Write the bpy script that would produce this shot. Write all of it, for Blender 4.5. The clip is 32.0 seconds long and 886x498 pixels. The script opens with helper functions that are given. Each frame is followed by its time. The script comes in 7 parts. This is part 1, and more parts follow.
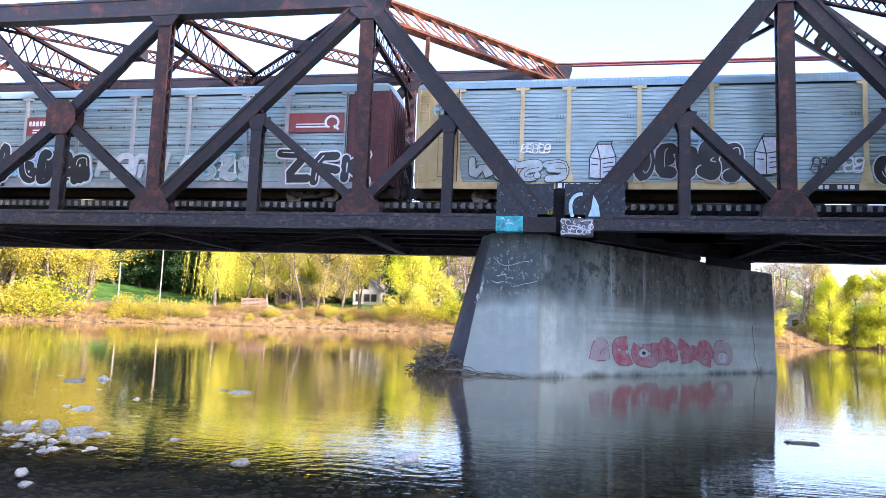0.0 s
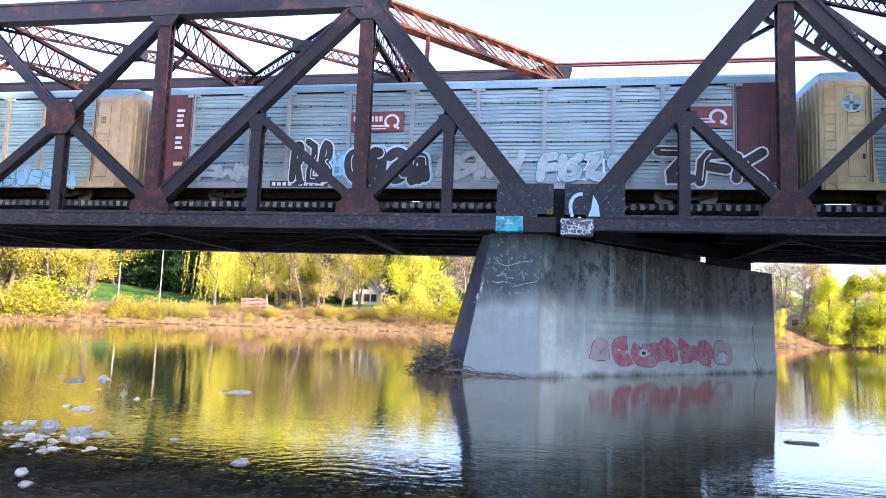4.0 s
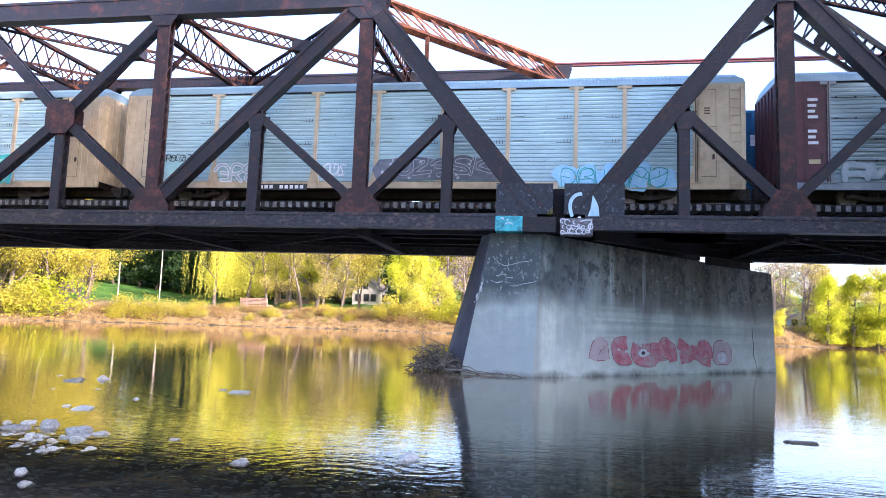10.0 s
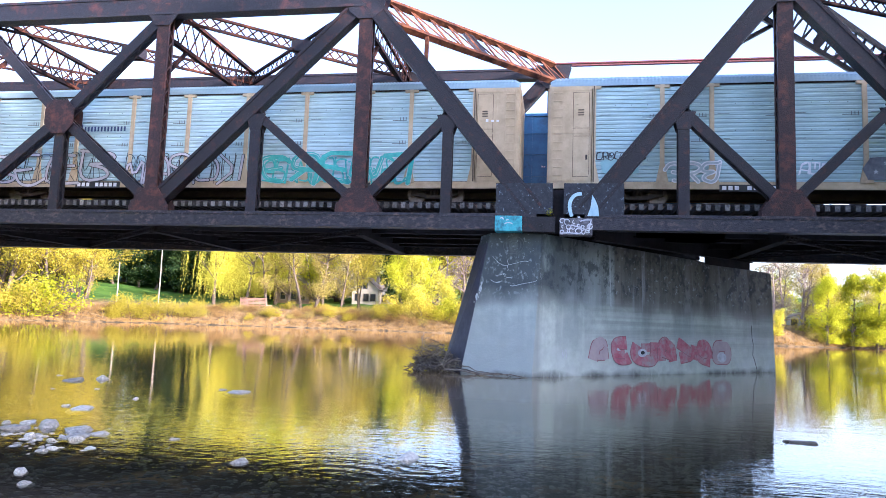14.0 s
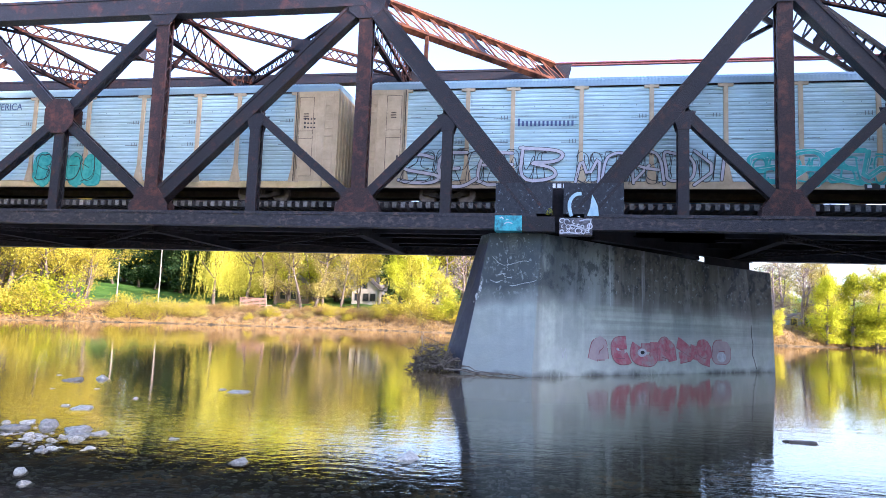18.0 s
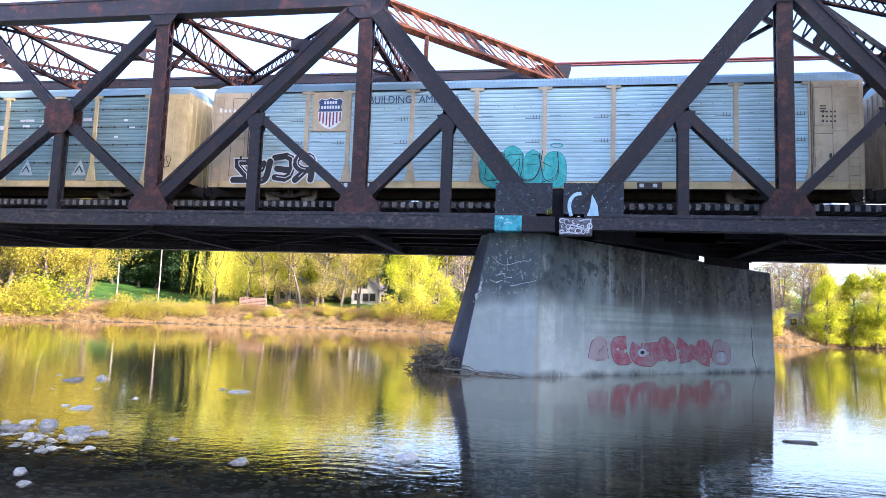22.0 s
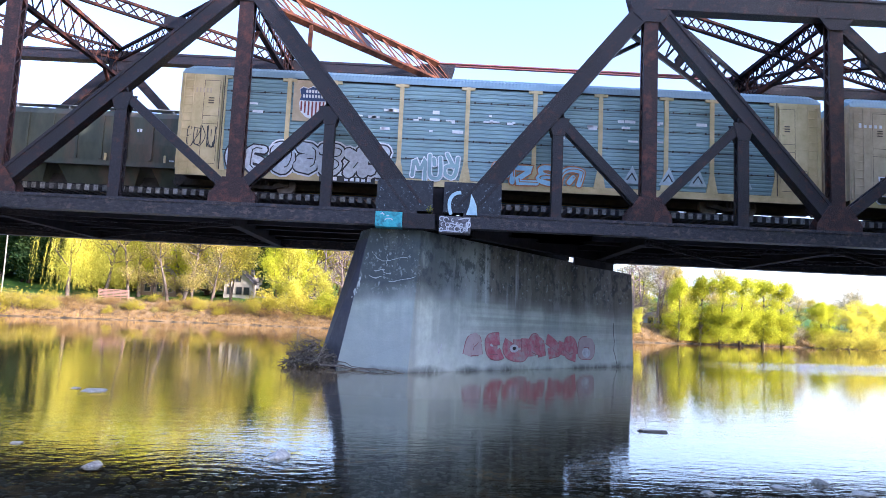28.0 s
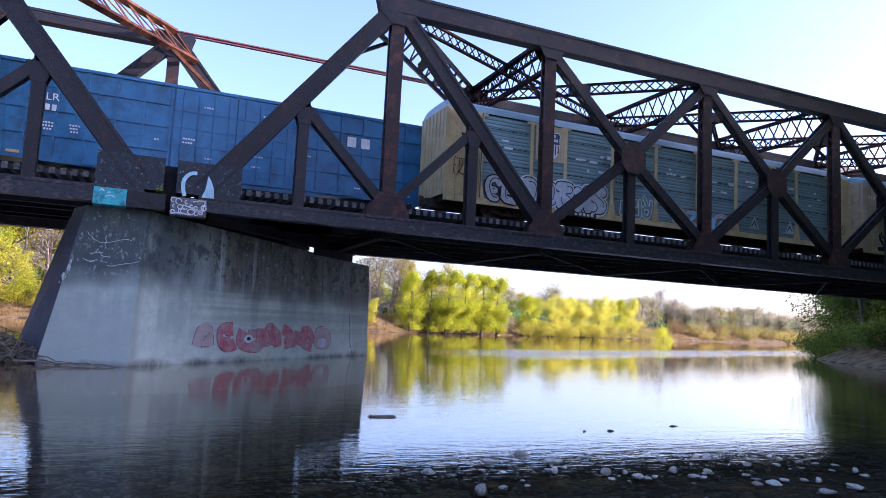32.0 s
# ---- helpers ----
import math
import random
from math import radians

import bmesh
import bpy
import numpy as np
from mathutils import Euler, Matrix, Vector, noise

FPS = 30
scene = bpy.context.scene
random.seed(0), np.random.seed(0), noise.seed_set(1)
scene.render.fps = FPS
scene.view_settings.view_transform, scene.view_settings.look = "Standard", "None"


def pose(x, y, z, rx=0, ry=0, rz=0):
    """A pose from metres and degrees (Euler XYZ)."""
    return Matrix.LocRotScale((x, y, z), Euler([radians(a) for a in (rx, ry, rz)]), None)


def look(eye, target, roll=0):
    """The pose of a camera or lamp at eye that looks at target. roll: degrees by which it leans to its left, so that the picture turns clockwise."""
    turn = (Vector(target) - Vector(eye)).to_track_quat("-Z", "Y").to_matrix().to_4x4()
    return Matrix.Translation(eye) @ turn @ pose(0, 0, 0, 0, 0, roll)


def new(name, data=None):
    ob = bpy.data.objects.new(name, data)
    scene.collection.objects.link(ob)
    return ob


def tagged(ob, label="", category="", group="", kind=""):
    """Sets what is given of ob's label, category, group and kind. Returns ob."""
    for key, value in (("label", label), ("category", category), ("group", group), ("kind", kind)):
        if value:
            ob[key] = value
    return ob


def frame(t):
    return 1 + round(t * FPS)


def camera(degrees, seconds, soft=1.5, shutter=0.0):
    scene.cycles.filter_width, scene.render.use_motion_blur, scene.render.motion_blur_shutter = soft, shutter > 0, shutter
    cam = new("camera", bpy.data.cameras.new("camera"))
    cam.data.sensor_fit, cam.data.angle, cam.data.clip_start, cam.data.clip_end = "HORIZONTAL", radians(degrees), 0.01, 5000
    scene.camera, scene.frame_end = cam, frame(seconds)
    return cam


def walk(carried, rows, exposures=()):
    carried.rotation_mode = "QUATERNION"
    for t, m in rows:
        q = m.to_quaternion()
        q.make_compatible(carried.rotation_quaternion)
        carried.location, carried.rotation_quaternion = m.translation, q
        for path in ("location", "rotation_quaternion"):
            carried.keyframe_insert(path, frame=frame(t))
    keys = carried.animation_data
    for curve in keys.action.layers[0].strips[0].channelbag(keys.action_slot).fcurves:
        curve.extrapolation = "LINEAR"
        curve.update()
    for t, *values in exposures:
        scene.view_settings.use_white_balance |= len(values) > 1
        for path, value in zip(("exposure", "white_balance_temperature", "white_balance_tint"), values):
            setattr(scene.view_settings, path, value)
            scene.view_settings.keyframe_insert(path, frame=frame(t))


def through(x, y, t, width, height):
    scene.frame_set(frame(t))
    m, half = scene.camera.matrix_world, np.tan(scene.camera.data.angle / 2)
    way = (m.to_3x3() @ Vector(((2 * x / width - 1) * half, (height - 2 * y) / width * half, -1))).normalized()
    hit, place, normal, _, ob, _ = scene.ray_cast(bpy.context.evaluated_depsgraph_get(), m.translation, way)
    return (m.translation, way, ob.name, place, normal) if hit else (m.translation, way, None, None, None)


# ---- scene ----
cam = camera(67.2, 32.0, soft=0.6)
EYE = (0.0, 0.0, 2.25)
TURN = 9.63


def aim(t, yaw, pitch, roll):
    return t, pose(*EYE, 90 + pitch, roll, yaw + TURN)


walk(cam, [
    aim(0.0, -0.20, 5.85, -2.05), aim(7.5, -0.22, 5.84, -2.05), aim(14.5, -0.28, 5.82, -2.05),
    aim(20.0, -0.30, 5.80, -2.05), aim(24.5, -0.35, 5.80, -2.05), aim(25.3, -1.05, 5.82, -2.15), aim(26.5, -4.13, 5.85, -2.33),
    aim(27.0, -6.02, 5.85, -2.42), aim(27.5, -8.42, 5.86, -2.53), aim(28.0, -10.72, 5.87, -2.61),
    aim(28.5, -13.13, 5.91, -2.68), aim(29.0, -15.48, 5.88, -2.70), aim(29.5, -18.11, 5.89, -2.77),
    aim(30.0, -20.57, 5.93, -2.81), aim(30.5, -23.33, 5.96, -2.81), aim(31.0, -27.00, 6.01, -2.83),
    aim(31.5, -30.08, 6.04, -2.83), aim(32.0, -32.90, 6.07, -2.83),
], exposures=[(0.0, 2.01, 5500, 28), (10.0, 2.01, 5500, 28), (20.0, 1.93, 5420, 28), (24.0, 1.90, 5420, 28), (27.0, 1.85, 5370, 29), (30.0, 1.45, 5190, 32), (32.0, 1.20, 5220, 36)])

# ---- world and sun ----
SUN_DIR = Vector((0.85, -0.40, 0.33)).normalized()
world = bpy.data.worlds.new("sky")
scene.world = world
world.use_nodes = True
wn = world.node_tree.nodes
sky = wn.new("ShaderNodeTexSky")
sky.sky_type = "NISHITA"
sky.sun_disc = False
sky.sun_elevation = math.asin(SUN_DIR.z)
sky.sun_rotation = math.atan2(SUN_DIR.x, SUN_DIR.y)
sky.dust_density = 2.7
sky.ozone_density = 1.0
wn["Background"].inputs["Strength"].default_value = 0.20
world.node_tree.links.new(sky.outputs["Color"], wn["Background"].inputs["Color"])
sun = new("sun", bpy.data.lights.new("sun", "SUN"))
sun.data.energy = 4.4
sun.data.angle = radians(0.6)
sun.data.color = (1.0, 0.85, 0.66)
sun.matrix_world = look(SUN_DIR * 100, (0, 0, 0))


# ---- materials ----
def mat(name, c1, c2, scale=2.0, rough=0.7, metal=0.0, bump=0.3, bscale=None, c3=None, c3scale=0.6, c3lo=0.5, c3hi=0.65, stretch=(1, 1, 1), island=0.0, rnd=0.0, detail=8.0, spec=0.5):
    """Two colours by a fine noise, a third by a coarse one, with relief."""
    m = bpy.data.materials.new(name)
    m.use_nodes = True
    nt = m.node_tree
    n, l = nt.nodes, nt.links
    b = n["Principled BSDF"]
    b.inputs["Roughness"].default_value = rough
    b.inputs["Metallic"].default_value = metal
    b.inputs["Specular IOR Level"].default_value = spec
    tc = n.new("ShaderNodeTexCoord")
    mp = n.new("ShaderNodeMapping")
    mp.inputs["Scale"].default_value = stretch
    l.new(tc.outputs["Object"], mp.inputs["Vector"])
    vec = mp.outputs["Vector"]
    if rnd:
        oi = n.new("ShaderNodeObjectInfo")
        ad = n.new("ShaderNodeVectorMath")
        ad.operation = "MULTIPLY_ADD"
        ad.inputs[1].default_value = (1, 1, 1)
        sc = n.new("ShaderNodeMath")
        sc.operation = "MULTIPLY"
        sc.inputs[1].default_value = 37.0
        l.new(oi.outputs["Random"], sc.inputs[0])
        l.new(vec, ad.inputs[0])
        l.new(sc.outputs[0], ad.inputs[2])
        vec = ad.outputs[0]
    no = n.new("ShaderNodeTexNoise")
    no.inputs["Scale"].default_value = scale
    no.inputs["Detail"].default_value = detail
    no.inputs["Roughness"].default_value = 0.65
    l.new(vec, no.inputs["Vector"])
    cr = n.new("ShaderNodeValToRGB")
    cr.color_ramp.elements[0].position, cr.color_ramp.elements[1].position = 0.35, 0.68
    cr.color_ramp.elements[0].color = (*c1, 1)
    cr.color_ramp.elements[1].color = (*c2, 1)
    l.new(no.outputs["Fac"], cr.inputs["Fac"])
    col = cr.outputs["Color"]
    if c3:
        n2 = n.new("ShaderNodeTexNoise")
        n2.inputs["Scale"].default_value = c3scale
        n2.inputs["Detail"].default_value = 6.0
        n2.inputs["Roughness"].default_value = 0.7
        l.new(vec, n2.inputs["Vector"])
        r2 = n.new("ShaderNodeValToRGB")
        r2.color_ramp.elements[0].position, r2.color_ramp.elements[1].position = c3lo, c3hi
        l.new(n2.outputs["Fac"], r2.inputs["Fac"])
        mx = n.new("ShaderNodeMix")
        mx.data_type = "RGBA"
        mx.inputs["B"].default_value = (*c3, 1)
        l.new(r2.outputs["Color"], mx.inputs["Factor"])
        l.new(col, mx.inputs["A"])
        col = mx.outputs["Result"]
    if rnd or island:
        src = n.new("ShaderNodeObjectInfo").outputs["Random"] if rnd else n.new("ShaderNodeNewGeometry").outputs["Random Per Island"]
        mr = n.new("ShaderNodeMapRange")
        k = rnd or island
        mr.inputs["To Min"].default_value, mr.inputs["To Max"].default_value = 1 - k, 1 + k
        l.new(src, mr.inputs["Value"])
        hs = n.new("ShaderNodeHueSaturation")
        l.new(mr.outputs["Result"], hs.inputs["Value"])
        l.new(col, hs.inputs["Color"])
        col = hs.outputs["Color"]
    l.new(col, b.inputs["Base Color"])
    if bump:
        bp = n.new("ShaderNodeBump")
        bp.inputs["Strength"].default_value = bump
        bp.inputs["Distance"].default_value = 0.02
        if bscale:
            nb = n.new("ShaderNodeTexNoise")
            nb.inputs["Scale"].default_value = bscale
            nb.inputs["Detail"].default_value = 6.0
            l.new(vec, nb.inputs["Vector"])
            l.new(nb.outputs["Fac"], bp.inputs["Height"])
        else:
            l.new(no.outputs["Fac"], bp.inputs["Height"])
        l.new(bp.outputs["Normal"], b.inputs["Normal"])
    return m


def leaf_mat(name, c1, c2, through=0.5):
    """Leaves: colour by clump, light passing through them."""
    m = bpy.data.materials.new(name)
    m.use_nodes = True
    n, l = m.node_tree.nodes, m.node_tree.links
    out = n["Material Output"]
    n.remove(n["Principled BSDF"])
    g = n.new("ShaderNodeNewGeometry")
    no = n.new("ShaderNodeTexNoise")
    no.inputs["Scale"].default_value = 0.5
    tc = n.new("ShaderNodeTexCoord")
    l.new(tc.outputs["Object"], no.inputs["Vector"])
    av = n.new("ShaderNodeMath")
    av.operation = "MULTIPLY_ADD"
    av.inputs[1].default_value = 0.5
    l.new(g.outputs["Random Per Island"], av.inputs[0])
    sb = n.new("ShaderNodeMath")
    sb.operation = "SUBTRACT"
    sb.inputs[1].default_value = 0.2
    l.new(no.outputs["Fac"], sb.inputs[0])
    l.new(sb.outputs[0], av.inputs[2])
    cr = n.new("ShaderNodeValToRGB")
    cr.color_ramp.elements[0].position, cr.color_ramp.elements[1].position = 0.25, 0.8
    cr.color_ramp.elements[0].color = (*c1, 1)
    cr.color_ramp.elements[1].color = (*c2, 1)
    l.new(av.outputs[0], cr.inputs["Fac"])
    oi = n.new("ShaderNodeObjectInfo")
    mr = n.new("ShaderNodeMapRange")
    mr.inputs["To Min"].default_value, mr.inputs["To Max"].default_value = 0.78, 1.22
    l.new(oi.outputs["Random"], mr.inputs["Value"])
    hs = n.new("ShaderNodeHueSaturation")
    l.new(mr.outputs["Result"], hs.inputs["Value"])
    l.new(cr.outputs["Color"], hs.inputs["Color"])
    d, t, mx = n.new("ShaderNodeBsdfDiffuse"), n.new("ShaderNodeBsdfTranslucent"), n.new("ShaderNodeMixShader")
    mx.inputs[0].default_value = through
    l.new(hs.outputs["Color"], d.inputs["Color"])
    l.new(hs.outputs["Color"], t.inputs["Color"])
    l.new(d.outputs[0], mx.inputs[1])
    l.new(t.outputs[0], mx.inputs[2])
    l.new(mx.outputs[0], out.inputs["Surface"])
    return m


def plain(name, c, rough=0.6, metal=0.0):
    return mat(name, tuple(v * 0.85 for v in c), tuple(min(1, v * 1.12) for v in c), 3.0, rough, metal, 0.15)


steel = mat("rusted_dark_steel", (0.008, 0.008, 0.011), (0.023, 0.021, 0.027), 16.0, 0.52, 0.1, 0.9, 24.0, c3=(0.070, 0.025, 0.018), c3scale=2.6, c3lo=0.54, c3hi=0.70, rnd=0.2, spec=0.4)
rust_steel = mat("rust_red_steel", (0.013, 0.009, 0.011), (0.042, 0.023, 0.022), 16.0, 0.60, 0.05, 0.9, 24.0, c3=(0.105, 0.036, 0.025), c3scale=2.4, c3lo=0.48, c3hi=0.68, rnd=0.25, spec=0.35)
steel_blue = mat("painted_dark_steel", (0.008, 0.009, 0.013), (0.022, 0.023, 0.032), 14.0, 0.50, 0.1, 0.9, 26.0, c3=(0.070, 0.028, 0.026), c3scale=1.7, c3lo=0.52, c3hi=0.68, rnd=0.15, spec=0.4)
lattice_steel = mat("red_rusted_lattice_steel", (0.040, 0.017, 0.013), (0.13, 0.046, 0.024), 4.0, 0.85, 0, 0.3, c3=(0.012, 0.009, 0.011), c3scale=0.8, c3lo=0.36, c3hi=0.54, rnd=0.2, spec=0.1)
# portal rust made brighter and more orange, sunlight put into its colour
portal_steel = mat("sun_brightened_portal_rust", (0.075, 0.029, 0.016), (0.20, 0.080, 0.040), 3.0, 0.85, 0, 0.4, c3=(0.045, 0.020, 0.016), c3scale=1.2, c3lo=0.48, c3hi=0.64, rnd=0.2, spec=0.1)
rod_red = mat("red_oxide_pipe", (0.16, 0.045, 0.05), (0.22, 0.07, 0.07), 3.0, 0.6, 0.1, 0.1)
under_steel = mat("black_floor_steel", (0.010, 0.010, 0.012), (0.024, 0.021, 0.023), 2.0, 0.8, 0, 0.3, rnd=0.15, spec=0.2)
tie_wood = mat("weathered_tie_timber", (0.018, 0.018, 0.019), (0.065, 0.063, 0.063), 6.0, 0.9, 0, 0.6, rnd=0.3)
# tie ends lightened in colour to show against the shaded gaps
tie_end = mat("lightened_tie_ends", (0.05, 0.05, 0.05), (0.20, 0.195, 0.185), 9.0, 0.9, 0, 0.6, rnd=0.45)
rail_steel = mat("rail_steel", (0.08, 0.05, 0.04), (0.14, 0.09, 0.07), 5.0, 0.5, 0.6, 0.1)
bark = mat("bark", (0.055, 0.042, 0.030), (0.16, 0.125, 0.09), 6.0, 0.95, 0, 0.6, stretch=(1, 1, 0.25))
twig = mat("grey_twigs", (0.16, 0.12, 0.10), (0.30, 0.24, 0.20), 5.0, 0.95, 0, 0.2, rnd=0.15)
drift = mat("driftwood", (0.065, 0.056, 0.045), (0.21, 0.185, 0.15), 6.0, 0.9, 0, 0.4, rnd=0.35)
stone = mat("grey_river_stone", (0.22, 0.21, 0.175), (0.50, 0.475, 0.40), 5.0, 0.75, 0, 0.8, c3=(0.14, 0.13, 0.11), c3scale=3.0, c3lo=0.54, c3hi=0.70, rnd=0.45)
bed_stone = mat("wet_bed_stone", (0.038, 0.042, 0.029), (0.105, 0.108, 0.076), 5.0, 0.6, 0, 0.4, island=0.5)
leaf_yellow = leaf_mat("yellow_spring_leaves", (0.30, 0.27, 0.03), (0.56, 0.49, 0.06))
leaf_green = leaf_mat("fresh_green_leaves", (0.29, 0.33, 0.016), (0.60, 0.61, 0.03))
leaf_olive = leaf_mat("olive_buds", (0.29, 0.25, 0.06), (0.52, 0.44, 0.13))
leaf_willow = leaf_mat("willow_leaves", (0.42, 0.42, 0.05), (0.74, 0.69, 0.10))
# olive buds paled and greyed, distance haze put into the colour
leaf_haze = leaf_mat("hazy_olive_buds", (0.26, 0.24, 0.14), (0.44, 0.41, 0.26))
# darker copy of leaf_green for the near bank, its shade put into the colour
leaf_shade = leaf_mat("shade_darkened_leaves", (0.075, 0.115, 0.02), (0.18, 0.235, 0.04), 0.4)
leaf_dark = leaf_mat("dark_evergreen_leaves", (0.02, 0.05, 0.02), (0.06, 0.10, 0.03), 0.2)
leaf_brush = leaf_mat("russet_brush", (0.19, 0.115, 0.040), (0.37, 0.25, 0.095), 0.25)


def ground_mat():
    m = mat("ground", (0.022, 0.022, 0.015), (0.055, 0.052, 0.037), 1.2, 0.95, 0, 0.5, 4.0, spec=0.15)
    n, l = m.node_tree.nodes, m.node_tree.links
    b = n["Principled BSDF"]
    geo, sep = n.new("ShaderNodeNewGeometry"), n.new("ShaderNodeSeparateXYZ")
    l.new(geo.outputs["Position"], sep.inputs[0])
    bed = b.inputs["Base Color"].links[0].from_socket

    def noise_ramp(scale, a, c, lo=0.35, hi=0.65):
        t, r = n.new("ShaderNodeTexNoise"), n.new("ShaderNodeValToRGB")
        t.inputs["Scale"].default_value, t.inputs["Detail"].default_value = scale, 8
        l.new(geo.outputs["Position"], t.inputs["Vector"])
        l.new(t.outputs["Fac"], r.inputs["Fac"])
        r.color_ramp.elements[0].position, r.color_ramp.elements[1].position = lo, hi
        r.color_ramp.elements[0].color, r.color_ramp.elements[1].color = (*a, 1), (*c, 1)
        return r.outputs["Color"], t.outputs["Fac"]

    def over(a, c, lo, hi):
        r = n.new("ShaderNodeMapRange")
        l.new(zn.outputs[0], r.inputs["Value"])
        r.inputs["From Min"].default_value, r.inputs["From Max"].default_value = lo, hi
        x = n.new("ShaderNodeMix")
        x.data_type = "RGBA"
        l.new(r.outputs["Result"], x.inputs["Factor"])
        l.new(a, x.inputs["A"])
        l.new(c, x.inputs["B"])
        return x.outputs["Result"]
    dirt, f = noise_ramp(1.1, (0.085, 0.058, 0.028), (0.255, 0.177, 0.085))
    grass, _ = noise_ramp(0.35, (0.03, 0.085, 0.012), (0.07, 0.15, 0.02))
    zn = n.new("ShaderNodeMath")
    zn.operation = "MULTIPLY_ADD"
    zn.inputs[1].default_value = 1.2
    l.new(f, zn.inputs[0])
    l.new(sep.outputs["Z"], zn.inputs[2])
    col = over(bed, dirt, 0.50, 0.72)
    col = over(col, grass, 3.2, 3.9)
    l.new(col, b.inputs["Base Color"])
    return m


ground_m = ground_mat()


def water_mat():
    m = bpy.data.materials.new("river_water")
    m.use_nodes = True
    n, l = m.node_tree.nodes, m.node_tree.links
    n.remove(n["Principled BSDF"])
    tc = n.new("ShaderNodeTexCoord")

    def wave(scale, stretch, rot):
        mp, t = n.new("ShaderNodeMapping"), n.new("ShaderNodeTexNoise")
        mp.inputs["Scale"].default_value = stretch
        mp.inputs["Rotation"].default_value = (0, 0, radians(rot))
        t.inputs["Scale"].default_value, t.inputs["Detail"].default_value, t.inputs["Roughness"].default_value = scale, 3, 0.5
        l.new(tc.outputs["Object"], mp.inputs["Vector"])
        l.new(mp.outputs["Vector"], t.inputs["Vector"])
        return t.outputs["Fac"]
    a, c = wave(3.2, (0.26, 1, 1), 8), wave(0.35, (0.35, 1, 1), -12)
    ad = n.new("ShaderNodeMath")
    ad.operation = "MULTIPLY_ADD"
    ad.inputs[1].default_value = 0.9
    l.new(c, ad.inputs[0])
    l.new(a, ad.inputs[2])
    fine = n.new("ShaderNodeMath")
    fine.operation = "MULTIPLY_ADD"
    fine.inputs[1].default_value = 0.55
    l.new(wave(11.0, (0.25, 1, 1), 4), fine.inputs[0])
    l.new(ad.outputs[0], fine.inputs[2])
    ad = fine

    def op(kind, a, b=None, c=None):
        q = n.new("ShaderNodeMath")
        q.operation = kind
        for i, v in enumerate((a, b, c)):
            if v is None:
                continue
            if isinstance(v, (int, float)):
                q.inputs[i].default_value = v
            else:
                l.new(v, q.inputs[i])
        return q.outputs[0]
    sep = n.new("ShaderNodeSeparateXYZ")
    l.new(tc.outputs["Object"], sep.inputs[0])
    # rings of small waves round stones in the shallows
    h = ad.outputs[0]
    for cx, cy, reach, freq, amp in ((-2.95, 8.9, 3.6, 21.0, 0.15), (-3.3, 16.6, 2.2, 15.0, 0.22), (-1.9, 10.3, 1.6, 26.0, 0.10)):
        dx, dy = op("SUBTRACT", sep.outputs["X"], cx), op("SUBTRACT", sep.outputs["Y"], cy)
        r = op("SQRT", op("ADD", op("MULTIPLY", dx, dx), op("MULTIPLY", dy, dy)))
        fade = op("MAXIMUM", op("SUBTRACT", 1.0, op("DIVIDE", r, reach)), 0.0)
        h = op("MULTIPLY_ADD", op("MULTIPLY", op("SINE", op("MULTIPLY", r, freq)), fade), amp, h)
    reach = n.new("ShaderNodeMapRange")
    l.new(sep.outputs["Y"], reach.inputs["Value"])
    for k, v in (("From Min", 10.0), ("From Max", 45.0), ("To Min", 0.125), ("To Max", 0.040)):
        reach.inputs[k].default_value = v
    calm = reach.outputs[0]
    # a wind-ruffled stretch downstream
    off = op("ABSOLUTE", op("SUBTRACT", op("MULTIPLY_ADD", sep.outputs["X"], -0.42, sep.outputs["Y"]), 34.0))
    wind = op("MULTIPLY", op("MAXIMUM", op("SUBTRACT", 1.0, op("DIVIDE", off, 7.0)), 0.0), op("MINIMUM", op("MAXIMUM", op("MULTIPLY_ADD", sep.outputs["X"], 0.10, -1.6), 0.0), 1.0))
    wind = op("MULTIPLY", wind, op("MULTIPLY_ADD", wave(0.25, (0.3, 1, 1), 0), 1.6, -0.2))
    bp = n.new("ShaderNodeBump")
    l.new(op("MULTIPLY_ADD", wind, 2.3, calm), bp.inputs["Strength"])
    bp.inputs["Distance"].default_value = 0.035
    l.new(h, bp.inputs["Height"])
    fr = n.new("ShaderNodeFresnel")
    fr.inputs["IOR"].default_value = 1.34
    l.new(bp.outputs["Normal"], fr.inputs["Normal"])
    gl, tr, mx = n.new("ShaderNodeBsdfGlossy"), n.new("ShaderNodeBsdfTransparent"), n.new("ShaderNodeMixShader")
    gl.inputs["Roughness"].default_value = 0.025
    gl.inputs["Color"].default_value = (1.0, 0.975, 0.935, 1)
    tr.inputs["Color"].default_value = (0.86, 0.87, 0.76, 1)
    l.new(bp.outputs["Normal"], gl.inputs["Normal"])
    l.new(op("POWER", fr.outputs[0], 0.62), mx.inputs[0])
    silt, murk = n.new("ShaderNodeBsdfDiffuse"), n.new("ShaderNodeMixShader")
    silt.inputs["Color"].default_value = (0.36, 0.235, 0.10, 1)
    deep = n.new("ShaderNodeMapRange")
    l.new(sep.outputs["Y"], deep.inputs["Value"])
    deep.inputs["From Min"].default_value, deep.inputs["From Max"].default_value = 13.5, 24.0
    deep.inputs["To Min"].default_value, deep.inputs["To Max"].default_value = 0.02, 0.42
    l.new(deep.outputs[0], murk.inputs[0])
    l.new(tr.outputs[0], murk.inputs[1])
    l.new(silt.outputs[0], murk.inputs[2])
    l.new(murk.outputs[0], mx.inputs[1])
    l.new(gl.outputs[0], mx.inputs[2])
    l.new(mx.outputs[0], n["Material Output"].inputs["Surface"])
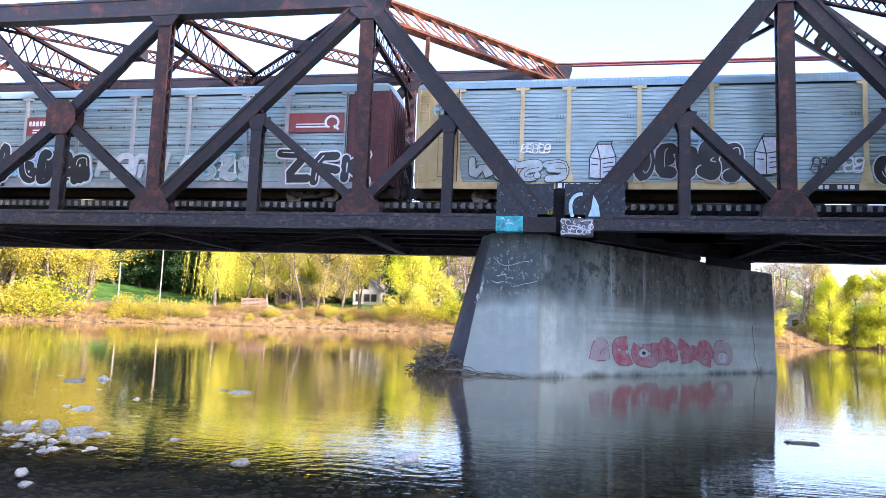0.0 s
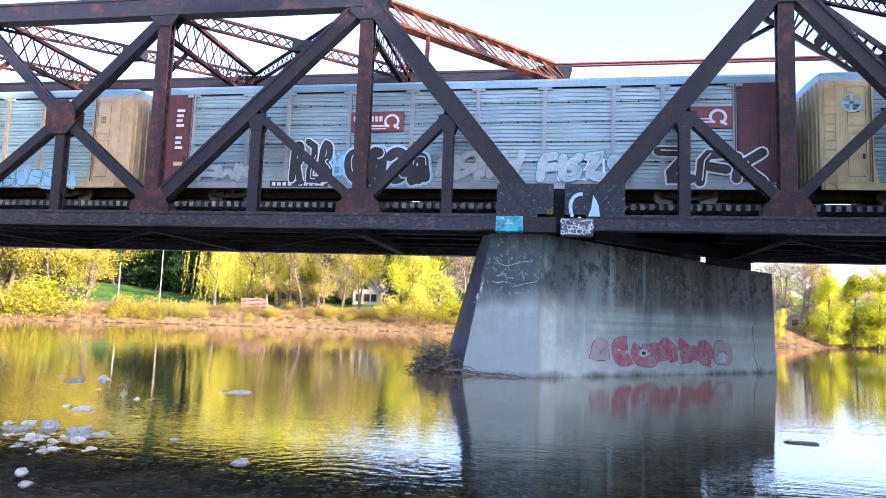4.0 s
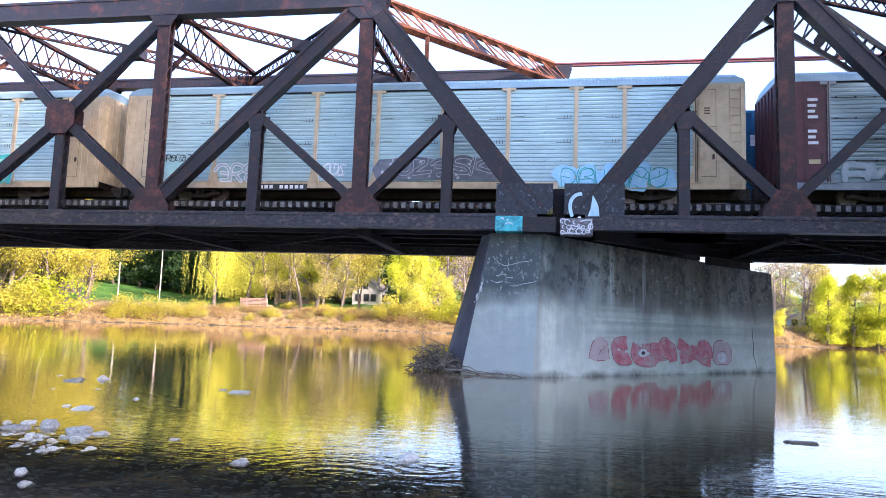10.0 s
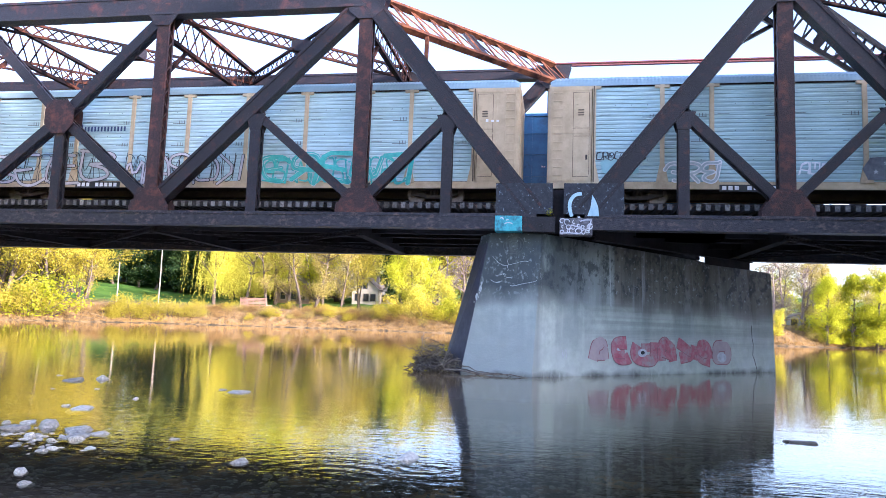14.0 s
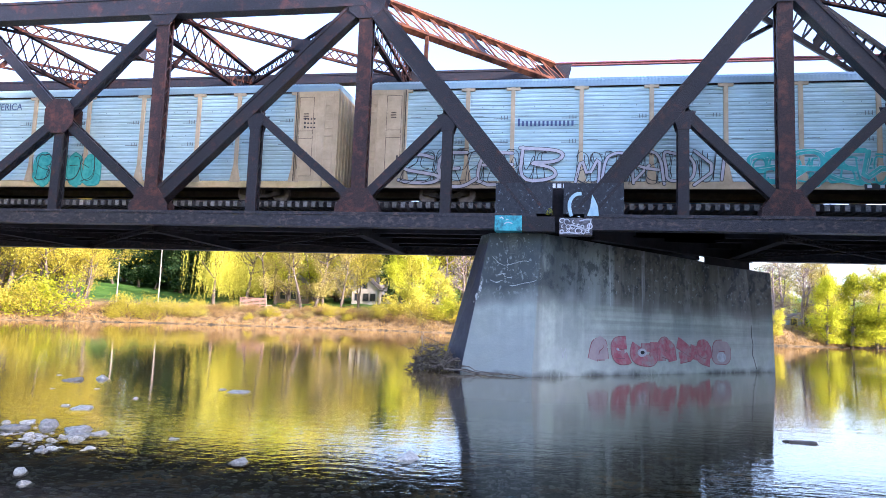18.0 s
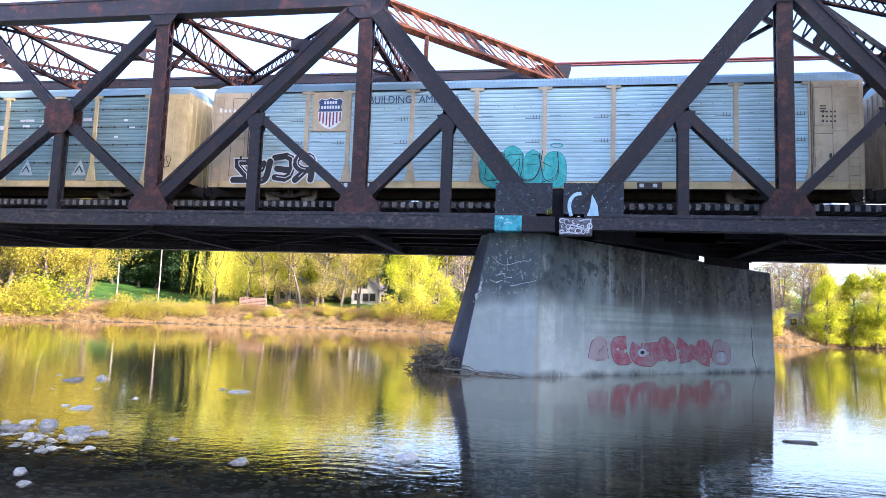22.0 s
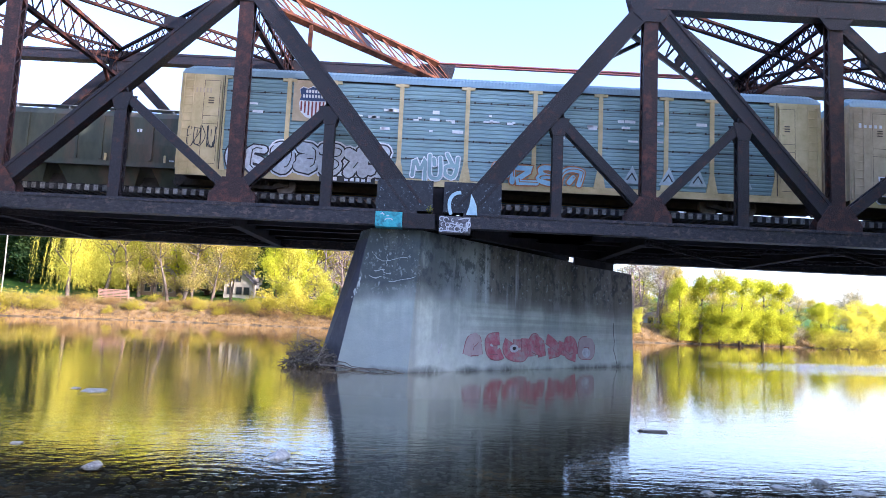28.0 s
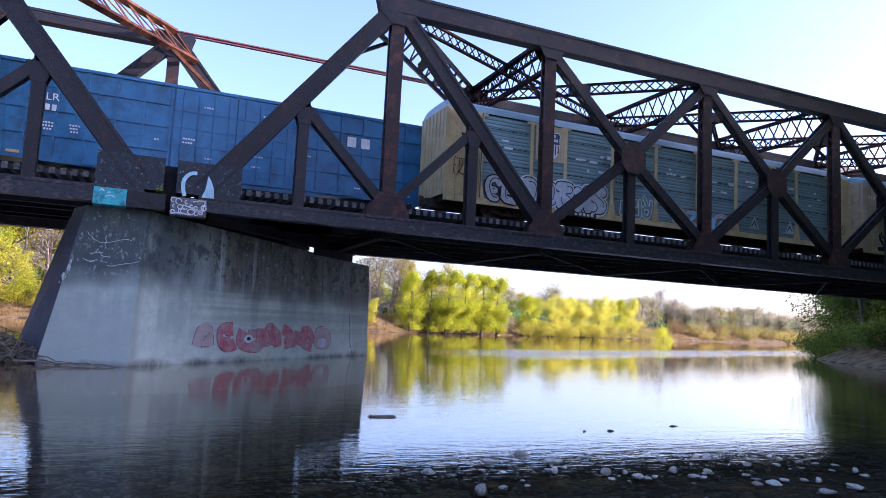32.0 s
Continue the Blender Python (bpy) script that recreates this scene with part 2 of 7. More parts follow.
    return m


water_m = water_mat()


# ---- mesh tools ----
class Mesh:
    """Collects vertices and faces of one part."""

    def __init__(self):
        self.v, self.f = [], []

    def add(self, vs, fs):
        k = len(self.v)
        self.v += [tuple(p) for p in vs]
        self.f += [tuple(k + i for i in q) for q in fs]
        return self

    def box(self, x0, x1, y0, y1, z0, z1):
        return self.add([(x0, y0, z0), (x1, y0, z0), (x1, y1, z0), (x0, y1, z0), (x0, y0, z1), (x1, y0, z1), (x1, y1, z1), (x0, y1, z1)],
                        [(3, 2, 1, 0), (4, 5, 6, 7), (0, 1, 5, 4), (1, 2, 6, 5), (2, 3, 7, 6), (3, 0, 4, 7)])

    def beam(self, p, q, a, b, ref=(0, 1, 0)):
        """A bar from p to q, a wide across ref and b deep along it."""
        p, q, ref = Vector(p), Vector(q), Vector(ref)
        d = (q - p).normalized()
        s = d.cross(ref).normalized() * (a / 2)
        r = s.cross(d).normalized() * (b / 2)
        c = [p - s - r, p + s - r, p + s + r, p - s + r]
        return self.add(c + [x + (q - p) for x in c], [(0, 1, 2, 3), (7, 6, 5, 4), (4, 5, 1, 0), (5, 6, 2, 1), (6, 7, 3, 2), (7, 4, 0, 3)])

    def plate(self, pts, y0, y1):
        """An upright plate with the outline pts in x and z."""
        n = len(pts)
        vs = [(x, y0, z) for x, z in pts] + [(x, y1, z) for x, z in pts]
        return self.add(vs, [tuple(range(n)), tuple(range(2 * n - 1, n - 1, -1))] + [(i, i + n, (i + 1) % n + n, (i + 1) % n) for i in range(n)])

    def tube(self, pts, radii, n=6):
        k = len(self.v)
        for i, (p, r) in enumerate(zip(pts, radii)):
            p = Vector(p)
            d = (Vector(pts[min(i + 1, len(pts) - 1)]) - Vector(pts[max(i - 1, 0)])).normalized()
            s = d.cross(Vector((0.31, 0.17, 0.93)) if abs(d.z) < 0.9 else Vector((1, 0, 0))).normalized()
            u = d.cross(s)
            for j in range(n):
                a = 2 * math.pi * j / n
                self.v.append(tuple(p + (s * math.cos(a) + u * math.sin(a)) * r))
            if i:
                for j in range(n):
                    self.f.append((k + (i - 1) * n + j, k + (i - 1) * n + (j + 1) % n, k + i * n + (j + 1) % n, k + i * n + j))
        self.f.append(tuple(k + j for j in range(n - 1, -1, -1)))
        self.f.append(tuple(len(self.v) - n + j for j in range(n)))
        return self

    def cyl(self, p, q, r, n=14):
        return self.tube([p, q], [r, r], n)

    def data(self, name, material, smooth=False):
        me = bpy.data.meshes.new(name)
        me.from_pydata(self.v, [], self.f)
        me.materials.append(material)
        if smooth:
            me.polygons.foreach_set("use_smooth", [True] * len(me.polygons))
        me.update()
        return me


def part(name, mesh, material, parent, label="", smooth=False):
    ob = new(name, mesh if isinstance(mesh, bpy.types.Mesh) else mesh.data(name, material, smooth))
    ob.parent = parent
    if label:
        tagged(ob, label)
    return ob


def thing(name, label, category, group="", kind="", at=None):
    ob = new(name)
    ob.empty_display_size = 0.3
    if at is not None:
        ob.matrix_basis = at
    return tagged(ob, label, category, group, kind)


def solo(name, mesh, material, label, category, group="", kind="", at=None, smooth=False):
    ob = new(name, mesh if isinstance(mesh, bpy.types.Mesh) else mesh.data(name, material, smooth))
    if at is not None:
        ob.matrix_basis = at
    return tagged(ob, label, category, group, kind)


# ---- ground and river ----
FAR = [(-75, -40), (-77, 20), (-74, 50), (-66, 71), (-53, 84), (-31, 93), (-14, 93), (10, 95), (32, 96), (45, 104), (70, 115), (92, 127), (112, 131), (180, 152), (330, 200)]
NEAR = [(330, 125), (180, 95), (100, 72), (66, 51), (52, 34), (40, 17), (27, 7), (12, 4.2), (-8, 4.0), (-17, 6), (-24, 13), (-40, 20), (-55, 14), (-64, -10), (-66, -40)]
SHORE = np.array(FAR + NEAR, float)


def shore_dist(P):
    """Distance to the river's edge, above 0 on land, and whether the far shore is the nearer."""
    a, b = SHORE, np.roll(SHORE, -1, axis=0)
    best = np.full(len(P), 1e9)
    inside = np.zeros(len(P), bool)
    farside = np.zeros(len(P), bool)
    for i in range(len(a)):
        e = b[i] - a[i]
        w = P - a[i]
        t = np.clip((w @ e) / (e @ e), 0, 1)
        d = np.hypot(*(w - t[:, None] * e).T)
        farside = np.where(d < best, i < len(FAR), farside)
        best = np.minimum(best, d)
        cond = ((a[i][1] > P[:, 1]) != (b[i][1] > P[:, 1]))
        with np.errstate(divide="ignore", invalid="ignore"):
            xi = a[i][0] + (P[:, 1] - a[i][1]) / (e[1] if e[1] else 1e-9) * e[0]
        inside ^= cond & (P[:, 0] < xi)
    return np.where(inside, -best, best), farside


def heights(P):
    d, far = shore_dist(P)
    r = np.array([noise.fractal(Vector((x * 0.35, y * 0.35, 0)), 1.0, 2.0, 4) for x, y in P]) if len(P) < 200000 else 0
    big = np.array([noise.noise(Vector((x * 0.03, y * 0.03, 5))) for x, y in P])
    dl = np.maximum(d, 0)
    hf = np.interp(dl, [0, 1.5, 4, 7, 14, 30, 60, 120, 300], [0, 0.5, 1.9, 2.7, 3.1, 4.2, 8.0, 13, 18]) + big * np.clip(dl / 10, 0, 1) * 0.8
    hn = np.interp(dl, [0, 2, 5, 15, 60, 300], [0, 0.35, 0.75, 1.3, 3.0, 10]) + np.interp(P[:, 0], [25, 45, 60], [0, 1.2, 2.0]) * np.clip(dl / 6, 0, 1)
    land = np.where(far, hf, hn) + r * np.clip(dl, 0, 1.2) * np.where(far, 0.28, 0.12)
    bed = -np.interp(-d, [0, 2, 10, 18, 30], [0.0, 0.05, 0.16, 0.6, 1.6]) + r * 0.03
    z = np.where(d > 0, land, np.minimum(bed, -0.02))
    emb = np.clip((9.0 - np.abs(P[:, 1] - 31.6)) / 5.0, 0, 1) * np.clip((np.where(P[:, 0] < 0, -P[:, 0] - 74, P[:, 0] - 64)) / 8.0, 0, 1)
    return np.where(emb > 0, np.maximum(z, emb * 6.3), z)


def spaced(lo, hi, fine_lo, fine_hi, step):
    out = list(np.arange(fine_lo, fine_hi + step / 2, step))
    s = step
    while out[-1] < hi:
        s *= 1.22
        out.append(out[-1] + s)
    s = step
    while out[0] > lo:
        s *= 1.22
        out.insert(0, out[0] - s)
    return np.array(out)


gx, gy = spaced(-1500, 1500, -85, 120, 1.1), spaced(-1200, 1800, -6, 125, 0.9)
GX, GY = np.meshgrid(gx, gy)
GP = np.stack([GX.ravel(), GY.ravel()], 1)
GZ = heights(GP)


def ground_z(x, y):
    return float(heights(np.array([[x, y]], float))[0])


def sheet():
    nx, ny = len(gx), len(gy)
    idx = np.arange(nx * ny).reshape(ny, nx)
    f = np.stack([idx[:-1, :-1], idx[:-1, 1:], idx[1:, 1:], idx[1:, :-1]], -1).reshape(-1, 4)
    me = bpy.data.meshes.new("ground")
    me.vertices.add(nx * ny)
    me.vertices.foreach_set("co", np.column_stack([GP, GZ]).ravel())
    me.loops.add(f.size)
    me.loops.foreach_set("vertex_index", f.ravel())
    me.polygons.add(len(f))
    me.polygons.foreach_set("loop_start", np.arange(len(f)) * 4)
    me.polygons.foreach_set("use_smooth", np.ones(len(f), bool))
    me.materials.append(ground_m)
    me.update(calc_edges=True)
    return me


solo("ground", sheet(), ground_m, "earth riverbanks, lawn and stony river bed", "ground", kind="structure")
wm = Mesh()
wm.add([(-110, -45, 0), (360, -45, 0), (360, 230, 0), (-110, 230, 0)], [(0, 1, 2, 3)])
solo("water", wm, water_m, "calm shallow brown river water with ripples", "water", kind="structure")
# ---- bridge ----
Y1, Y2 = 27.0, 36.3
BC0, BC1, TC0, TC1 = 5.88, 6.50, 15.55, 16.45
BOT, TOP, MID = 6.75, 15.95, 10.85
ACROSS = (0, 1, 0)


chord_steel = mat("speckled_chord_steel", (0.007, 0.010, 0.016), (0.042, 0.038, 0.046), 9.0, 0.5, 0.2, 0.9, 30.0, c3=(0.085, 0.06, 0.055), c3scale=4.5, c3lo=0.54, c3hi=0.64, stretch=(0.6, 1, 1), rnd=0.1)


def laced(p, q, w, d, pitch=0.55):
    """A built-up member: two flange plates, edge angles and zigzag lacing on both sides."""
    p, q = Vector(p), Vector(q)
    a = (q - p).normalized()
    s = a.cross(Vector(ACROSS)).normalized()
    m = Mesh()
    for k in (-1, 1):
        o = Vector((0, k * d / 2, 0))
        m.beam(p + o, q + o, w, 0.025)
        for e in (-1, 1):
            c = o + s * e * (w / 2 - 0.012) - Vector((0, k * 0.05, 0))
            m.beam(p + c, q + c, 0.025, 0.10)
    n = max(2, int((q - p).length / pitch))
    for e in (-1, 1):
        for i in range(n):
            t0, t1 = i / n, (i + 1) / n
            y0, y1 = (-1, 1) if i % 2 else (1, -1)
            c = s * e * (w / 2 - 0.03)
            m.beam(p.lerp(q, t0) + c + Vector((0, y0 * d / 2, 0)), p.lerp(q, t1) + c + Vector((0, y1 * d / 2, 0)), 0.06, 0.018, tuple(s))
    return m


def boxed(p, q, w, d):
    """A riveted box member: edge angles proud of a recessed web, front and back."""
    p, q = Vector(p), Vector(q)
    a = (q - p).normalized()
    s = a.cross(Vector(ACROSS)).normalized()
    e, k = 0.125, 0.035
    half = [(-w / 2, -d / 2), (-w / 2 + e, -d / 2), (-w / 2 + e, -d / 2 + k), (w / 2 - e, -d / 2 + k), (w / 2 - e, -d / 2), (w / 2, -d / 2)]
    prof = half + [(-u, -v) for u, v in half]
    n = len(prof)
    vs = [o + s * u + Vector((0, v, 0)) for o in (p, q) for u, v in prof]
    return Mesh().add(vs, [tuple(range(n - 1, -1, -1)), tuple(range(n, 2 * n))] + [(i, (i + 1) % n, (i + 1) % n + n, i + n) for i in range(n)])


def rivet_rows(span, p, q, w, y):
    """Rivet heads along both edges of a member's front."""
    p, q = Vector(p), Vector(q)
    s = (q - p).normalized().cross(Vector(ACROSS)).normalized()
    m = Mesh()
    for e in (-1, 1):
        rivets(m, p + s * e * (w / 2 - 0.06), q + s * e * (w / 2 - 0.06), y, int((q - p).length / 0.17))
    tagged(part("rivets", m, steel_blue, span), kind="stuff")


def rivets(m, p, q, y, n):
    p, q = Vector(p), Vector(q)
    for i in range(n):
        c = p.lerp(q, (i + 0.5) / n)
        m.add([(c.x - 0.02, y, c.z - 0.02), (c.x + 0.02, y, c.z - 0.02), (c.x + 0.02, y, c.z + 0.02), (c.x - 0.02, y, c.z + 0.02), (c.x, y - 0.016, c.z)],
              [(0, 1, 4), (1, 2, 4), (2, 3, 4), (3, 0, 4)])


def gusset(x, z, pts, y, d, back=False):
    """A gusset plate with rivets, or the plain one behind."""
    m = Mesh()
    out = [(x + a, z + b) for a, b in pts]
    if back:
        return m.plate(out, y + d / 2 + 0.003, y + d / 2 + 0.028)
    m.plate(out, y - d / 2 - 0.028, y - d / 2 - 0.003)
    n = len(out)
    for i in range(n):
        a, b = out[i], out[(i + 1) % n]
        k = 0.88
        pa, pb = (x + (a[0] - x) * k, 0, z + (a[1] - z) * k), (x + (b[0] - x) * k, 0, z + (b[1] - z) * k)
        rivets(m, pa, pb, y - d / 2 - 0.028, max(2, int((Vector(pb) - Vector(pa)).length / 0.16)))
    return m


BOTG = [(-0.95, -0.3), (0.95, -0.3), (0.95, 0.0), (0.42, 0.78), (-0.42, 0.78), (-0.95, 0.0)]
TOPG = [(-0.8, 0.3), (0.8, 0.3), (0.8, -0.15), (0.35, -0.75), (-0.35, -0.75), (-0.8, -0.15)]
JOINT = [(-0.46, -0.12), (-0.24, -0.85), (0.24, -0.85), (0.46, -0.12)]
MIDG = [(-0.75, -0.35), (-0.35, -0.8), (0.35, -0.8), (0.75, -0.35), (0.75, 0.35), (0.35, 0.8), (-0.35, 0.8), (-0.75, 0.35)]


def gussets(span, x, z, pts, y, d, material):
    for back in (False, True):
        part("gusset_plate", gusset(x, z, pts, y, d, back), material, span)


def truss(span, y, end, peak, posts, far_end):
    """One truss: end is the bearing at the pier, peak the first top joint, posts the others, outwards."""
    D = 0.52
    mid = lambda a, b: (a + b) / 2
    last = posts[-1]
    lab = "rust-streaked dark riveted steel"
    t1 = TC1 if y == Y1 else TC1 - 0.32
    part("top_chord", boxed((peak, y, (TC0 + t1) / 2), (last, y, (TC0 + t1) / 2), t1 - TC0, 0.62), steel_blue if y == Y1 else steel, span, lab)
    b0 = BC0 if y == Y1 else 5.64
    part("bottom_chord", boxed((end, y, (b0 + BC1) / 2), (far_end, y, (b0 + BC1) / 2), BC1 - b0, 0.62), chord_steel, span, lab)
    if y == Y1:
        rivet_rows(span, (end, y, (BC0 + BC1) / 2), (max(-36, min(48, far_end)), y, (BC0 + BC1) / 2), BC1 - BC0, y - 0.31)
        rivet_rows(span, (peak, y, (TC0 + TC1) / 2), (max(-36, min(48, last)), y, (TC0 + TC1) / 2), TC1 - TC0, y - 0.31)
        rivet_rows(span, (end, y, BC1 + 0.05), (peak, y, TOP), 0.74, y - 0.30)
        rivet_rows(span, (peak, y, TOP), (posts[0], y, BOT), 0.66, y - 0.26)
    for e, p in ((end, peak), (far_end, last)):
        part("end_post", boxed((e, y, BC1 + 0.05), (p, y, TOP), 0.74, 0.60), steel, span)
        j = mid(e, p)
        jz = mid(BC1, TOP) - 0.35
        part("sub_strut", laced((j, y, jz - 0.2), (p, y, BOT + 0.1), 0.40, 0.40), steel, span)
        part("sub_post", laced((j, y, jz), (j, y, BC1), 0.42, 0.40), steel, span)
        gussets(span, j, jz - 0.1, JOINT, y, D - 0.10, steel)
        gussets(span, p, BOT, BOTG, y, D, rust_steel)
        gussets(span, p, TOP, [(-1.0, 0.35), (1.0, 0.35), (0.75, -0.6), (0.35, -0.95), (-0.35, -0.95), (-0.75, -0.6)], y, D, steel_blue)
        part("post", laced((p, y, BOT), (p, y, TOP), 0.60, 0.44), rust_steel, span)
    a = posts[0]
    j, jz = mid(peak, a), mid(BOT, TOP) - 0.3
    part("main_diagonal", boxed((peak, y, TOP), (a, y, BOT), 0.66, 0.52), steel, span)
    part("sub_strut", laced((j, y, jz - 0.2), (peak, y, BOT + 0.1), 0.36, 0.40), steel, span)
    part("sub_post", laced((j, y, jz), (j, y, BC1), 0.46, 0.40), steel, span)
    gussets(span, j, jz - 0.1, JOINT, y, D - 0.10, steel)
    for i, p in enumerate(posts):
        if p != last:
            part("post", laced((p, y, BOT), (p, y, TC0), 0.58, 0.44), rust_steel, span)
            gussets(span, p, BOT, BOTG, y, D, rust_steel)
            gussets(span, p, TOP - 0.15, TOPG, y, D, steel)
        if i + 1 < len(posts):
            q = posts[i + 1]
            j = mid(p, q)
            for u, v in ((p, q), (q, p)):
                part("diagonal", laced((u, y, TC0), (j, y, MID), 0.46, 0.42), steel, span)
                part("diagonal", laced((j, y, MID), (v, y, BOT + 0.1), 0.44, 0.42), steel, span)
            part("sub_post", laced((j, y, MID), (j, y, BC1), 0.44, 0.40), steel, span)
            gussets(span, j, MID, MIDG, y, D + 0.04, rust_steel)


def lattice(p, q, depth, lean=(0, 0, -1), pitch=0.8, chord=0.12, bar=0.05, cross=True, flat=0.25):
    """A lattice strut from p to q: upper and lower chord angles with crossed bars between."""
    p, q, down = Vector(p), Vector(q), Vector(lean).normalized() * depth
    a = (q - p).normalized()
    nrm = tuple(a.cross(down).normalized())
    m = Mesh()
    for o in (Vector((0, 0, 0)), down):
        m.beam(p + o, q + o, chord, flat, nrm)
    n = max(2, int((q - p).length / pitch))
    for i in range(n):
        u, v = p.lerp(q, i / n), p.lerp(q, (i + 1) / n)
        m.beam(u, v + down, bar, 0.02, nrm)
        if cross:
            m.beam(u + down, v, bar, 0.02, nrm)
        else:
            m.beam(v + down, v, bar * 1.2, 0.03, nrm)
    return m


def i_beam(a, b, z0, z1, half, flange, web):
    """A rolled beam of I section from a to b in plan, one closed skin."""
    a, b = Vector((*a, 0)), Vector((*b, 0))
    side = (b - a).normalized().cross(Vector((0, 0, 1)))
    sec = [(-half, z0), (half, z0), (half, z0 + flange), (web, z0 + flange), (web, z1 - flange), (half, z1 - flange), (half, z1), (-half, z1), (-half, z1 - flange), (-web, z1 - flange), (-web, z0 + flange), (-half, z0 + flange)]
    n = len(sec)
    vs = [tuple(e + side * u + Vector((0, 0, z))) for e in (a, b) for u, z in sec]
    return Mesh().add(vs, [tuple(range(n - 1, -1, -1)), tuple(range(n, 2 * n))] + [(i, (i + 1) % n, n + (i + 1) % n, n + i) for i in range(n)])


def floor_system(span, x0, x1, beams):
    for x in beams:
        part("floor_beam", i_beam((x, Y1 + 0.3), (x, Y2 - 0.3), 5.60, 6.56, 0.2, 0.035, 0.02), under_steel, span)
    for y in (29.25, 30.75, 33.25, 34.75):
        part("stringer", i_beam((x0, y), (x1, y), 5.93, 6.73, 0.16, 0.03, 0.02), under_steel, span)
    for u, v in zip(beams, beams[1:]):
        for ya, yb in ((Y1 + 0.4, Y2 - 0.4), (Y2 - 0.4, Y1 + 0.4)):
            part("bottom_lateral", lattice((u, ya, 5.92), (v, yb, 5.92), 0.22, (0, 0, -1), 0.35, 0.05, 0.04, flat=0.10), under_steel, span)


def span_bridge(name, sgn, near, far, label):
    """near and far: (bearing, peak, posts, far bearing) of the two trusses."""
    span = thing(name, label, "railway bridge", "bridge spans")
    for y, (end, peak, posts, far_end) in ((Y1, near), (Y2, far)):
        truss(span, y, end, peak, posts, far_end)
    # portal at the skewed end
    a, b = Vector((near[1], Y1 + 0.3, TOP + 0.35)), Vector((far[1], Y2 - 0.3, TOP + 0.35))
    slope = Vector((near[0] - near[1], 0, BC1 - TOP)).normalized()
    # left portal in the sun-brightened rust, right one in plain dark steel
    part("portal_frame", lattice(a, b, 1.75, slope, 1.0, 0.20, 0.12, cross=False, flat=0.3), portal_steel if sgn < 0 else steel, span, "rusted portal bracing of riveted angles")
    for k, e in ((0.16, a), (0.84, b)):
        c = a.lerp(b, k)
        part("portal_knee", Mesh().beam(c + slope * 1.7, e + slope * 4.2, 0.16, 0.16), portal_steel if sgn < 0 else steel, span)
    c0 = a.lerp(b, 0.46) + slope * 0.05
    part("portal_plate", Mesh().beam(c0 + slope * 0.1, c0 + slope * 1.6, 0.8, 0.02, tuple(slope.cross(b - a))), steel, span)
    xs = sorted({near[1], *near[2]}, key=lambda v: sgn * v)
    for x in xs:
        if sgn * x < sgn * far[1] - 0.5 and sgn > 0:
            continue
        if sgn < 0 and x > far[1] + 0.5:
            continue
        part("sway_frame", lattice((x, Y1 + 0.3, TOP + 0.3), (x, Y2 - 0.3, TOP + 0.3), 1.6, (0, 0, -1), 0.85, 0.18, 0.09), lattice_steel, span, "red-brown rusted lattice sway frame")
        for ye, ys in ((Y1 + 0.3, 1), (Y2 - 0.3, -1)):
            part("knee_brace", Mesh().beam((x, ye, TOP - 3.0), (x, ye + ys * 1.6, TOP - 1.25), 0.14, 0.16, (1, 0, 0)), lattice_steel, span)
    inner = [x for x in xs if sgn * x >= sgn * far[1] - 0.5] if sgn > 0 else xs
    for u, v in zip(inner, inner[1:]):
        for ya, yb in ((Y1 + 0.3, Y2 - 0.3), (Y2 - 0.3, Y1 + 0.3)):
            if ya < yb:
                cx, cy = (u + v) / 2, (ya + yb) / 2
                part("lateral_plate", Mesh().box(cx - 0.5, cx + 0.5, cy - 0.4, cy + 0.4, TOP - 0.36, TOP + 0.20), steel, span)
            part("top_lateral", lattice((u, ya, TOP + 0.25), (v, yb, TOP + 0.25), 0.58, (0, 0, -1), 0.58, 0.12, 0.07, flat=0.14), lattice_steel, span)
    # from the acute corner to the far truss
    if sgn > 0:
        part("top_lateral", lattice((near[1], Y1 + 0.3, TOP + 0.25), (far[2][0], Y2 - 0.3, TOP + 0.25), 0.58, (0, 0, -1), 0.58, 0.12, 0.07, flat=0.14), lattice_steel, span)
        part("top_lateral", lattice((far[1], Y2 - 0.3, TOP + 0.25), (near[2][0], Y1 + 0.3, TOP + 0.25), 0.58, (0, 0, -1), 0.58, 0.12, 0.07, flat=0.14), lattice_steel, span)
    else:
        part("top_lateral", lattice((near[1], Y1 + 0.3, TOP + 0.25), (far[2][0], Y2 - 0.3, TOP + 0.25), 0.58, (0, 0, -1), 0.58, 0.12, 0.07, flat=0.14), lattice_steel, span)
    floor_system(span, min(near[0], near[3]), max(far[0], far[3]) if sgn > 0 else far[0] - 0.4, sorted(x for x in (near[2] + [near[1]])))
    return span


def end_girder(span, x0, x1):
    """The skewed end floor beam, a plate girder over the bearings."""
    p, q = Vector((x0, Y1 + 0.35, 0)), Vector((x1, Y2 - 0.35, 0))
    m = Mesh()
    for z, w, h in ((6.05, 0.05, 0.96), (5.56, 0.36, 0.05), (6.56, 0.36, 0.05)):
        m.beam(p + Vector((0, 0, z)), q + Vector((0, 0, z)), w, h, (0, 0, 1))
    part("end_girder", m, under_steel, span)
    c = p.lerp(q, 0.66)
    part("end_skirt", Mesh().beam(c + Vector((0, 0, 5.36)), q + Vector((0, 0, 5.36)), 0.04, 0.36, (0, 0, 1)), under_steel, span)


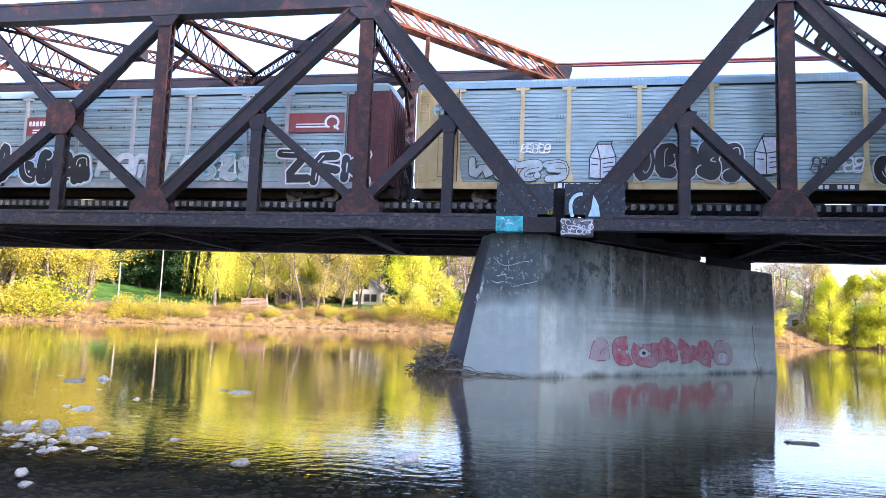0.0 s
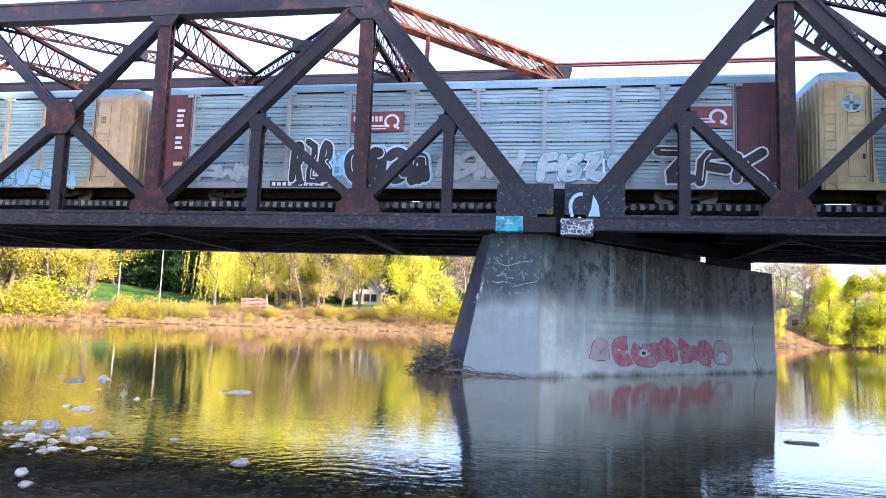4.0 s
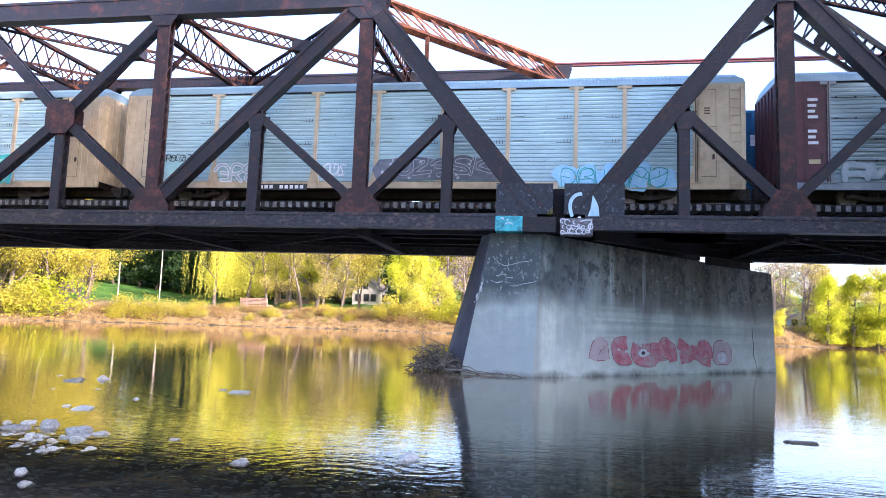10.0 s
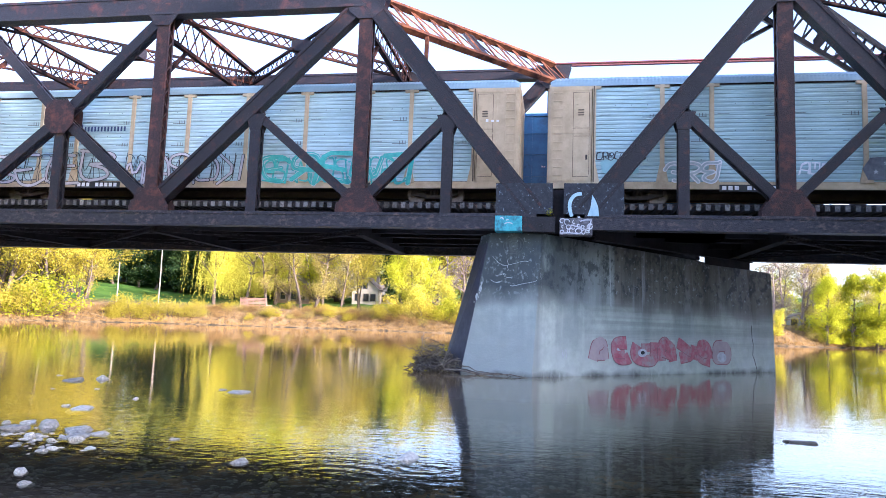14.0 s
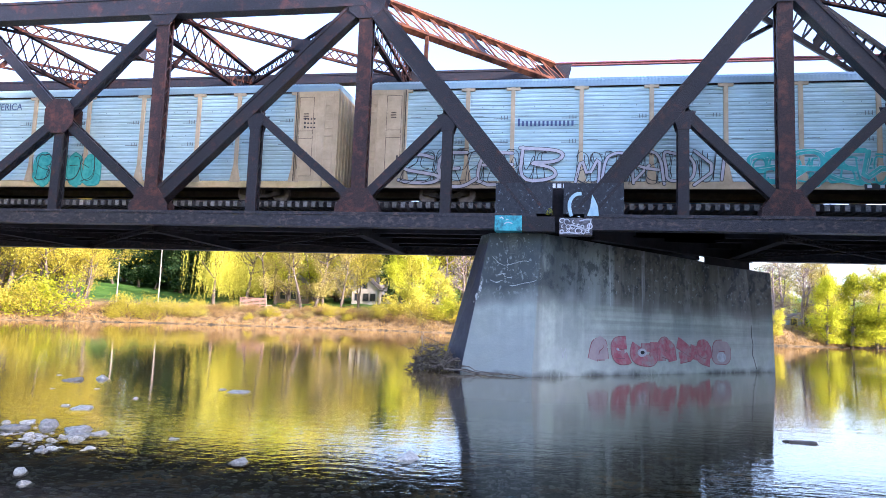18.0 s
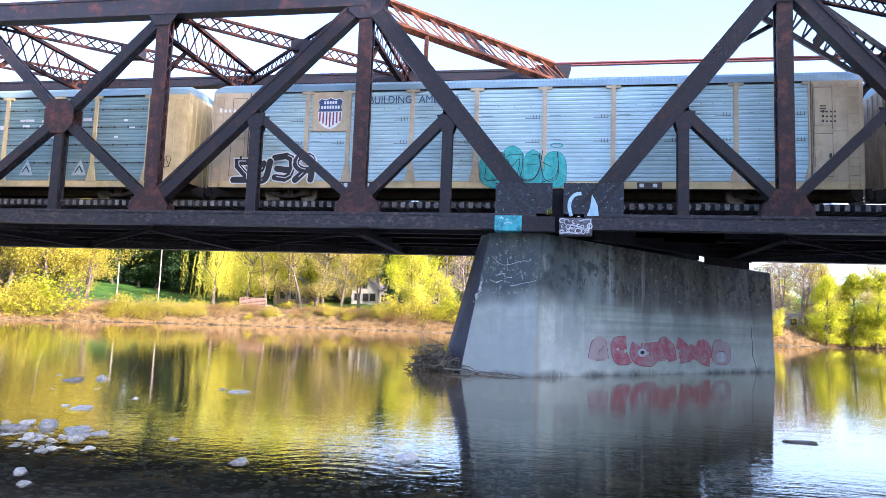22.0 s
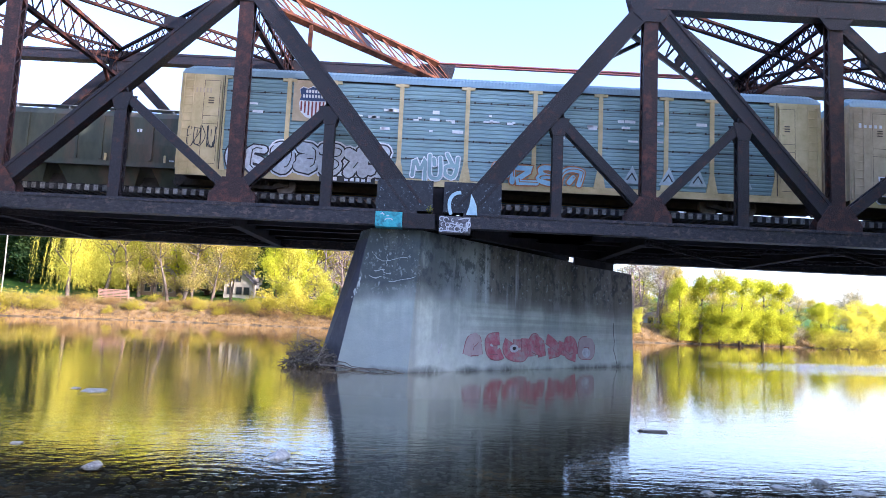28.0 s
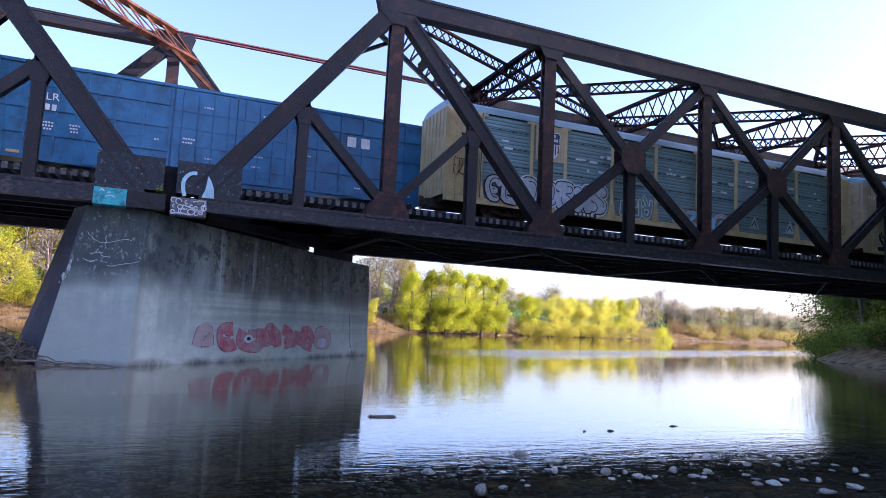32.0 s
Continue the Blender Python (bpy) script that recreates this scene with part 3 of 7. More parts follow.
left_posts = [-17.85, -27.55, -37.3, -47.1, -56.9]
right_posts = [16.55, 26.5, 36.6, 46.6]
left_span = span_bridge("truss_span", -1, (-0.75, -8.25, left_posts, -65.0), (7.4, -0.25, [-8.35] + left_posts[:-1], -55.0),
                        "dark rusted steel through-truss railway span over the river")
right_span = span_bridge("truss_span", 1, (1.15, 8.71, right_posts + [56.6], 64.0), (9.6, 16.8, [26.5, 36.6, 46.6, 56.6], 64.0),
                         "dark rusted steel through-truss railway span on a concrete pier")
end_girder(left_span, -1.0, 7.2)
end_girder(right_span, 1.6, 9.8)
for z in (16.30, 16.43):
    part("tie_bar", Mesh().box(-0.2, 16.8, Y2 - 0.1, Y2 + 0.1, z, z + 0.06), rod_red, right_span, "red-painted bar joining the truss tops")

# end shoes and plates over the pier
plate_steel = mat("speckled_blue_black_plate", (0.006, 0.010, 0.017), (0.028, 0.034, 0.045), 8.0, 0.55, 0.2, 0.5, 30.0, c3=(0.16, 0.20, 0.24), c3scale=9.0, c3lo=0.60, c3hi=0.64)
smudged = mat("smudged_grey_paint", (0.035, 0.035, 0.045), (0.22, 0.22, 0.24), 7.0, 0.7, 0, 0.3)
cyan = mat("turquoise_spray_paint", (0.03, 0.30, 0.36), (0.08, 0.52, 0.58), 5.0, 0.6, 0, 0.3, c3=(0.02, 0.10, 0.14), c3scale=3.0)
white_paint = mat("white_spray_paint", (0.46, 0.49, 0.52), (0.68, 0.72, 0.76), 6.0, 0.7, 0, 0.2, c3=(0.30, 0.33, 0.36), c3scale=2.0, c3lo=0.5, c3hi=0.8)
pale_blue_paint = mat("pale_blue_spray_paint", (0.32, 0.52, 0.62), (0.50, 0.68, 0.76), 4.0, 0.7, 0, 0.2)
black_paint = mat("black_spray_paint", (0.012, 0.012, 0.015), (0.03, 0.03, 0.035), 5.0, 0.6, 0, 0.1)


def ribbon(m, pts, w, y):
    """A painted stroke on an upright face."""
    pts = [Vector((x, z)) for x, z in pts]
    closed = (pts[0] - pts[-1]).length < 1e-4
    n = len(pts)
    vs = []
    for i in range(n):
        before = pts[i - 1] if i else (pts[-2] if closed else pts[0])
        after = pts[i + 1] if i + 1 < n else (pts[1] if closed else pts[-1])
        u, v = (pts[i] - before), (after - pts[i])
        u, v = (u.normalized() if u.length > 1e-6 else v.normalized()), (v.normalized() if v.length > 1e-6 else u.normalized())
        d = u + v
        d = d.normalized() if d.length > 0.2 else u
        k = min(1.7, 1 / max(0.3, d.dot(u)))
        s = Vector((-d.y, d.x)) * (w / 2 * k)
        yy = y - 0.0005 * i
        vs += [(pts[i].x - s.x, yy, pts[i].y - s.y), (pts[i].x + s.x, yy, pts[i].y + s.y)]
    m.add(vs, [(2 * i, 2 * i + 2, 2 * i + 3, 2 * i + 1) for i in range(n - 1)])


def arc(cx, cz, rx, rz, a0, a1, n=12):
    return [(cx + rx * math.cos(radians(a0 + (a1 - a0) * i / n)), cz + rz * math.sin(radians(a0 + (a1 - a0) * i / n))) for i in range(n + 1)]


def softened_arc(pts):
    """Cuts the corners of an open line once."""
    return pts[:1] + [(p[0] * k + o[0] * (1 - k), p[1] * k + o[1] * (1 - k)) for p, o in zip(pts, pts[1:]) for k in (0.75, 0.25)] + pts[-1:]


shoe = thing("bearing_shoe", "painted steel end shoe on the pier, turquoise and rust", "bridge bearing", "bridge bearings")
part("shoe_block", Mesh().box(-2.4, -1.32, 26.62, 27.3, 5.78, 6.40), cyan, shoe, "turquoise spray-painted block")
m = Mesh()
for ps in (arc(-1.85, 6.02, 0.17, 0.10, 20, 160, 6), [(-2.2, 6.28), (-2.12, 6.33), (-2.05, 6.25)], [(-1.95, 6.22), (-1.85, 6.24)]):
    m = Mesh()
    ribbon(m, ps, 0.045, 26.612)
    part("painted_mark", m, white_paint, shoe)
part("rust_block", Mesh().box(-1.30, 0.0, 26.66, 27.3, 5.78, 6.38).cyl((-0.62, 26.64, 6.15), (-0.62, 26.60, 6.15), 0.15), steel, shoe, "rust-brown block with a pin end")
part("end_plate", Mesh().box(-2.40, -0.12, 26.715, 26.74, 6.505, 7.75), plate_steel, shoe, "dark steel end plate")
part("chord_end", boxed((-2.38, 27.02, 7.12), (-0.15, 27.02, 7.12), 1.2, 0.5), plate_steel, shoe)
shoe2 = thing("bearing_shoe", "steel end shoe on the pier covered in white drawings", "bridge bearing", "bridge bearings")
part("shoe_block", Mesh().box(0.18, 1.45, 26.62, 27.3, 5.66, 6.33), smudged, shoe2, "dark block covered in white doodles")
rg = random.Random(4)
for i in range(15):
    cx, cz, r = 0.30 + (i % 6) * 0.2 + rg.uniform(-.06, .06), 5.80 + (i // 6) * 0.19 + rg.uniform(-.04, .04), rg.uniform(0.05, 0.11)
    m = Mesh()
    ribbon(m, arc(cx, cz, r * rg.uniform(0.8, 1.3), r, rg.uniform(0, 90), rg.uniform(250, 380), 10), rg.uniform(0.03, 0.05), 26.612 - 0.004 * (i % 3))
    part("painted_ring", m, white_paint, shoe2)
for x0, z0, x1, z1 in ((0.25, 5.72, 0.9, 5.70), (0.6, 6.05, 1.3, 5.82), (1.30, 5.75, 1.40, 6.28), (0.95, 6.2, 1.38, 6.26)):
    m = Mesh()
    ribbon(m, [(x0, z0), ((x0 + x1) / 2, (z0 + z1) / 2 + 0.03), (x1, z1)], 0.05, 26.598)
    part("painted_stroke", m, white_paint, shoe2)
part("end_plate", Mesh().box(0.32, 2.66, 26.715, 26.74, 6.505, 7.75), plate_steel, shoe2, "dark steel end plate")
part("chord_end", boxed((0.36, 27.02, 7.12), (2.64, 27.02, 7.12), 1.2, 0.5), plate_steel, shoe2)
m = Mesh()
pts = [(1.02, 7.32), (0.82, 7.30), (0.66, 7.18), (0.56, 6.98), (0.55, 6.74), (0.60, 6.52), (0.64, 6.40)]
ribbon(m, softened_arc(pts), 0.14, 26.668)
part("joint_plate", Mesh().box(-0.16, 0.36, 27.36, 27.40, 5.80, 7.6), under_steel, shoe2)
part("painted_crescent", m, pale_blue_paint, shoe2, "pale blue painted crescent")
m = Mesh().plate([(1.24, 6.42), (1.70, 6.42), (1.66, 6.80), (1.56, 7.05), (1.43, 7.28), (1.40, 7.05), (1.36, 6.75)], 26.664, 26.670)
part("painted_spike", m, pale_blue_paint, shoe2, "pale blue painted spike")

# ---- pier ----
def concrete_mat():
    """Weathered concrete: form marks, dark run-off streaks, a darker top, a pale silted foot, shade toned into the
    front face.
    """
    m = mat("stained_and_shaded_concrete", (0.435, 0.515, 0.45), (0.605, 0.69, 0.61), 2.2, 0.85, 0, 0.4, 14.0)
    n, l = m.node_tree.nodes, m.node_tree.links
    b = n["Principled BSDF"]
    col = b.inputs["Base Color"].links[0].from_socket
    tc, sep = n.new("ShaderNodeTexCoord"), n.new("ShaderNodeSeparateXYZ")
    l.new(tc.outputs["Object"], sep.inputs[0])

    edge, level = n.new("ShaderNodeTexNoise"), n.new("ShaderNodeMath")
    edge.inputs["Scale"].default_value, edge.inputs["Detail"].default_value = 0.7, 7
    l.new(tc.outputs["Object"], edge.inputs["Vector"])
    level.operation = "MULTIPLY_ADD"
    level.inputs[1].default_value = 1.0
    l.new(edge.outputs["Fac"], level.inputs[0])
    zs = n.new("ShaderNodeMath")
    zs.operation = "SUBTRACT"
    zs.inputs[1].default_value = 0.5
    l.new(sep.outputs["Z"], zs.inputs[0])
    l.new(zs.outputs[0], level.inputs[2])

    def stain_and_shade(scale, stretch, lo, hi, colour, z0, z1, col, amount=1.0, xs=None):
        mp, t, r, zr, mu, x = n.new("ShaderNodeMapping"), n.new("ShaderNodeTexNoise"), n.new("ShaderNodeMapRange"), n.new("ShaderNodeMapRange"), n.new("ShaderNodeMath"), n.new("ShaderNodeMix")
        mp.inputs["Scale"].default_value = stretch
        t.inputs["Scale"].default_value, t.inputs["Detail"].default_value, t.inputs["Roughness"].default_value = scale, 9, 0.62
        l.new(tc.outputs["Object"], mp.inputs["Vector"])
        l.new(mp.outputs["Vector"], t.inputs["Vector"])
        l.new(t.outputs["Fac"], r.inputs["Value"])
        r.inputs["From Min"].default_value, r.inputs["From Max"].default_value = lo, hi
        l.new(level.outputs[0], zr.inputs["Value"])
        zr.inputs["From Min"].default_value, zr.inputs["From Max"].default_value = z0, z1
        zr.inputs["To Max"].default_value = amount
        mu.operation = "MULTIPLY"
        l.new(r.outputs["Result"], mu.inputs[0])
        l.new(zr.outputs["Result"], mu.inputs[1])
        if xs:
            xr, both = n.new("ShaderNodeMapRange"), n.new("ShaderNodeMath")
            l.new(sep.outputs["X"], xr.inputs["Value"])
            xr.inputs["From Min"].default_value, xr.inputs["From Max"].default_value = xs
            both.operation = "MULTIPLY"
            l.new(mu.outputs[0], both.inputs[0])
            l.new(xr.outputs[0], both.inputs[1])
            mu = both
        x.data_type = "RGBA"
        l.new(mu.outputs[0], x.inputs["Factor"])
        l.new(col, x.inputs["A"])
        x.inputs["B"].default_value = (*colour, 1)
        return x.outputs["Result"]
    col = stain_and_shade(0.55, (1, 1, 0.03), 0.46, 0.58, (0.24, 0.29, 0.29), 0.4, 1.8, col, 0.5)
    col = stain_and_shade(0.50, (0.06, 0.06, 5.0), 0.44, 0.56, (0.25, 0.275, 0.25), 0.3, 1.2, col, 0.45, (1.0, 2.5))
    col = stain_and_shade(1.4, (0.05, 0.05, 4.0), 0.52, 0.60, (0.54, 0.59, 0.56), 0.6, 1.4, col, 0.45, (1.0, 2.5))
    col = stain_and_shade(0.50, (1, 1, 0.35), 0.30, 0.54, (0.15, 0.18, 0.175), 2.6, 3.2, col, 0.70)
    col = stain_and_shade(1.1, (1, 1, 0.07), 0.36, 0.56, (0.42, 0.49, 0.49), 2.9, 3.1, col, 0.55, (0.2, 0.5))
    col = stain_and_shade(0.40, (1, 1, 0.20), 0.22, 0.50, (0.20, 0.195, 0.165), 2.30, 3.35, col, 0.85, (2.55, 2.66))
    col = stain_and_shade(1.0, (1, 1, 0.05), 0.44, 0.56, (0.10, 0.10, 0.09), 2.7, 3.3, col, 0.65, (2.55, 2.70))
    col = stain_and_shade(0.60, (1, 1, 0.10), 0.40, 0.56, (0.20, 0.21, 0.19), 0.6, 1.8, col, 0.35, (6.0, 8.5))
    col = stain_and_shade(0.8, (1, 1, 0.06), 0.52, 0.62, (0.10, 0.10, 0.09), 1.8, 3.4, col, 0.5)
    # dark mottle towards the top
    col = stain_and_shade(2.6, (1, 1, 0.8), 0.50, 0.60, (0.045, 0.06, 0.070), 3.2, 3.7, col, 0.75)
    col = stain_and_shade(1.6, (1, 1, 0.05), 0.60, 0.68, (0.46, 0.52, 0.53), 0.5, 2.6, col, 0.7)
    col = stain_and_shade(5.0, (1, 1, 1), 0.58, 0.66, (0.40, 0.46, 0.47), 3.0, 3.6, col, 0.75)
    col = stain_and_shade(0.9, (1, 1, 1.2), 0.38, 0.62, (0.50, 0.56, 0.55), 2.3, 1.1, col, 0.5)
    # front face darkened by an X mask, shade put into the concrete colour
    col = stain_and_shade(0.7, (1, 1, 1.2), 0.30, 0.60, (0.42, 0.46, 0.42), 2.4, 1.2, col, 0.5, (-0.35, -0.6))
    col = stain_and_shade(0.6, (1, 1, 0.5), 0.10, 0.45, (0.27, 0.305, 0.285), -0.6, -0.4, col, 0.62, (-0.42, -0.60))
    # darker top of the front face and corner
    col = stain_and_shade(1.1, (1, 1, 0.4), 0.14, 0.47, (0.045, 0.062, 0.068), 2.75, 3.60, col, 0.88, (2.2, -0.2))
    col = stain_and_shade(7.0, (1, 1, 0.7), 0.56, 0.64, (0.33, 0.39, 0.40), 2.9, 3.6, col, 0.6, (-0.40, -0.55))
    col = stain_and_shade(4.0, (1, 1, 0.3), 0.20, 0.50, (0.05, 0.055, 0.05), 0.20, -0.10, col, 0.8)
    l.new(col, b.inputs["Base Color"])
    return m


concrete = concrete_mat()
stain_dark = mat("dark_worn_concrete", (0.07, 0.085, 0.09), (0.13, 0.155, 0.155), 5.0, 0.9, 0, 0.2)
# added sheet whose dark blue is the nose face's shade, with pale chips
nose_shade = mat("dark_blue_nose_shade", (0.045, 0.05, 0.075), (0.075, 0.08, 0.11), 3.0, 0.6, 0.3, 0.3, c3=(0.30, 0.31, 0.32), c3scale=1.6, c3lo=0.66, c3hi=0.72)


def pier():
    pr = thing("bridge_pier", "tall skewed concrete bridge pier with water stains and red graffiti", "bridge pier")
    lo = [(-3.75, 27.7), (-0.80, 27.0), (10.45, 36.95), (11.5, 37.7), (10.2, 39.4), (8.9, 39.3), (-2.9, 30.4), (-4.75, 29.2)]
    hi = [(-2.62, 27.3), (-0.52, 27.2), (9.85, 36.7), (11.2, 37.3), (10.0, 38.9), (8.8, 38.8), (-1.5, 29.7), (-3.12, 28.4)]
    zt = [5.77, 5.77, 5.27, 5.12, 5.12, 5.27, 5.77, 5.77]
    n = len(lo)
    m = Mesh()
    levels = [-1.8, 0.0, 1.2, 2.4, 3.6, 4.8, None]
    rings = []
    for z in levels:
        ring = []
        for i in range(n):
            k = (z if z is not None else zt[i]) / zt[i]
            ring.append((lo[i][0] + (hi[i][0] - lo[i][0]) * k, lo[i][1] + (hi[i][1] - lo[i][1]) * k, z if z is not None else zt[i]))
        rings.append(ring)
    m.v = [p for r in rings for p in r]
    for r in range(len(levels) - 1):
        for i in range(n):
            m.f.append((r * n + i, r * n + (i + 1) % n, (r + 1) * n + (i + 1) % n, (r + 1) * n + i))
    m.f.append(tuple((len(levels) - 1) * n + i for i in range(n)))
    part("pier_shaft", m, concrete, pr, "grey concrete with dark run-off streaks, darker and mottled towards the top", False)
    # sheet over the nose face, added to carry its shade
    L0, L1, H0, H1 = Vector((*lo[7], 0)), Vector((*lo[0], 0)), Vector((*hi[7], 5.77)), Vector((*hi[0], 5.77))
    o = Vector((-0.02, -0.015, 0.0))
    dn = (L0 - H0) * 0.25, (L1 - H1) * 0.25
    q = [L0 + dn[0], L1 + dn[1], L1.lerp(H1, 0.93), L0.lerp(H0, 0.93)]
    part("nose_shade_sheet", Mesh().add([p + o for p in q] + [p - o for p in q], [(0, 1, 2, 3), (7, 6, 5, 4), (0, 4, 5, 1), (1, 5, 6, 2), (2, 6, 7, 3), (3, 7, 4, 0)]), nose_shade, pr, "added dark blue sheet, shade of the cutwater face in its colour, chipped pale")
    a, b = Vector((*lo[1], 0)), Vector((*lo[2], 0))
    at, bt = Vector((*hi[1], 5.77)), Vector((*hi[2], 5.27))
    nrm = (b - a).cross(at - a).normalized()

    def face(u, v, off=0.006):
        return tuple(a.lerp(b, u).lerp(at.lerp(bt, u), v) + nrm * off)
    c, d = Vector((*lo[0], 0)), Vector((*lo[1], 0))
    ct, dt = Vector((*hi[0], 5.77)), Vector((*hi[1], 5.77))
    fwd = (d - c).cross(ct - c).normalized()

    def front(u, v, off=0.006):
        return tuple(c.lerp(d, u).lerp(ct.lerp(dt, u), v) + fwd * off)
    return pr, face, front


pier_ob, pier_face, pier_front = pier()
# ---- tracks ----
RAIL = 7.30


def track(y, label):
    tr = thing("railway_track", label, "railway track", "tracks")
    ya, yb = (27.5 - y, 1.96) if y < 32 else (-1.96, 2.0)
    tie = Mesh().box(-0.095, 0.095, ya, yb, -0.33, -0.09).data("tie", tie_wood)
    # only the front end face takes the lightened colour
    tie.materials.append(tie_end)
    tie.polygons[2].material_index = 1
    x = -36.0
    while x < 52:
        o = part("tie", tie, tie_wood, tr)
        o.matrix_basis = pose(x, y, RAIL - 0.14)
        x += 0.365
    rest = Mesh()
    for x0, x1 in ((-120, -36.4), (52.2, 110)):
        x = x0
        while x < x1:
            rest.box(x - 0.105, x + 0.105, y + ya, y + yb, RAIL - 0.5, RAIL - 0.14)
            x += 0.365
    tagged(part("far_ties", rest, tie_wood, tr), kind="stuff")
    for s in (-0.72, 0.72):
        m = Mesh().box(-120, 110, y + s - 0.035, y + s + 0.035, RAIL - 0.05, RAIL).box(-120, 110, y + s - 0.012, y + s + 0.012, RAIL - 0.13, RAIL - 0.04).box(-120, 110, y + s - 0.07, y + s + 0.07, RAIL - 0.145, RAIL - 0.12)
        part("rail", m, rail_steel, tr)
    for s in (-0.36, 0.36):
        part("guard_rail", Mesh().box(-120, 110, y + s - 0.03, y + s + 0.03, RAIL - 0.05, RAIL - 0.01).box(-120, 110, y + s - 0.012, y + s + 0.012, RAIL - 0.13, RAIL - 0.04).box(-120, 110, y + s - 0.06, y + s + 0.06, RAIL - 0.145, RAIL - 0.12), rail_steel, tr)
    for s in (-1.55, 1.55):
        part("guard_timber", Mesh().box(-120, 110, y + s - 0.08, y + s + 0.08, RAIL - 0.135, RAIL - 0.05), under_steel, tr)
    return tr


TRACK1, TRACK2 = 30.0, 34.0
track(TRACK1, "timber-tied railway track on the open bridge deck")
track(TRACK2, "timber-tied second railway track on the bridge deck")

# ---- railway cars ----
PITCH, HALF, LEAD = 29.37, 14.02, 7.83
ROWS = [(0, 0.0), (2, 8.12), (4, 16.66), (6, 25.59), (8, 34.87), (10, 44.49), (12, 54.41), (14, 64.62), (16, 75.07), (18, 85.76), (20, 96.65), (22, 107.72), (24, 118.95), (26, 130.31), (28, 141.78), (30, 153.34), (32, 164.96)]


def galv(name, c, metal, rough, blotch, k=0.5):
    return mat(name, tuple(v * 0.82 for v in c), tuple(v * 1.08 for v in c), 1.2, rough, metal, 0.12, 20.0, c3=blotch, c3scale=0.5, c3lo=k, c3hi=k + 0.25, stretch=(0.5, 1, 1.6))


grey_galv = galv("dull_galvanised_panels", (0.310, 0.400, 0.412), 0.45, 0.44, (0.190, 0.255, 0.270))
blue_galv = galv("pale_galvanised_panels", (0.37, 0.52, 0.535), 0.15, 0.50, (0.255, 0.370, 0.385))
bright_galv = galv("bright_galvanised_panels", (0.44, 0.61, 0.645), 0.12, 0.50, (0.34, 0.49, 0.53))
dark_galv = galv("weathered_galvanised_panels", (0.225, 0.335, 0.345), 0.25, 0.45, (0.165, 0.25, 0.262))
tan = mat("faded_tan_paint", (0.42, 0.33, 0.205), (0.56, 0.45, 0.29), 2.0, 0.6, 0, 0.15, c3=(0.33, 0.24, 0.14), c3scale=0.9, c3lo=0.55, c3hi=0.75)
yellow = mat("faded_yellow_paint", (0.50, 0.39, 0.19), (0.65, 0.52, 0.28), 2.0, 0.6, 0, 0.15, c3=(0.36, 0.26, 0.10), c3scale=0.9, c3lo=0.55, c3hi=0.75)
maroon = mat("faded_maroon_paint", (0.085, 0.030, 0.035), (0.13, 0.045, 0.048), 2.5, 0.65, 0, 0.15, c3=(0.06, 0.03, 0.035), c3scale=1.0)
grey_post = plain("grey_paint", (0.30, 0.325, 0.34))
sign_red = mat("red_sign", (0.17, 0.035, 0.035), (0.24, 0.055, 0.05), 3.0, 0.5, 0, 0.05)
seam_m = plain("grimy_seams", (0.10, 0.075, 0.05), 0.8)
roof_m = galv("galvanised_roof", (0.26, 0.37, 0.395), 0.25, 0.45, (0.20, 0.285, 0.305))
vent_m = plain("dull_grey_vents", (0.13, 0.155, 0.16), 0.7)
truck_m = mat("grimy_truck_iron", (0.03, 0.025, 0.022), (0.07, 0.055, 0.045), 5.0, 0.7, 0.3, 0.3)
wheel_m = mat("worn_wheel_steel", (0.10, 0.08, 0.07), (0.20, 0.17, 0.15), 5.0, 0.45, 0.7, 0.1)
white_m = plain("white_lettering", (0.74, 0.75, 0.76), 0.6)
navy_m = plain("navy_lettering", (0.03, 0.06, 0.16), 0.5)
black_m = plain("black_panel", (0.02, 0.02, 0.022), 0.5)
teal_m = mat("teal_spray_paint", (0.03, 0.34, 0.32), (0.10, 0.55, 0.50), 3.0, 0.7, 0, 0.05)
sky_m = mat("sky_blue_spray_paint", (0.25, 0.52, 0.70), (0.42, 0.68, 0.82), 3.0, 0.7, 0, 0.05)
red_m = mat("red_spray_paint", (0.44, 0.10, 0.14), (0.54, 0.24, 0.27), 3.4, 0.8, 0, 0.05, c3=(0.40, 0.37, 0.36), c3scale=2.2, c3lo=0.45, c3hi=0.66)
YN = -1.60
POSTS = [1.85, 4.66, 6.64, 9.57, 12.47, 15.43, 18.32, 21.22, 23.24, 26.10]


def panel_mesh(w, z0, z1):
    """A corrugated side sheet with its ribs running along."""
    m = Mesh()
    n = 23
    p = (z1 - z0) / n
    prof = []
    for i in range(n):
        z = z0 + i * p
        prof += [(0.0, z), (0.0, z + p * 0.50), (0.026, z + p * 0.70), (0.026, z + p * 0.88)]
    prof.append((0.0, z1))
    for y, z in prof:
        m.v += [(0, y, z), (w, y, z)]
    m.f = [(2 * i, 2 * i + 1, 2 * i + 3, 2 * i + 2) for i in range(len(prof) - 1)]
    return m


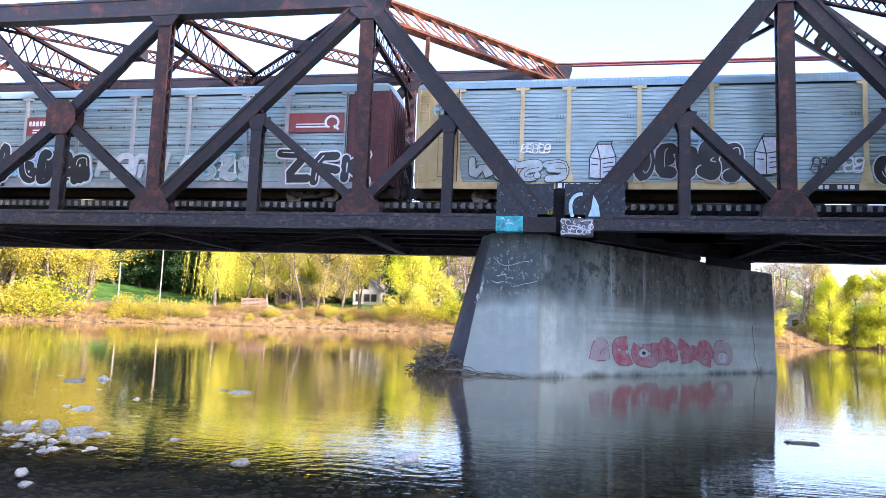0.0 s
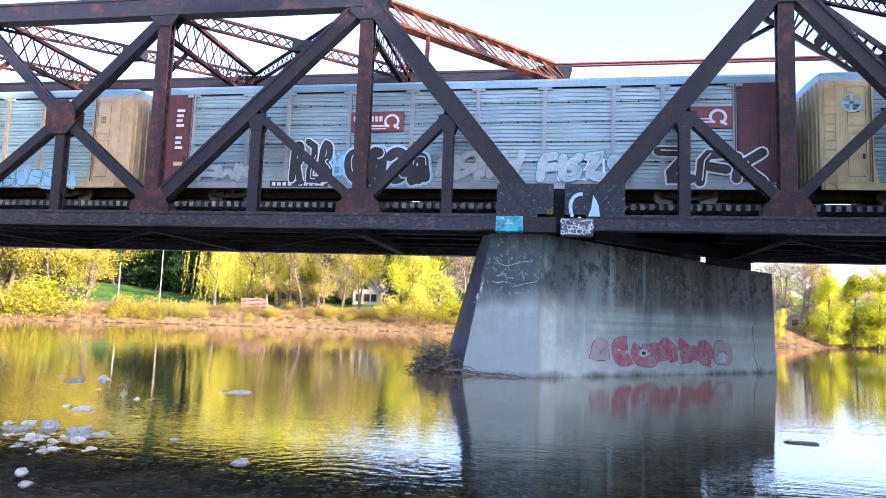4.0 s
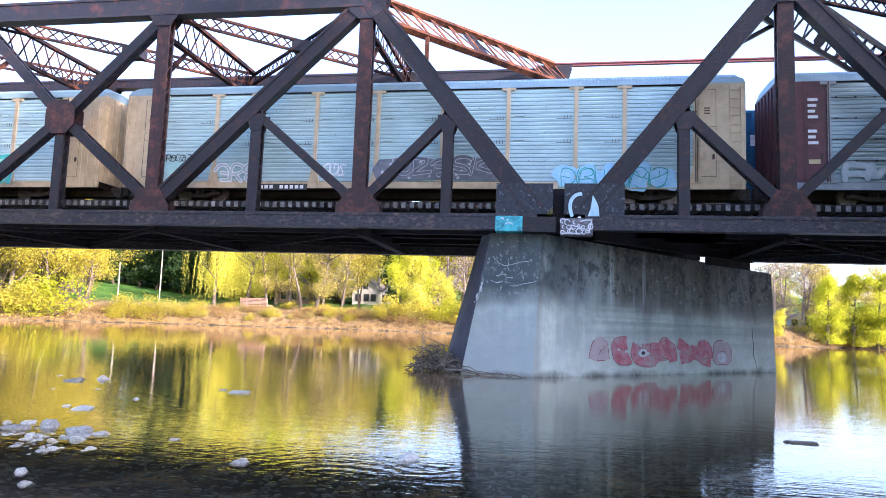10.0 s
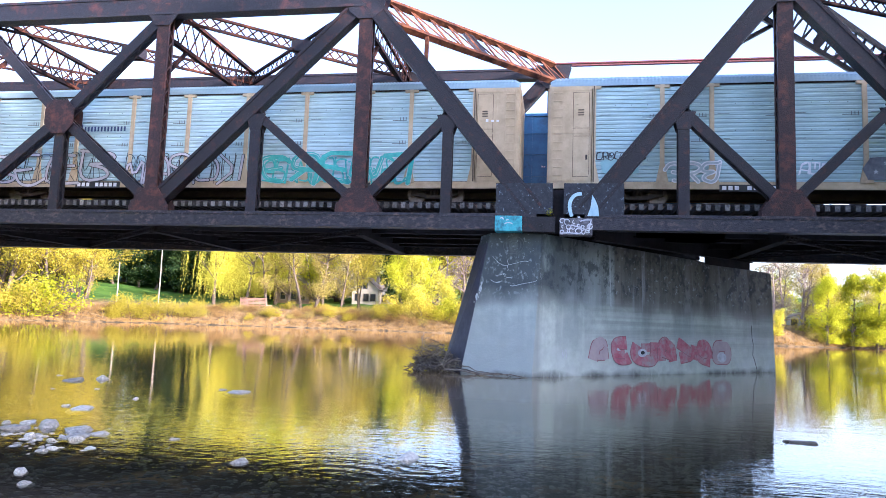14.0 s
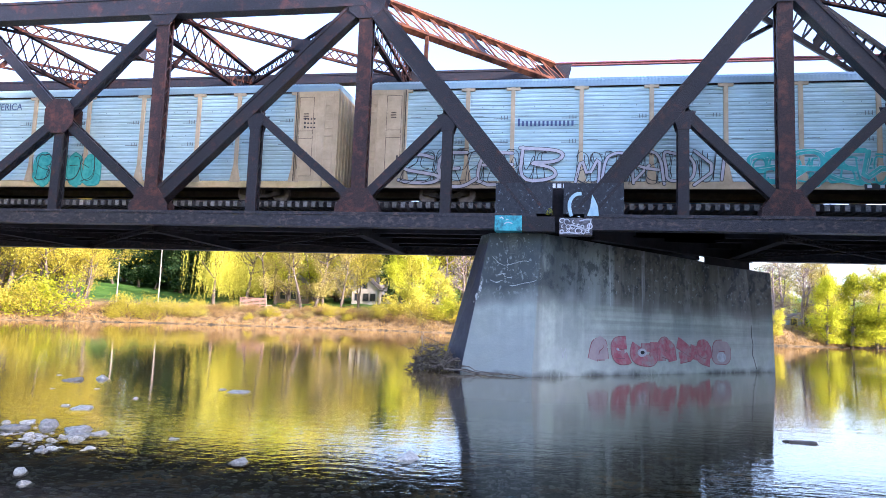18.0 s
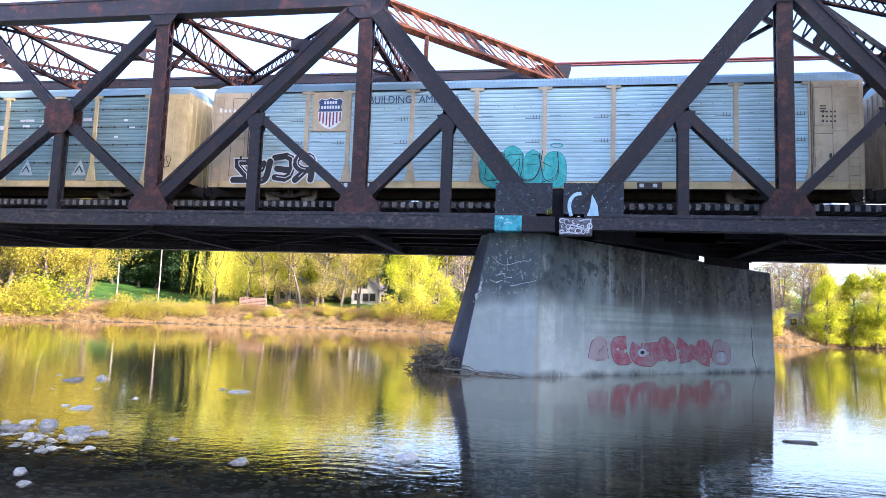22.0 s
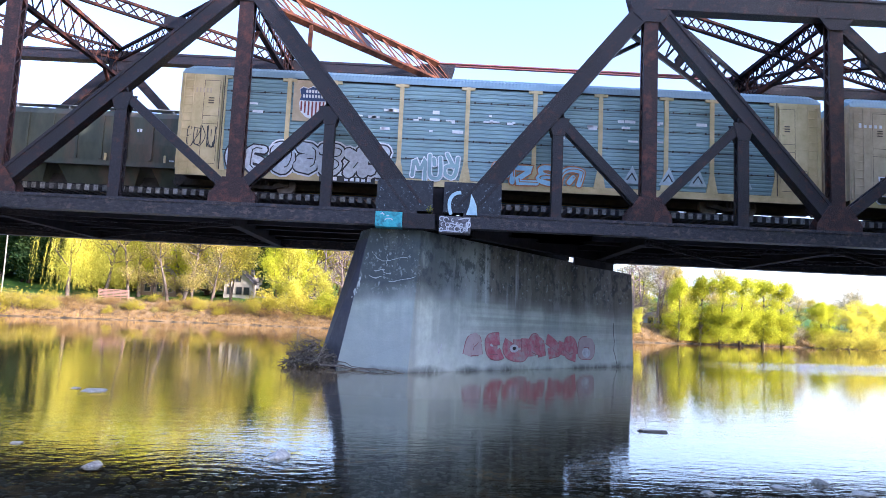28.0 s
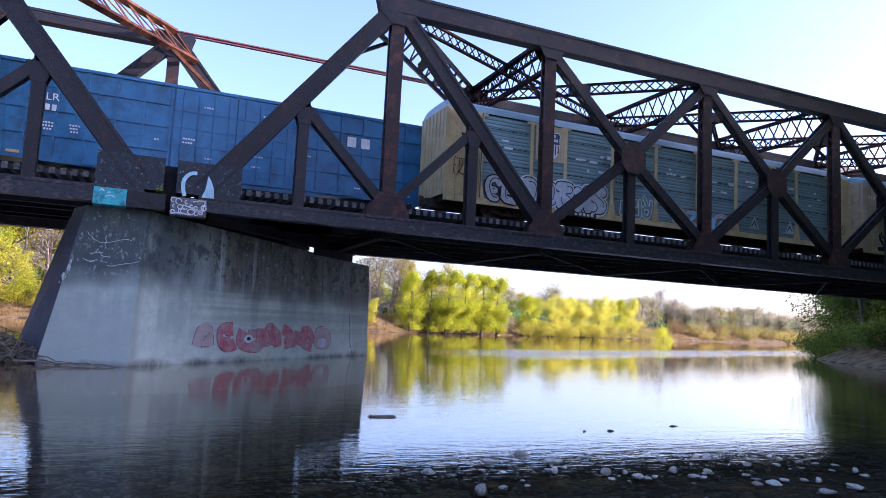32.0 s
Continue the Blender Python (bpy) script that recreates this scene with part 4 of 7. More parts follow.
def seam_mesh(w, z0, z1, lines):
    """Dark lap seams with bolt heads on a side sheet, or the slotted vents beside its edge."""
    m = Mesh()
    h = z1 - z0
    if lines:
        for j in range(1, 5):
            zb = z0 + h * j / 4.7
            m.box(0, w, -0.022, -0.014, zb - 0.03, zb)
            x = 0.2
            while x < w - 0.1:
                m.box(x, x + 0.06, -0.030, 0.004, zb - 0.045, zb + 0.03)
                x += 0.72
        return m
    for k in (0.40, 0.66):
        zb = z0 + h * k
        for q in range(3):
            m.box(w - 0.42 + q * 0.13, w - 0.395 + q * 0.13, -0.010, 0.004, zb + 0.03, zb + 0.20)
        m.box(w - 0.75, w - 0.12, -0.010, 0.004, zb + 0.05, zb + 0.075)
        m.box(0.15, 0.62, -0.010, 0.004, zb + 0.16, zb + 0.18)
    for k in (0.22, 0.52, 0.80):
        for q in (0.30, 0.55, 0.80):
            m.box(w * q, w * q + 0.035, -0.012, 0.004, z0 + h * k, z0 + h * k + 0.035)
    return m


def blob(cx, cz, rx, rz, rgen, n=18, wob=0.16):
    ph = [rgen.uniform(0, 6.28) for _ in range(3)]
    out = []
    for i in range(n):
        a = 2 * math.pi * i / n
        k = 1 + wob * (math.sin(2 * a + ph[0]) * 0.6 + math.sin(3 * a + ph[1]) * 0.5 + math.sin(5 * a + ph[2]) * 0.3)
        c, s = math.cos(a), math.sin(a)
        sq = (abs(c) ** 3 + abs(s) ** 3) ** (-1 / 3)
        out.append((cx + rx * k * c * sq, cz + rz * k * s * sq))
    return out


# spray-painted forms as strokes in a unit box: rings, hooks, snakes, forks and zigzags
STROKES = {
    "ring": ((1, (.5, 1), (.05, 1), (0, .5), (.05, 0), (.5, 0), (.95, 0), (1, .5), (.95, 1), (.45, .98)),),
    "hook": ((1, (.0, .25), (.2, -.05), (.85, 0), (.95, .5), (.85, 1), (.3, .95)), (0, (.35, .52), (.9, .5))),
    "snake": ((1, (1, .85), (.7, 1), (.1, 1), (0, .7), (.4, .52), (1, .4), (.95, 0), (.3, 0), (0, .15)),),
    "cup": ((1, (0, 1), (0, .3), (.2, 0), (.8, 0), (1, .3), (1, 1)), (0, (.5, .55), (.5, .9))),
    "arch": ((1, (0, 0), (.05, .8), (.3, 1), (.7, 1), (.95, .8), (1, 0)), (0, (.1, .35), (.9, .42))),
    "comb": ((0, (1, 1), (.1, .98), (0, .5), (.1, 0), (1, .02)), (0, (.05, .5), (.8, .52))),
    "zig": ((0, (0, .95), (1, 1), (.1, .05), (1, 0)),),
    "fork": ((0, (.05, 0), (0, 1)), (0, (1, 1), (.1, .45), (1, 0))),
    "wave": ((0, (0, 0), (.08, 1), (.5, .3), (.92, 1), (1, 0)),),
    "step": ((0, (0, 1), (.05, .05), (1, 0)), (0, (.4, .5), (.95, .6))),
    "knot": ((1, (0, 0), (.05, 1), (.9, 1), (.95, .55), (.1, .45), (1, .4), (.95, 0), (.05, 0)),),
    "leaf": ((1, (0, 0), (.02, 1), (.8, 1), (1, .65), (.7, .45), (.1, .42)), (0, (.4, .42), (1, 0))),
}
FORMS = sorted(STROKES)


def rounded(pts, times):
    """Cuts the corners of a closed outline."""
    for _ in range(times):
        out = []
        for p, q in zip(pts, pts[1:] + pts[:1]):
            out += [(p[0] * 0.75 + q[0] * 0.25, p[1] * 0.75 + q[1] * 0.25), (p[0] * 0.25 + q[0] * 0.75, p[1] * 0.25 + q[1] * 0.75)]
        pts = out
    return pts


def softened(pts, times=2):
    """Cuts the corners of an open line."""
    for _ in range(times):
        pts = pts[:1] + [(p[0] * k + o[0] * (1 - k), p[1] * k + o[1] * (1 - k)) for p, o in zip(pts, pts[1:]) for k in (0.75, 0.25)] + pts[-1:]
    return pts


def fat_line(m, pts, w, y):
    """A painted stroke with round ends and elbows."""
    ribbon(m, pts, w, y)
    for i, (x, z) in enumerate((pts[0], pts[-1])):
        k = 9
        m.add([(x + w / 2 * math.cos(6.283 * a / k), y - 0.0006 * (len(pts) + i), z + w / 2 * math.sin(6.283 * a / k)) for a in range(k)], [tuple(range(k))])


def spray(car, forms, u0, u1, z0, z1, seed, fill, line, w=0.25, edge=0.05, halo=None, y=YN - 0.056, lap=1.06, inner=True):
    """A piece of spray-painted lettering: fat outlined strokes side by side, from u0 to u1 along the car."""
    rgen = random.Random(seed)
    h, n = z1 - z0, len(forms)
    step = (u1 - u0) / n
    for i, form in enumerate(forms):
        lean, drop, tall = rgen.uniform(-0.08, 0.16), rgen.uniform(-0.05, 0.05) * h, rgen.uniform(0.9, 1.06)
        wide = w * h
        gx0, gw = u0 - HALF + step * i + wide / 2, max(0.12, step * lap - wide)
        lines = []
        flip, turn = rgen.choice((False, True)), rgen.choice((False, True))
        for soft, *pts in STROKES[form]:
            pts = [(1 - px if flip else px, 1 - pz if turn else pz) for px, pz in pts]
            pts = [(gx0 + gw * (px + rgen.uniform(-.13, .13) + lean * (pz - 0.5)), z0 + wide / 2 + drop + (h - wide) * tall * (pz + rgen.uniform(-.10, .10))) for px, pz in pts]
            lines.append(softened(pts, 2 if soft else 1))
        yy = y - 0.014 * (i % 2)
        if halo is not None:
            m = Mesh()
            for pts in lines:
                fat_line(m, pts, wide + edge * 4.2, yy + 0.012)
            part("graffiti_halo", m, halo, car, "soft sprayed border of a graffiti letter")
        m = Mesh()
        for pts in lines:
            fat_line(m, pts, wide + edge * 2, yy)
        outer = part("graffiti_letter", m, line, car, "outlined spray-painted lettering")
        m = Mesh()
        for pts in lines:
            fat_line(m, pts, wide, yy - 0.016)
        part("letter_fill", m, fill, outer)
        if inner and wide > 0.2:
            for pts in lines:
                m = Mesh()
                a, b = sorted((rgen.randint(0, len(pts) // 2), rgen.randint(len(pts) // 2, len(pts) - 1)))
                if b - a > 1:
                    ribbon(m, [(px + wide * 0.22, pz + wide * 0.12) for px, pz in pts[a:b]], edge * 0.7, yy - 0.034)
                    part("letter_line", m, line, outer)


def scrawl(car, u0, u1, z0, z1, seed, material, n=6, w=0.045, y=YN - 0.062):
    """Thin sprayed handwriting: strokes of one can, none of it legible."""
    rgen = random.Random(seed)
    step, h = (u1 - u0) / n, z1 - z0
    for i in range(n):
        m = Mesh()
        flip = rgen.choice((False, True))
        for _, *pts in STROKES[rgen.choice(FORMS)] + STROKES[rgen.choice(FORMS)][:1]:
            lean = rgen.uniform(-0.2, 0.4)
            pts = [(1 - px if flip else px + rgen.uniform(-.15, .15), pz) for px, pz in pts]
            ribbon(m, softened([(u0 - HALF + step * (i + 0.95 * px + lean * (pz - 0.5)), z0 + h * (pz + rgen.uniform(-.1, .1))) for px, pz in pts]), w, y)
        part("graffiti_scrawl", m, material, car, "thin spray-painted scrawl")


def cloud(car, u0, u1, z0, z1, seed, material, label, n=4, y=YN - 0.052):
    """A ragged patch of sprayed paint."""
    rgen = random.Random(seed)
    step = (u1 - u0) / n
    for i in range(n):
        pts = blob(u0 - HALF + step * (i + 0.5), (z0 + z1) / 2 + rgen.uniform(-.08, .08), step * 0.52, (z1 - z0) / 2 * rgen.uniform(0.8, 1.05), rgen, 22, 0.26)
        part("graffiti_fill", Mesh().add([(px, y - 0.003 * (i % 3), pz) for px, pz in pts], [tuple(range(len(pts)))]), material, car, label)


def words(car, text, u0, u1, z, size, material, y=YN - 0.055):
    """Painted words that reach from u0 to u1 along the car."""
    cu = bpy.data.curves.new("lettering", "FONT")
    cu.body, cu.size, cu.extrude = text, size, 0.002
    ob = new("lettering", cu)
    dg = bpy.context.evaluated_depsgraph_get()
    me = bpy.data.meshes.new_from_object(ob.evaluated_get(dg))
    bpy.data.objects.remove(ob)
    me.materials.clear()
    me.materials.append(material)
    wide = max(q.co.x for q in me.vertices)
    o = part("lettering", me, material, car, "painted lettering")
    o.matrix_basis = pose(u0 - HALF, y, z, 90, 0, 0) @ Matrix.Diagonal(((u1 - u0) / wide, 1, 1, 1))


def bars(car, x, z, n, h, material, w=None, backing=None, y=YN - 0.03):
    """A row of short bars for small stencilled marks."""
    w = w or h * 0.6
    if backing is not None:
        part("number_panel", Mesh().box(x - 0.12, x + n * w * 1.5 + 0.08, y - 0.004, y + 0.02, z - 0.07, z + h + 0.07), backing, car)
    for i in range(n):
        part("stencil_mark", Mesh().box(x + i * w * 1.5, x + i * w * 1.5 + w, y - 0.012, y - 0.004, z, z + h), material, car)


def wheel_set(parent, x):
    for s in (-0.72, 0.72):
        k = -1 if s < 0 else 1
        m = Mesh().cyl((x, s - 0.065, 0.42), (x, s + 0.065, 0.42), 0.42, 20).cyl((x, s - k * 0.065, 0.42), (x, s - k * 0.095, 0.42), 0.45, 20).cyl((x, s + k * 0.065, 0.42), (x, s + k * 0.16, 0.42), 0.12, 10)
        part("wheel", m, wheel_m, parent)


def bogie(car, x):
    t = part("truck", Mesh().box(x - 0.2, x + 0.2, -1.0, 1.0, 0.4, 0.62), truck_m, car)
    for y in (-1.0, 1.0):
        m = Mesh()
        m.beam((x - 1.05, y, 0.46), (x - 0.35, y, 0.30), 0.18, 0.14).beam((x + 1.05, y, 0.46), (x + 0.35, y, 0.30), 0.18, 0.14).beam((x - 0.4, y, 0.28), (x + 0.4, y, 0.28), 0.16, 0.14)
        m.beam((x - 1.05, y, 0.52), (x, y, 0.66), 0.14, 0.14).beam((x + 1.05, y, 0.52), (x, y, 0.66), 0.14, 0.14)
        part("side_frame", m, truck_m, t)
        for q in (-0.16, 0.0, 0.16):
            part("spring", Mesh().cyl((x + q, y, 0.30), (x + q, y, 0.62), 0.06, 8), truck_m, t)
    for q in (-0.87, 0.87):
        wheel_set(t, x + q)


def ladder(car, x, z0, z1, material, y=YN - 0.10):
    m = Mesh()
    for q in (0, 0.42):
        m.beam((x + q, y, z0), (x + q, y, z1), 0.04, 0.03)
        for z in (z0 + 0.1, z1 - 0.1):
            m.box(x + q - 0.02, x + q + 0.02, y, YN, z, z + 0.04)
    z = z0 + 0.2
    while z < z1 - 0.1:
        m.cyl((x, y, z), (x + 0.42, y, z), 0.016, 6)
        z += 0.36
    part("ladder", m, material, car)


def autorack(label, panel_m, post_m, end_m, sill_m, shield=None, posts=POSTS, seams=False):
    car = thing("autorack_car", label, "railway car", "train cars")
    L = 2 * HALF
    x0 = -HALF
    S0, S1, EA, RT = 0.55, 0.86, 5.04, 5.66
    part("side_sill", Mesh().box(-HALF, HALF, YN - 0.01, YN + 0.10, S0 + 0.02, S1).box(-HALF + 1.2, HALF - 1.2, YN - 0.06, YN + 0.04, S0, S0 + 0.07).box(-HALF, HALF, -YN - 0.1, -YN + 0.01, S0, S1), sill_m, car)
    part("underframe", Mesh().box(-HALF + 0.2, HALF - 0.2, -1.45, 1.45, 0.62, 0.86).box(-HALF - 0.35, HALF + 0.35, -0.3, 0.3, 0.35, 0.8), truck_m, car)
    part("inner_deck", Mesh().box(-HALF + 0.3, HALF - 0.3, YN + 0.14, -YN - 0.14, 0.87, 5.15), truck_m, car)
    edges = posts
    for a, b in zip(edges, edges[1:]):
        w = b - a - 0.16
        for side in (1, -1):
            o = part("side_panel", panel_mesh(w, S1 + 0.02, EA - 0.06), panel_m, car)
            if side > 0:
                tagged(part("seams_and_vents", seam_mesh(w, S1 + 0.02, EA - 0.06, seams), truck_m if seams else vent_m, o), kind="stuff")
            o.matrix_basis = pose(x0 + a + 0.08, YN + 0.02, 0) if side > 0 else pose(x0 + b - 0.08, -YN - 0.02, 0, 0, 0, 180)
    for p in posts:
        for side in (-1, 1):
            y = YN if side < 0 else -YN
            m = Mesh().box(x0 + p - 0.09, x0 + p + 0.09, y + (-0.05 if side < 0 else -0.04), y + (0.04 if side < 0 else 0.05), S1, EA)
            m.plate([(x0 + p - 0.26, S1 - 0.05), (x0 + p + 0.26, S1 - 0.05), (x0 + p + 0.09, S1 + 0.8), (x0 + p - 0.09, S1 + 0.8)], y - 0.045, y + 0.045)
            m.box(x0 + p - 0.3, x0 + p + 0.3, y - 0.055, y + 0.055, EA - 0.14, EA - 0.02)
            part("side_post", m, post_m, car)
    for s in (-1, 1):
        xa, xb = (x0 + 0.02, x0 + posts[0]) if s < 0 else (x0 + posts[-1], x0 + L - 0.02)
        for y in (YN, -YN):
            sec = part("end_section", Mesh().box(xa, xb, y - 0.03, y + 0.03, S1, EA), end_m, car)
            for xr in (xa + 0.05, xb - 0.12, (xa + xb) / 2 - 0.03):
                part("stiffener", Mesh().box(xr, xr + 0.07, y - 0.05, y + 0.05, S1, EA), end_m, sec)
            for zr in (S1 + 0.06, S1 + 2.1, EA - 0.2):
                part("cross_rail", Mesh().box(xa, xb, y - 0.045, y + 0.045, zr, zr + 0.06), end_m, sec)
            if y < 0:
                xm = (xa + xb) / 2
                xd = xa + 0.16 if s > 0 else xm + 0.08
                part("access_panel", Mesh().box(xd, xd + 0.62, y - 0.042, y, S1 + 0.25, S1 + 1.95), end_m, sec)
                for zs in (S1 + 0.22, S1 + 1.97, S1 + 2.32, S1 + 3.9):
                    part("door_seam", Mesh().box(xd - 0.03, xd + 0.65, y - 0.036, y - 0.030, zs, zs + 0.018), seam_m, sec)
                for xs in (xd - 0.035, xd + 0.64):
                    part("door_seam", Mesh().box(xs, xs + 0.018, y - 0.036, y - 0.030, S1 + 0.22, S1 + 3.92), seam_m, sec)
                part("end_gap", Mesh().box(xa - 0.03 if s > 0 else xb - 0.02, xa + 0.02 if s > 0 else xb + 0.03, y - 0.056, y, S1, EA - 0.02), seam_m, sec)
                for q in range(3):
                    part("sign_plate", Mesh().box(xd + 0.18, xd + 0.42, y - 0.047, y - 0.04, S1 + 3.1 - 0.11 * q, S1 + 3.15 - 0.11 * q), seam_m, sec)
                part("latch", Mesh().box(xd + 0.5, xd + 0.58, y - 0.09, y - 0.04, S1 + 0.95, S1 + 1.15), truck_m, sec)
                for q in range(5):
                    part("bracket", Mesh().box(xd + 0.1, xd + 0.2, y - 0.06, y - 0.03, S1 + 2.4 + q * 0.32, S1 + 2.44 + q * 0.32), end_m, sec)
        xe = -HALF if s < 0 else HALF
        d = part("end_door", Mesh().box(xe - 0.04, xe + 0.04, YN, -YN, S1, EA + 0.1), end_m, car)
        for k in range(7):
            y = YN + 0.25 + k * 0.45
            part("door_rib", Mesh().box(min(xe + s * 0.04, xe + s * 0.09), max(xe + s * 0.04, xe + s * 0.09), y, y + 0.08, S1, EA), end_m, d)
        ladder(car, (xa + 0.1) if s < 0 else (xb - 0.56), S1 - 0.3, EA - 0.1, end_m)
        part("coupler", Mesh().box(min(xe, xe + s * 0.56), max(xe, xe + s * 0.56), -0.14, 0.14, 0.5, 0.78).cyl((xe + s * 0.5, 0, 0.4), (xe + s * 0.5, 0, 0.9), 0.13, 8), truck_m, car)
        part("hose", Mesh().tube([(xe + s * q, -0.4 + q * 0.2, 0.55 - 0.3 * math.sin(q * 5)) for q in (0, 0.15, 0.3, 0.45, 0.6)], [0.03] * 5), truck_m, car)
        bogie(car, s * 10.3)
    # roof: an angled eave board with fine corrugation above it
    r = Mesh()
    prof = [(YN - 0.03, EA), (YN - 0.02, EA + 0.05), (YN + 0.10, EA + 0.30), (YN + 0.55, RT - 0.06), (0, RT), (-YN - 0.55, RT - 0.06), (-YN - 0.10, EA + 0.30), (-YN + 0.02, EA + 0.05), (-YN + 0.03, EA)]
    xs = np.linspace(-HALF, HALF, 375)
    for i, x in enumerate(xs):
        up = 0.022 if i % 2 else 0
        k = 0.72 + 0.28 * min(1.0, (HALF - abs(x)) / 0.25)
        r.v += [(x, y, EA + (z - EA) * k + (up if z > EA + 0.2 else 0)) for y, z in prof]
    n = len(prof)
    for i in range(len(xs) - 1):
        for j in range(n - 1):
            r.f.append((i * n + j, (i + 1) * n + j, (i + 1) * n + j + 1, i * n + j + 1))
    r.f += [tuple(range(n)), tuple(len(r.v) - 1 - j for j in range(n))]
    part("roof", r, roof_m, car)
    if shield:
        badge(car, x0 + shield, 3.92)
    return car


def badge(car, x, z, s=1.0):
    """A striped shield on a plain sheet."""
    part("badge_sheet", Mesh().box(x - 0.85 * s, x + 0.85 * s, YN - 0.045, YN - 0.01, 3.16, 4.98), tan if s == 1.0 else yellow, car)
    out = [(0, -0.78), (0.30, -0.66), (0.52, -0.42), (0.58, -0.05), (0.50, 0.25), (0.60, 0.55), (0.45, 0.68), (0.22, 0.62), (0, 0.72), (-0.22, 0.62), (-0.45, 0.68), (-0.60, 0.55), (-0.50, 0.25), (-0.58, -0.05), (-0.52, -0.42), (-0.30, -0.66)]
    m = Mesh().plate([(x + a, z + 0.1 + b) for a, b in out], YN - 0.052, YN - 0.046)
    part("badge", m, white_m, car, "white shield")
    top = [(0.57, 0.05), (0.50, 0.25), (0.57, 0.53), (0.44, 0.64), (0.22, 0.58), (0, 0.68), (-0.22, 0.58), (-0.44, 0.64), (-0.57, 0.53), (-0.50, 0.25), (-0.57, 0.05)]
    part("badge_top", Mesh().plate([(x + a, z + 0.1 + b) for a, b in top], YN - 0.058, YN - 0.053), navy_m, car, "navy top of the shield")
    for k in range(-3, 4):
        h = 0.72 - abs(k) * 0.09
        m = Mesh().box(x + k * 0.16 - 0.035, x + k * 0.16 + 0.035, YN - 0.058, YN - 0.053, z + 0.1 - h + 0.04, z + 0.12)
        part("badge_stripe", m, sign_red, car)
    for n, zz in ((5, 0.40), (7, 0.18)):
        for i in range(n):
            m = Mesh().box(x + (i - n / 2) * 0.13 + 0.02, x + (i - n / 2) * 0.13 + 0.11, YN - 0.064, YN - 0.059, z + 0.1 + zz, z + 0.1 + zz + 0.14)
            part("badge_mark", m, white_m, car)


cars = []
c = autorack("grey corrugated autorack car with faded yellow posts and graffiti", grey_galv, yellow, yellow, yellow)
cars.append(c)
c = autorack("grey corrugated autorack car with maroon ends and red signs", grey_galv, grey_post, maroon, grey_post, seams=True)
cars.append(c)
c = autorack("pale corrugated autorack car with tan posts and graffiti", blue_galv, tan, tan, tan)
cars.append(c)
c = autorack("bright pale blue corrugated autorack car with tan posts", bright_galv, tan, tan, tan)
cars.append(c)
c = autorack("bright corrugated autorack car with a striped shield and tan ends", bright_galv, tan, tan, yellow, shield=5.75)
cars.append(c)
c = autorack("weathered corrugated autorack car with yellow posts and a striped shield", dark_galv, yellow, yellow, yellow, shield=5.70, seams=True)
cars.append(c)

# paint on the cars; places run from each car's left end
faded_white = mat("faded_white_paint", (0.34, 0.42, 0.44), (0.50, 0.58, 0.60), 5.0, 0.7, 0, 0.1)
rose_white = mat("rosy_white_paint", (0.42, 0.42, 0.46), (0.56, 0.54, 0.58), 4.0, 0.7, 0, 0.1)
star_grey = mat("dark_grey_spray_paint", (0.10, 0.115, 0.14), (0.20, 0.22, 0.25), 4.0, 0.7, 0, 0.1)
deep_teal = mat("deep_teal_spray_paint", (0.025, 0.24, 0.23), (0.05, 0.38, 0.34), 3.0, 0.7, 0, 0.05)
orange_m = mat("orange_spray_paint", (0.42, 0.17, 0.08), (0.55, 0.26, 0.12), 3.0, 0.7, 0, 0.05)


def number_panel(car, u0, u1, z0, z1, dark=True):
    """A dark panel with bars for the stencilled car number."""
    y = YN - 0.06
    if dark:
        part("number_panel", Mesh().box(u0 - HALF, u1 - HALF, y - 0.004, y + 0.02, z0, z1), black_m, car)
    n = max(3, int((u1 - u0) / 0.26))
    w = (u1 - u0 - 0.2) / n
    for i in range(n):
        if i == n * 2 // 5:
            continue
        x = u0 - HALF + 0.1 + i * w
        part("stencil_mark", Mesh().box(x, x + w * 0.68, y - 0.010, y - 0.003, z0 + 0.06, z1 - 0.06), white_m if dark else black_m, car)


def wordmark(car, u0, u1, z0, z1, n, material, y=YN - 0.06):
    """Plain bars in place of a lettered name, with taller ends as capitals have."""
    w = (u1 - u0) / n
    for i in range(n):
        x, k = u0 - HALF + i * w, 1.0 if i == 0 else 0.68
        part("name_mark", Mesh().box(x, x + w * 0.5, y - 0.006, y + 0.004, z0, z0 + (z1 - z0) * k), material, car)


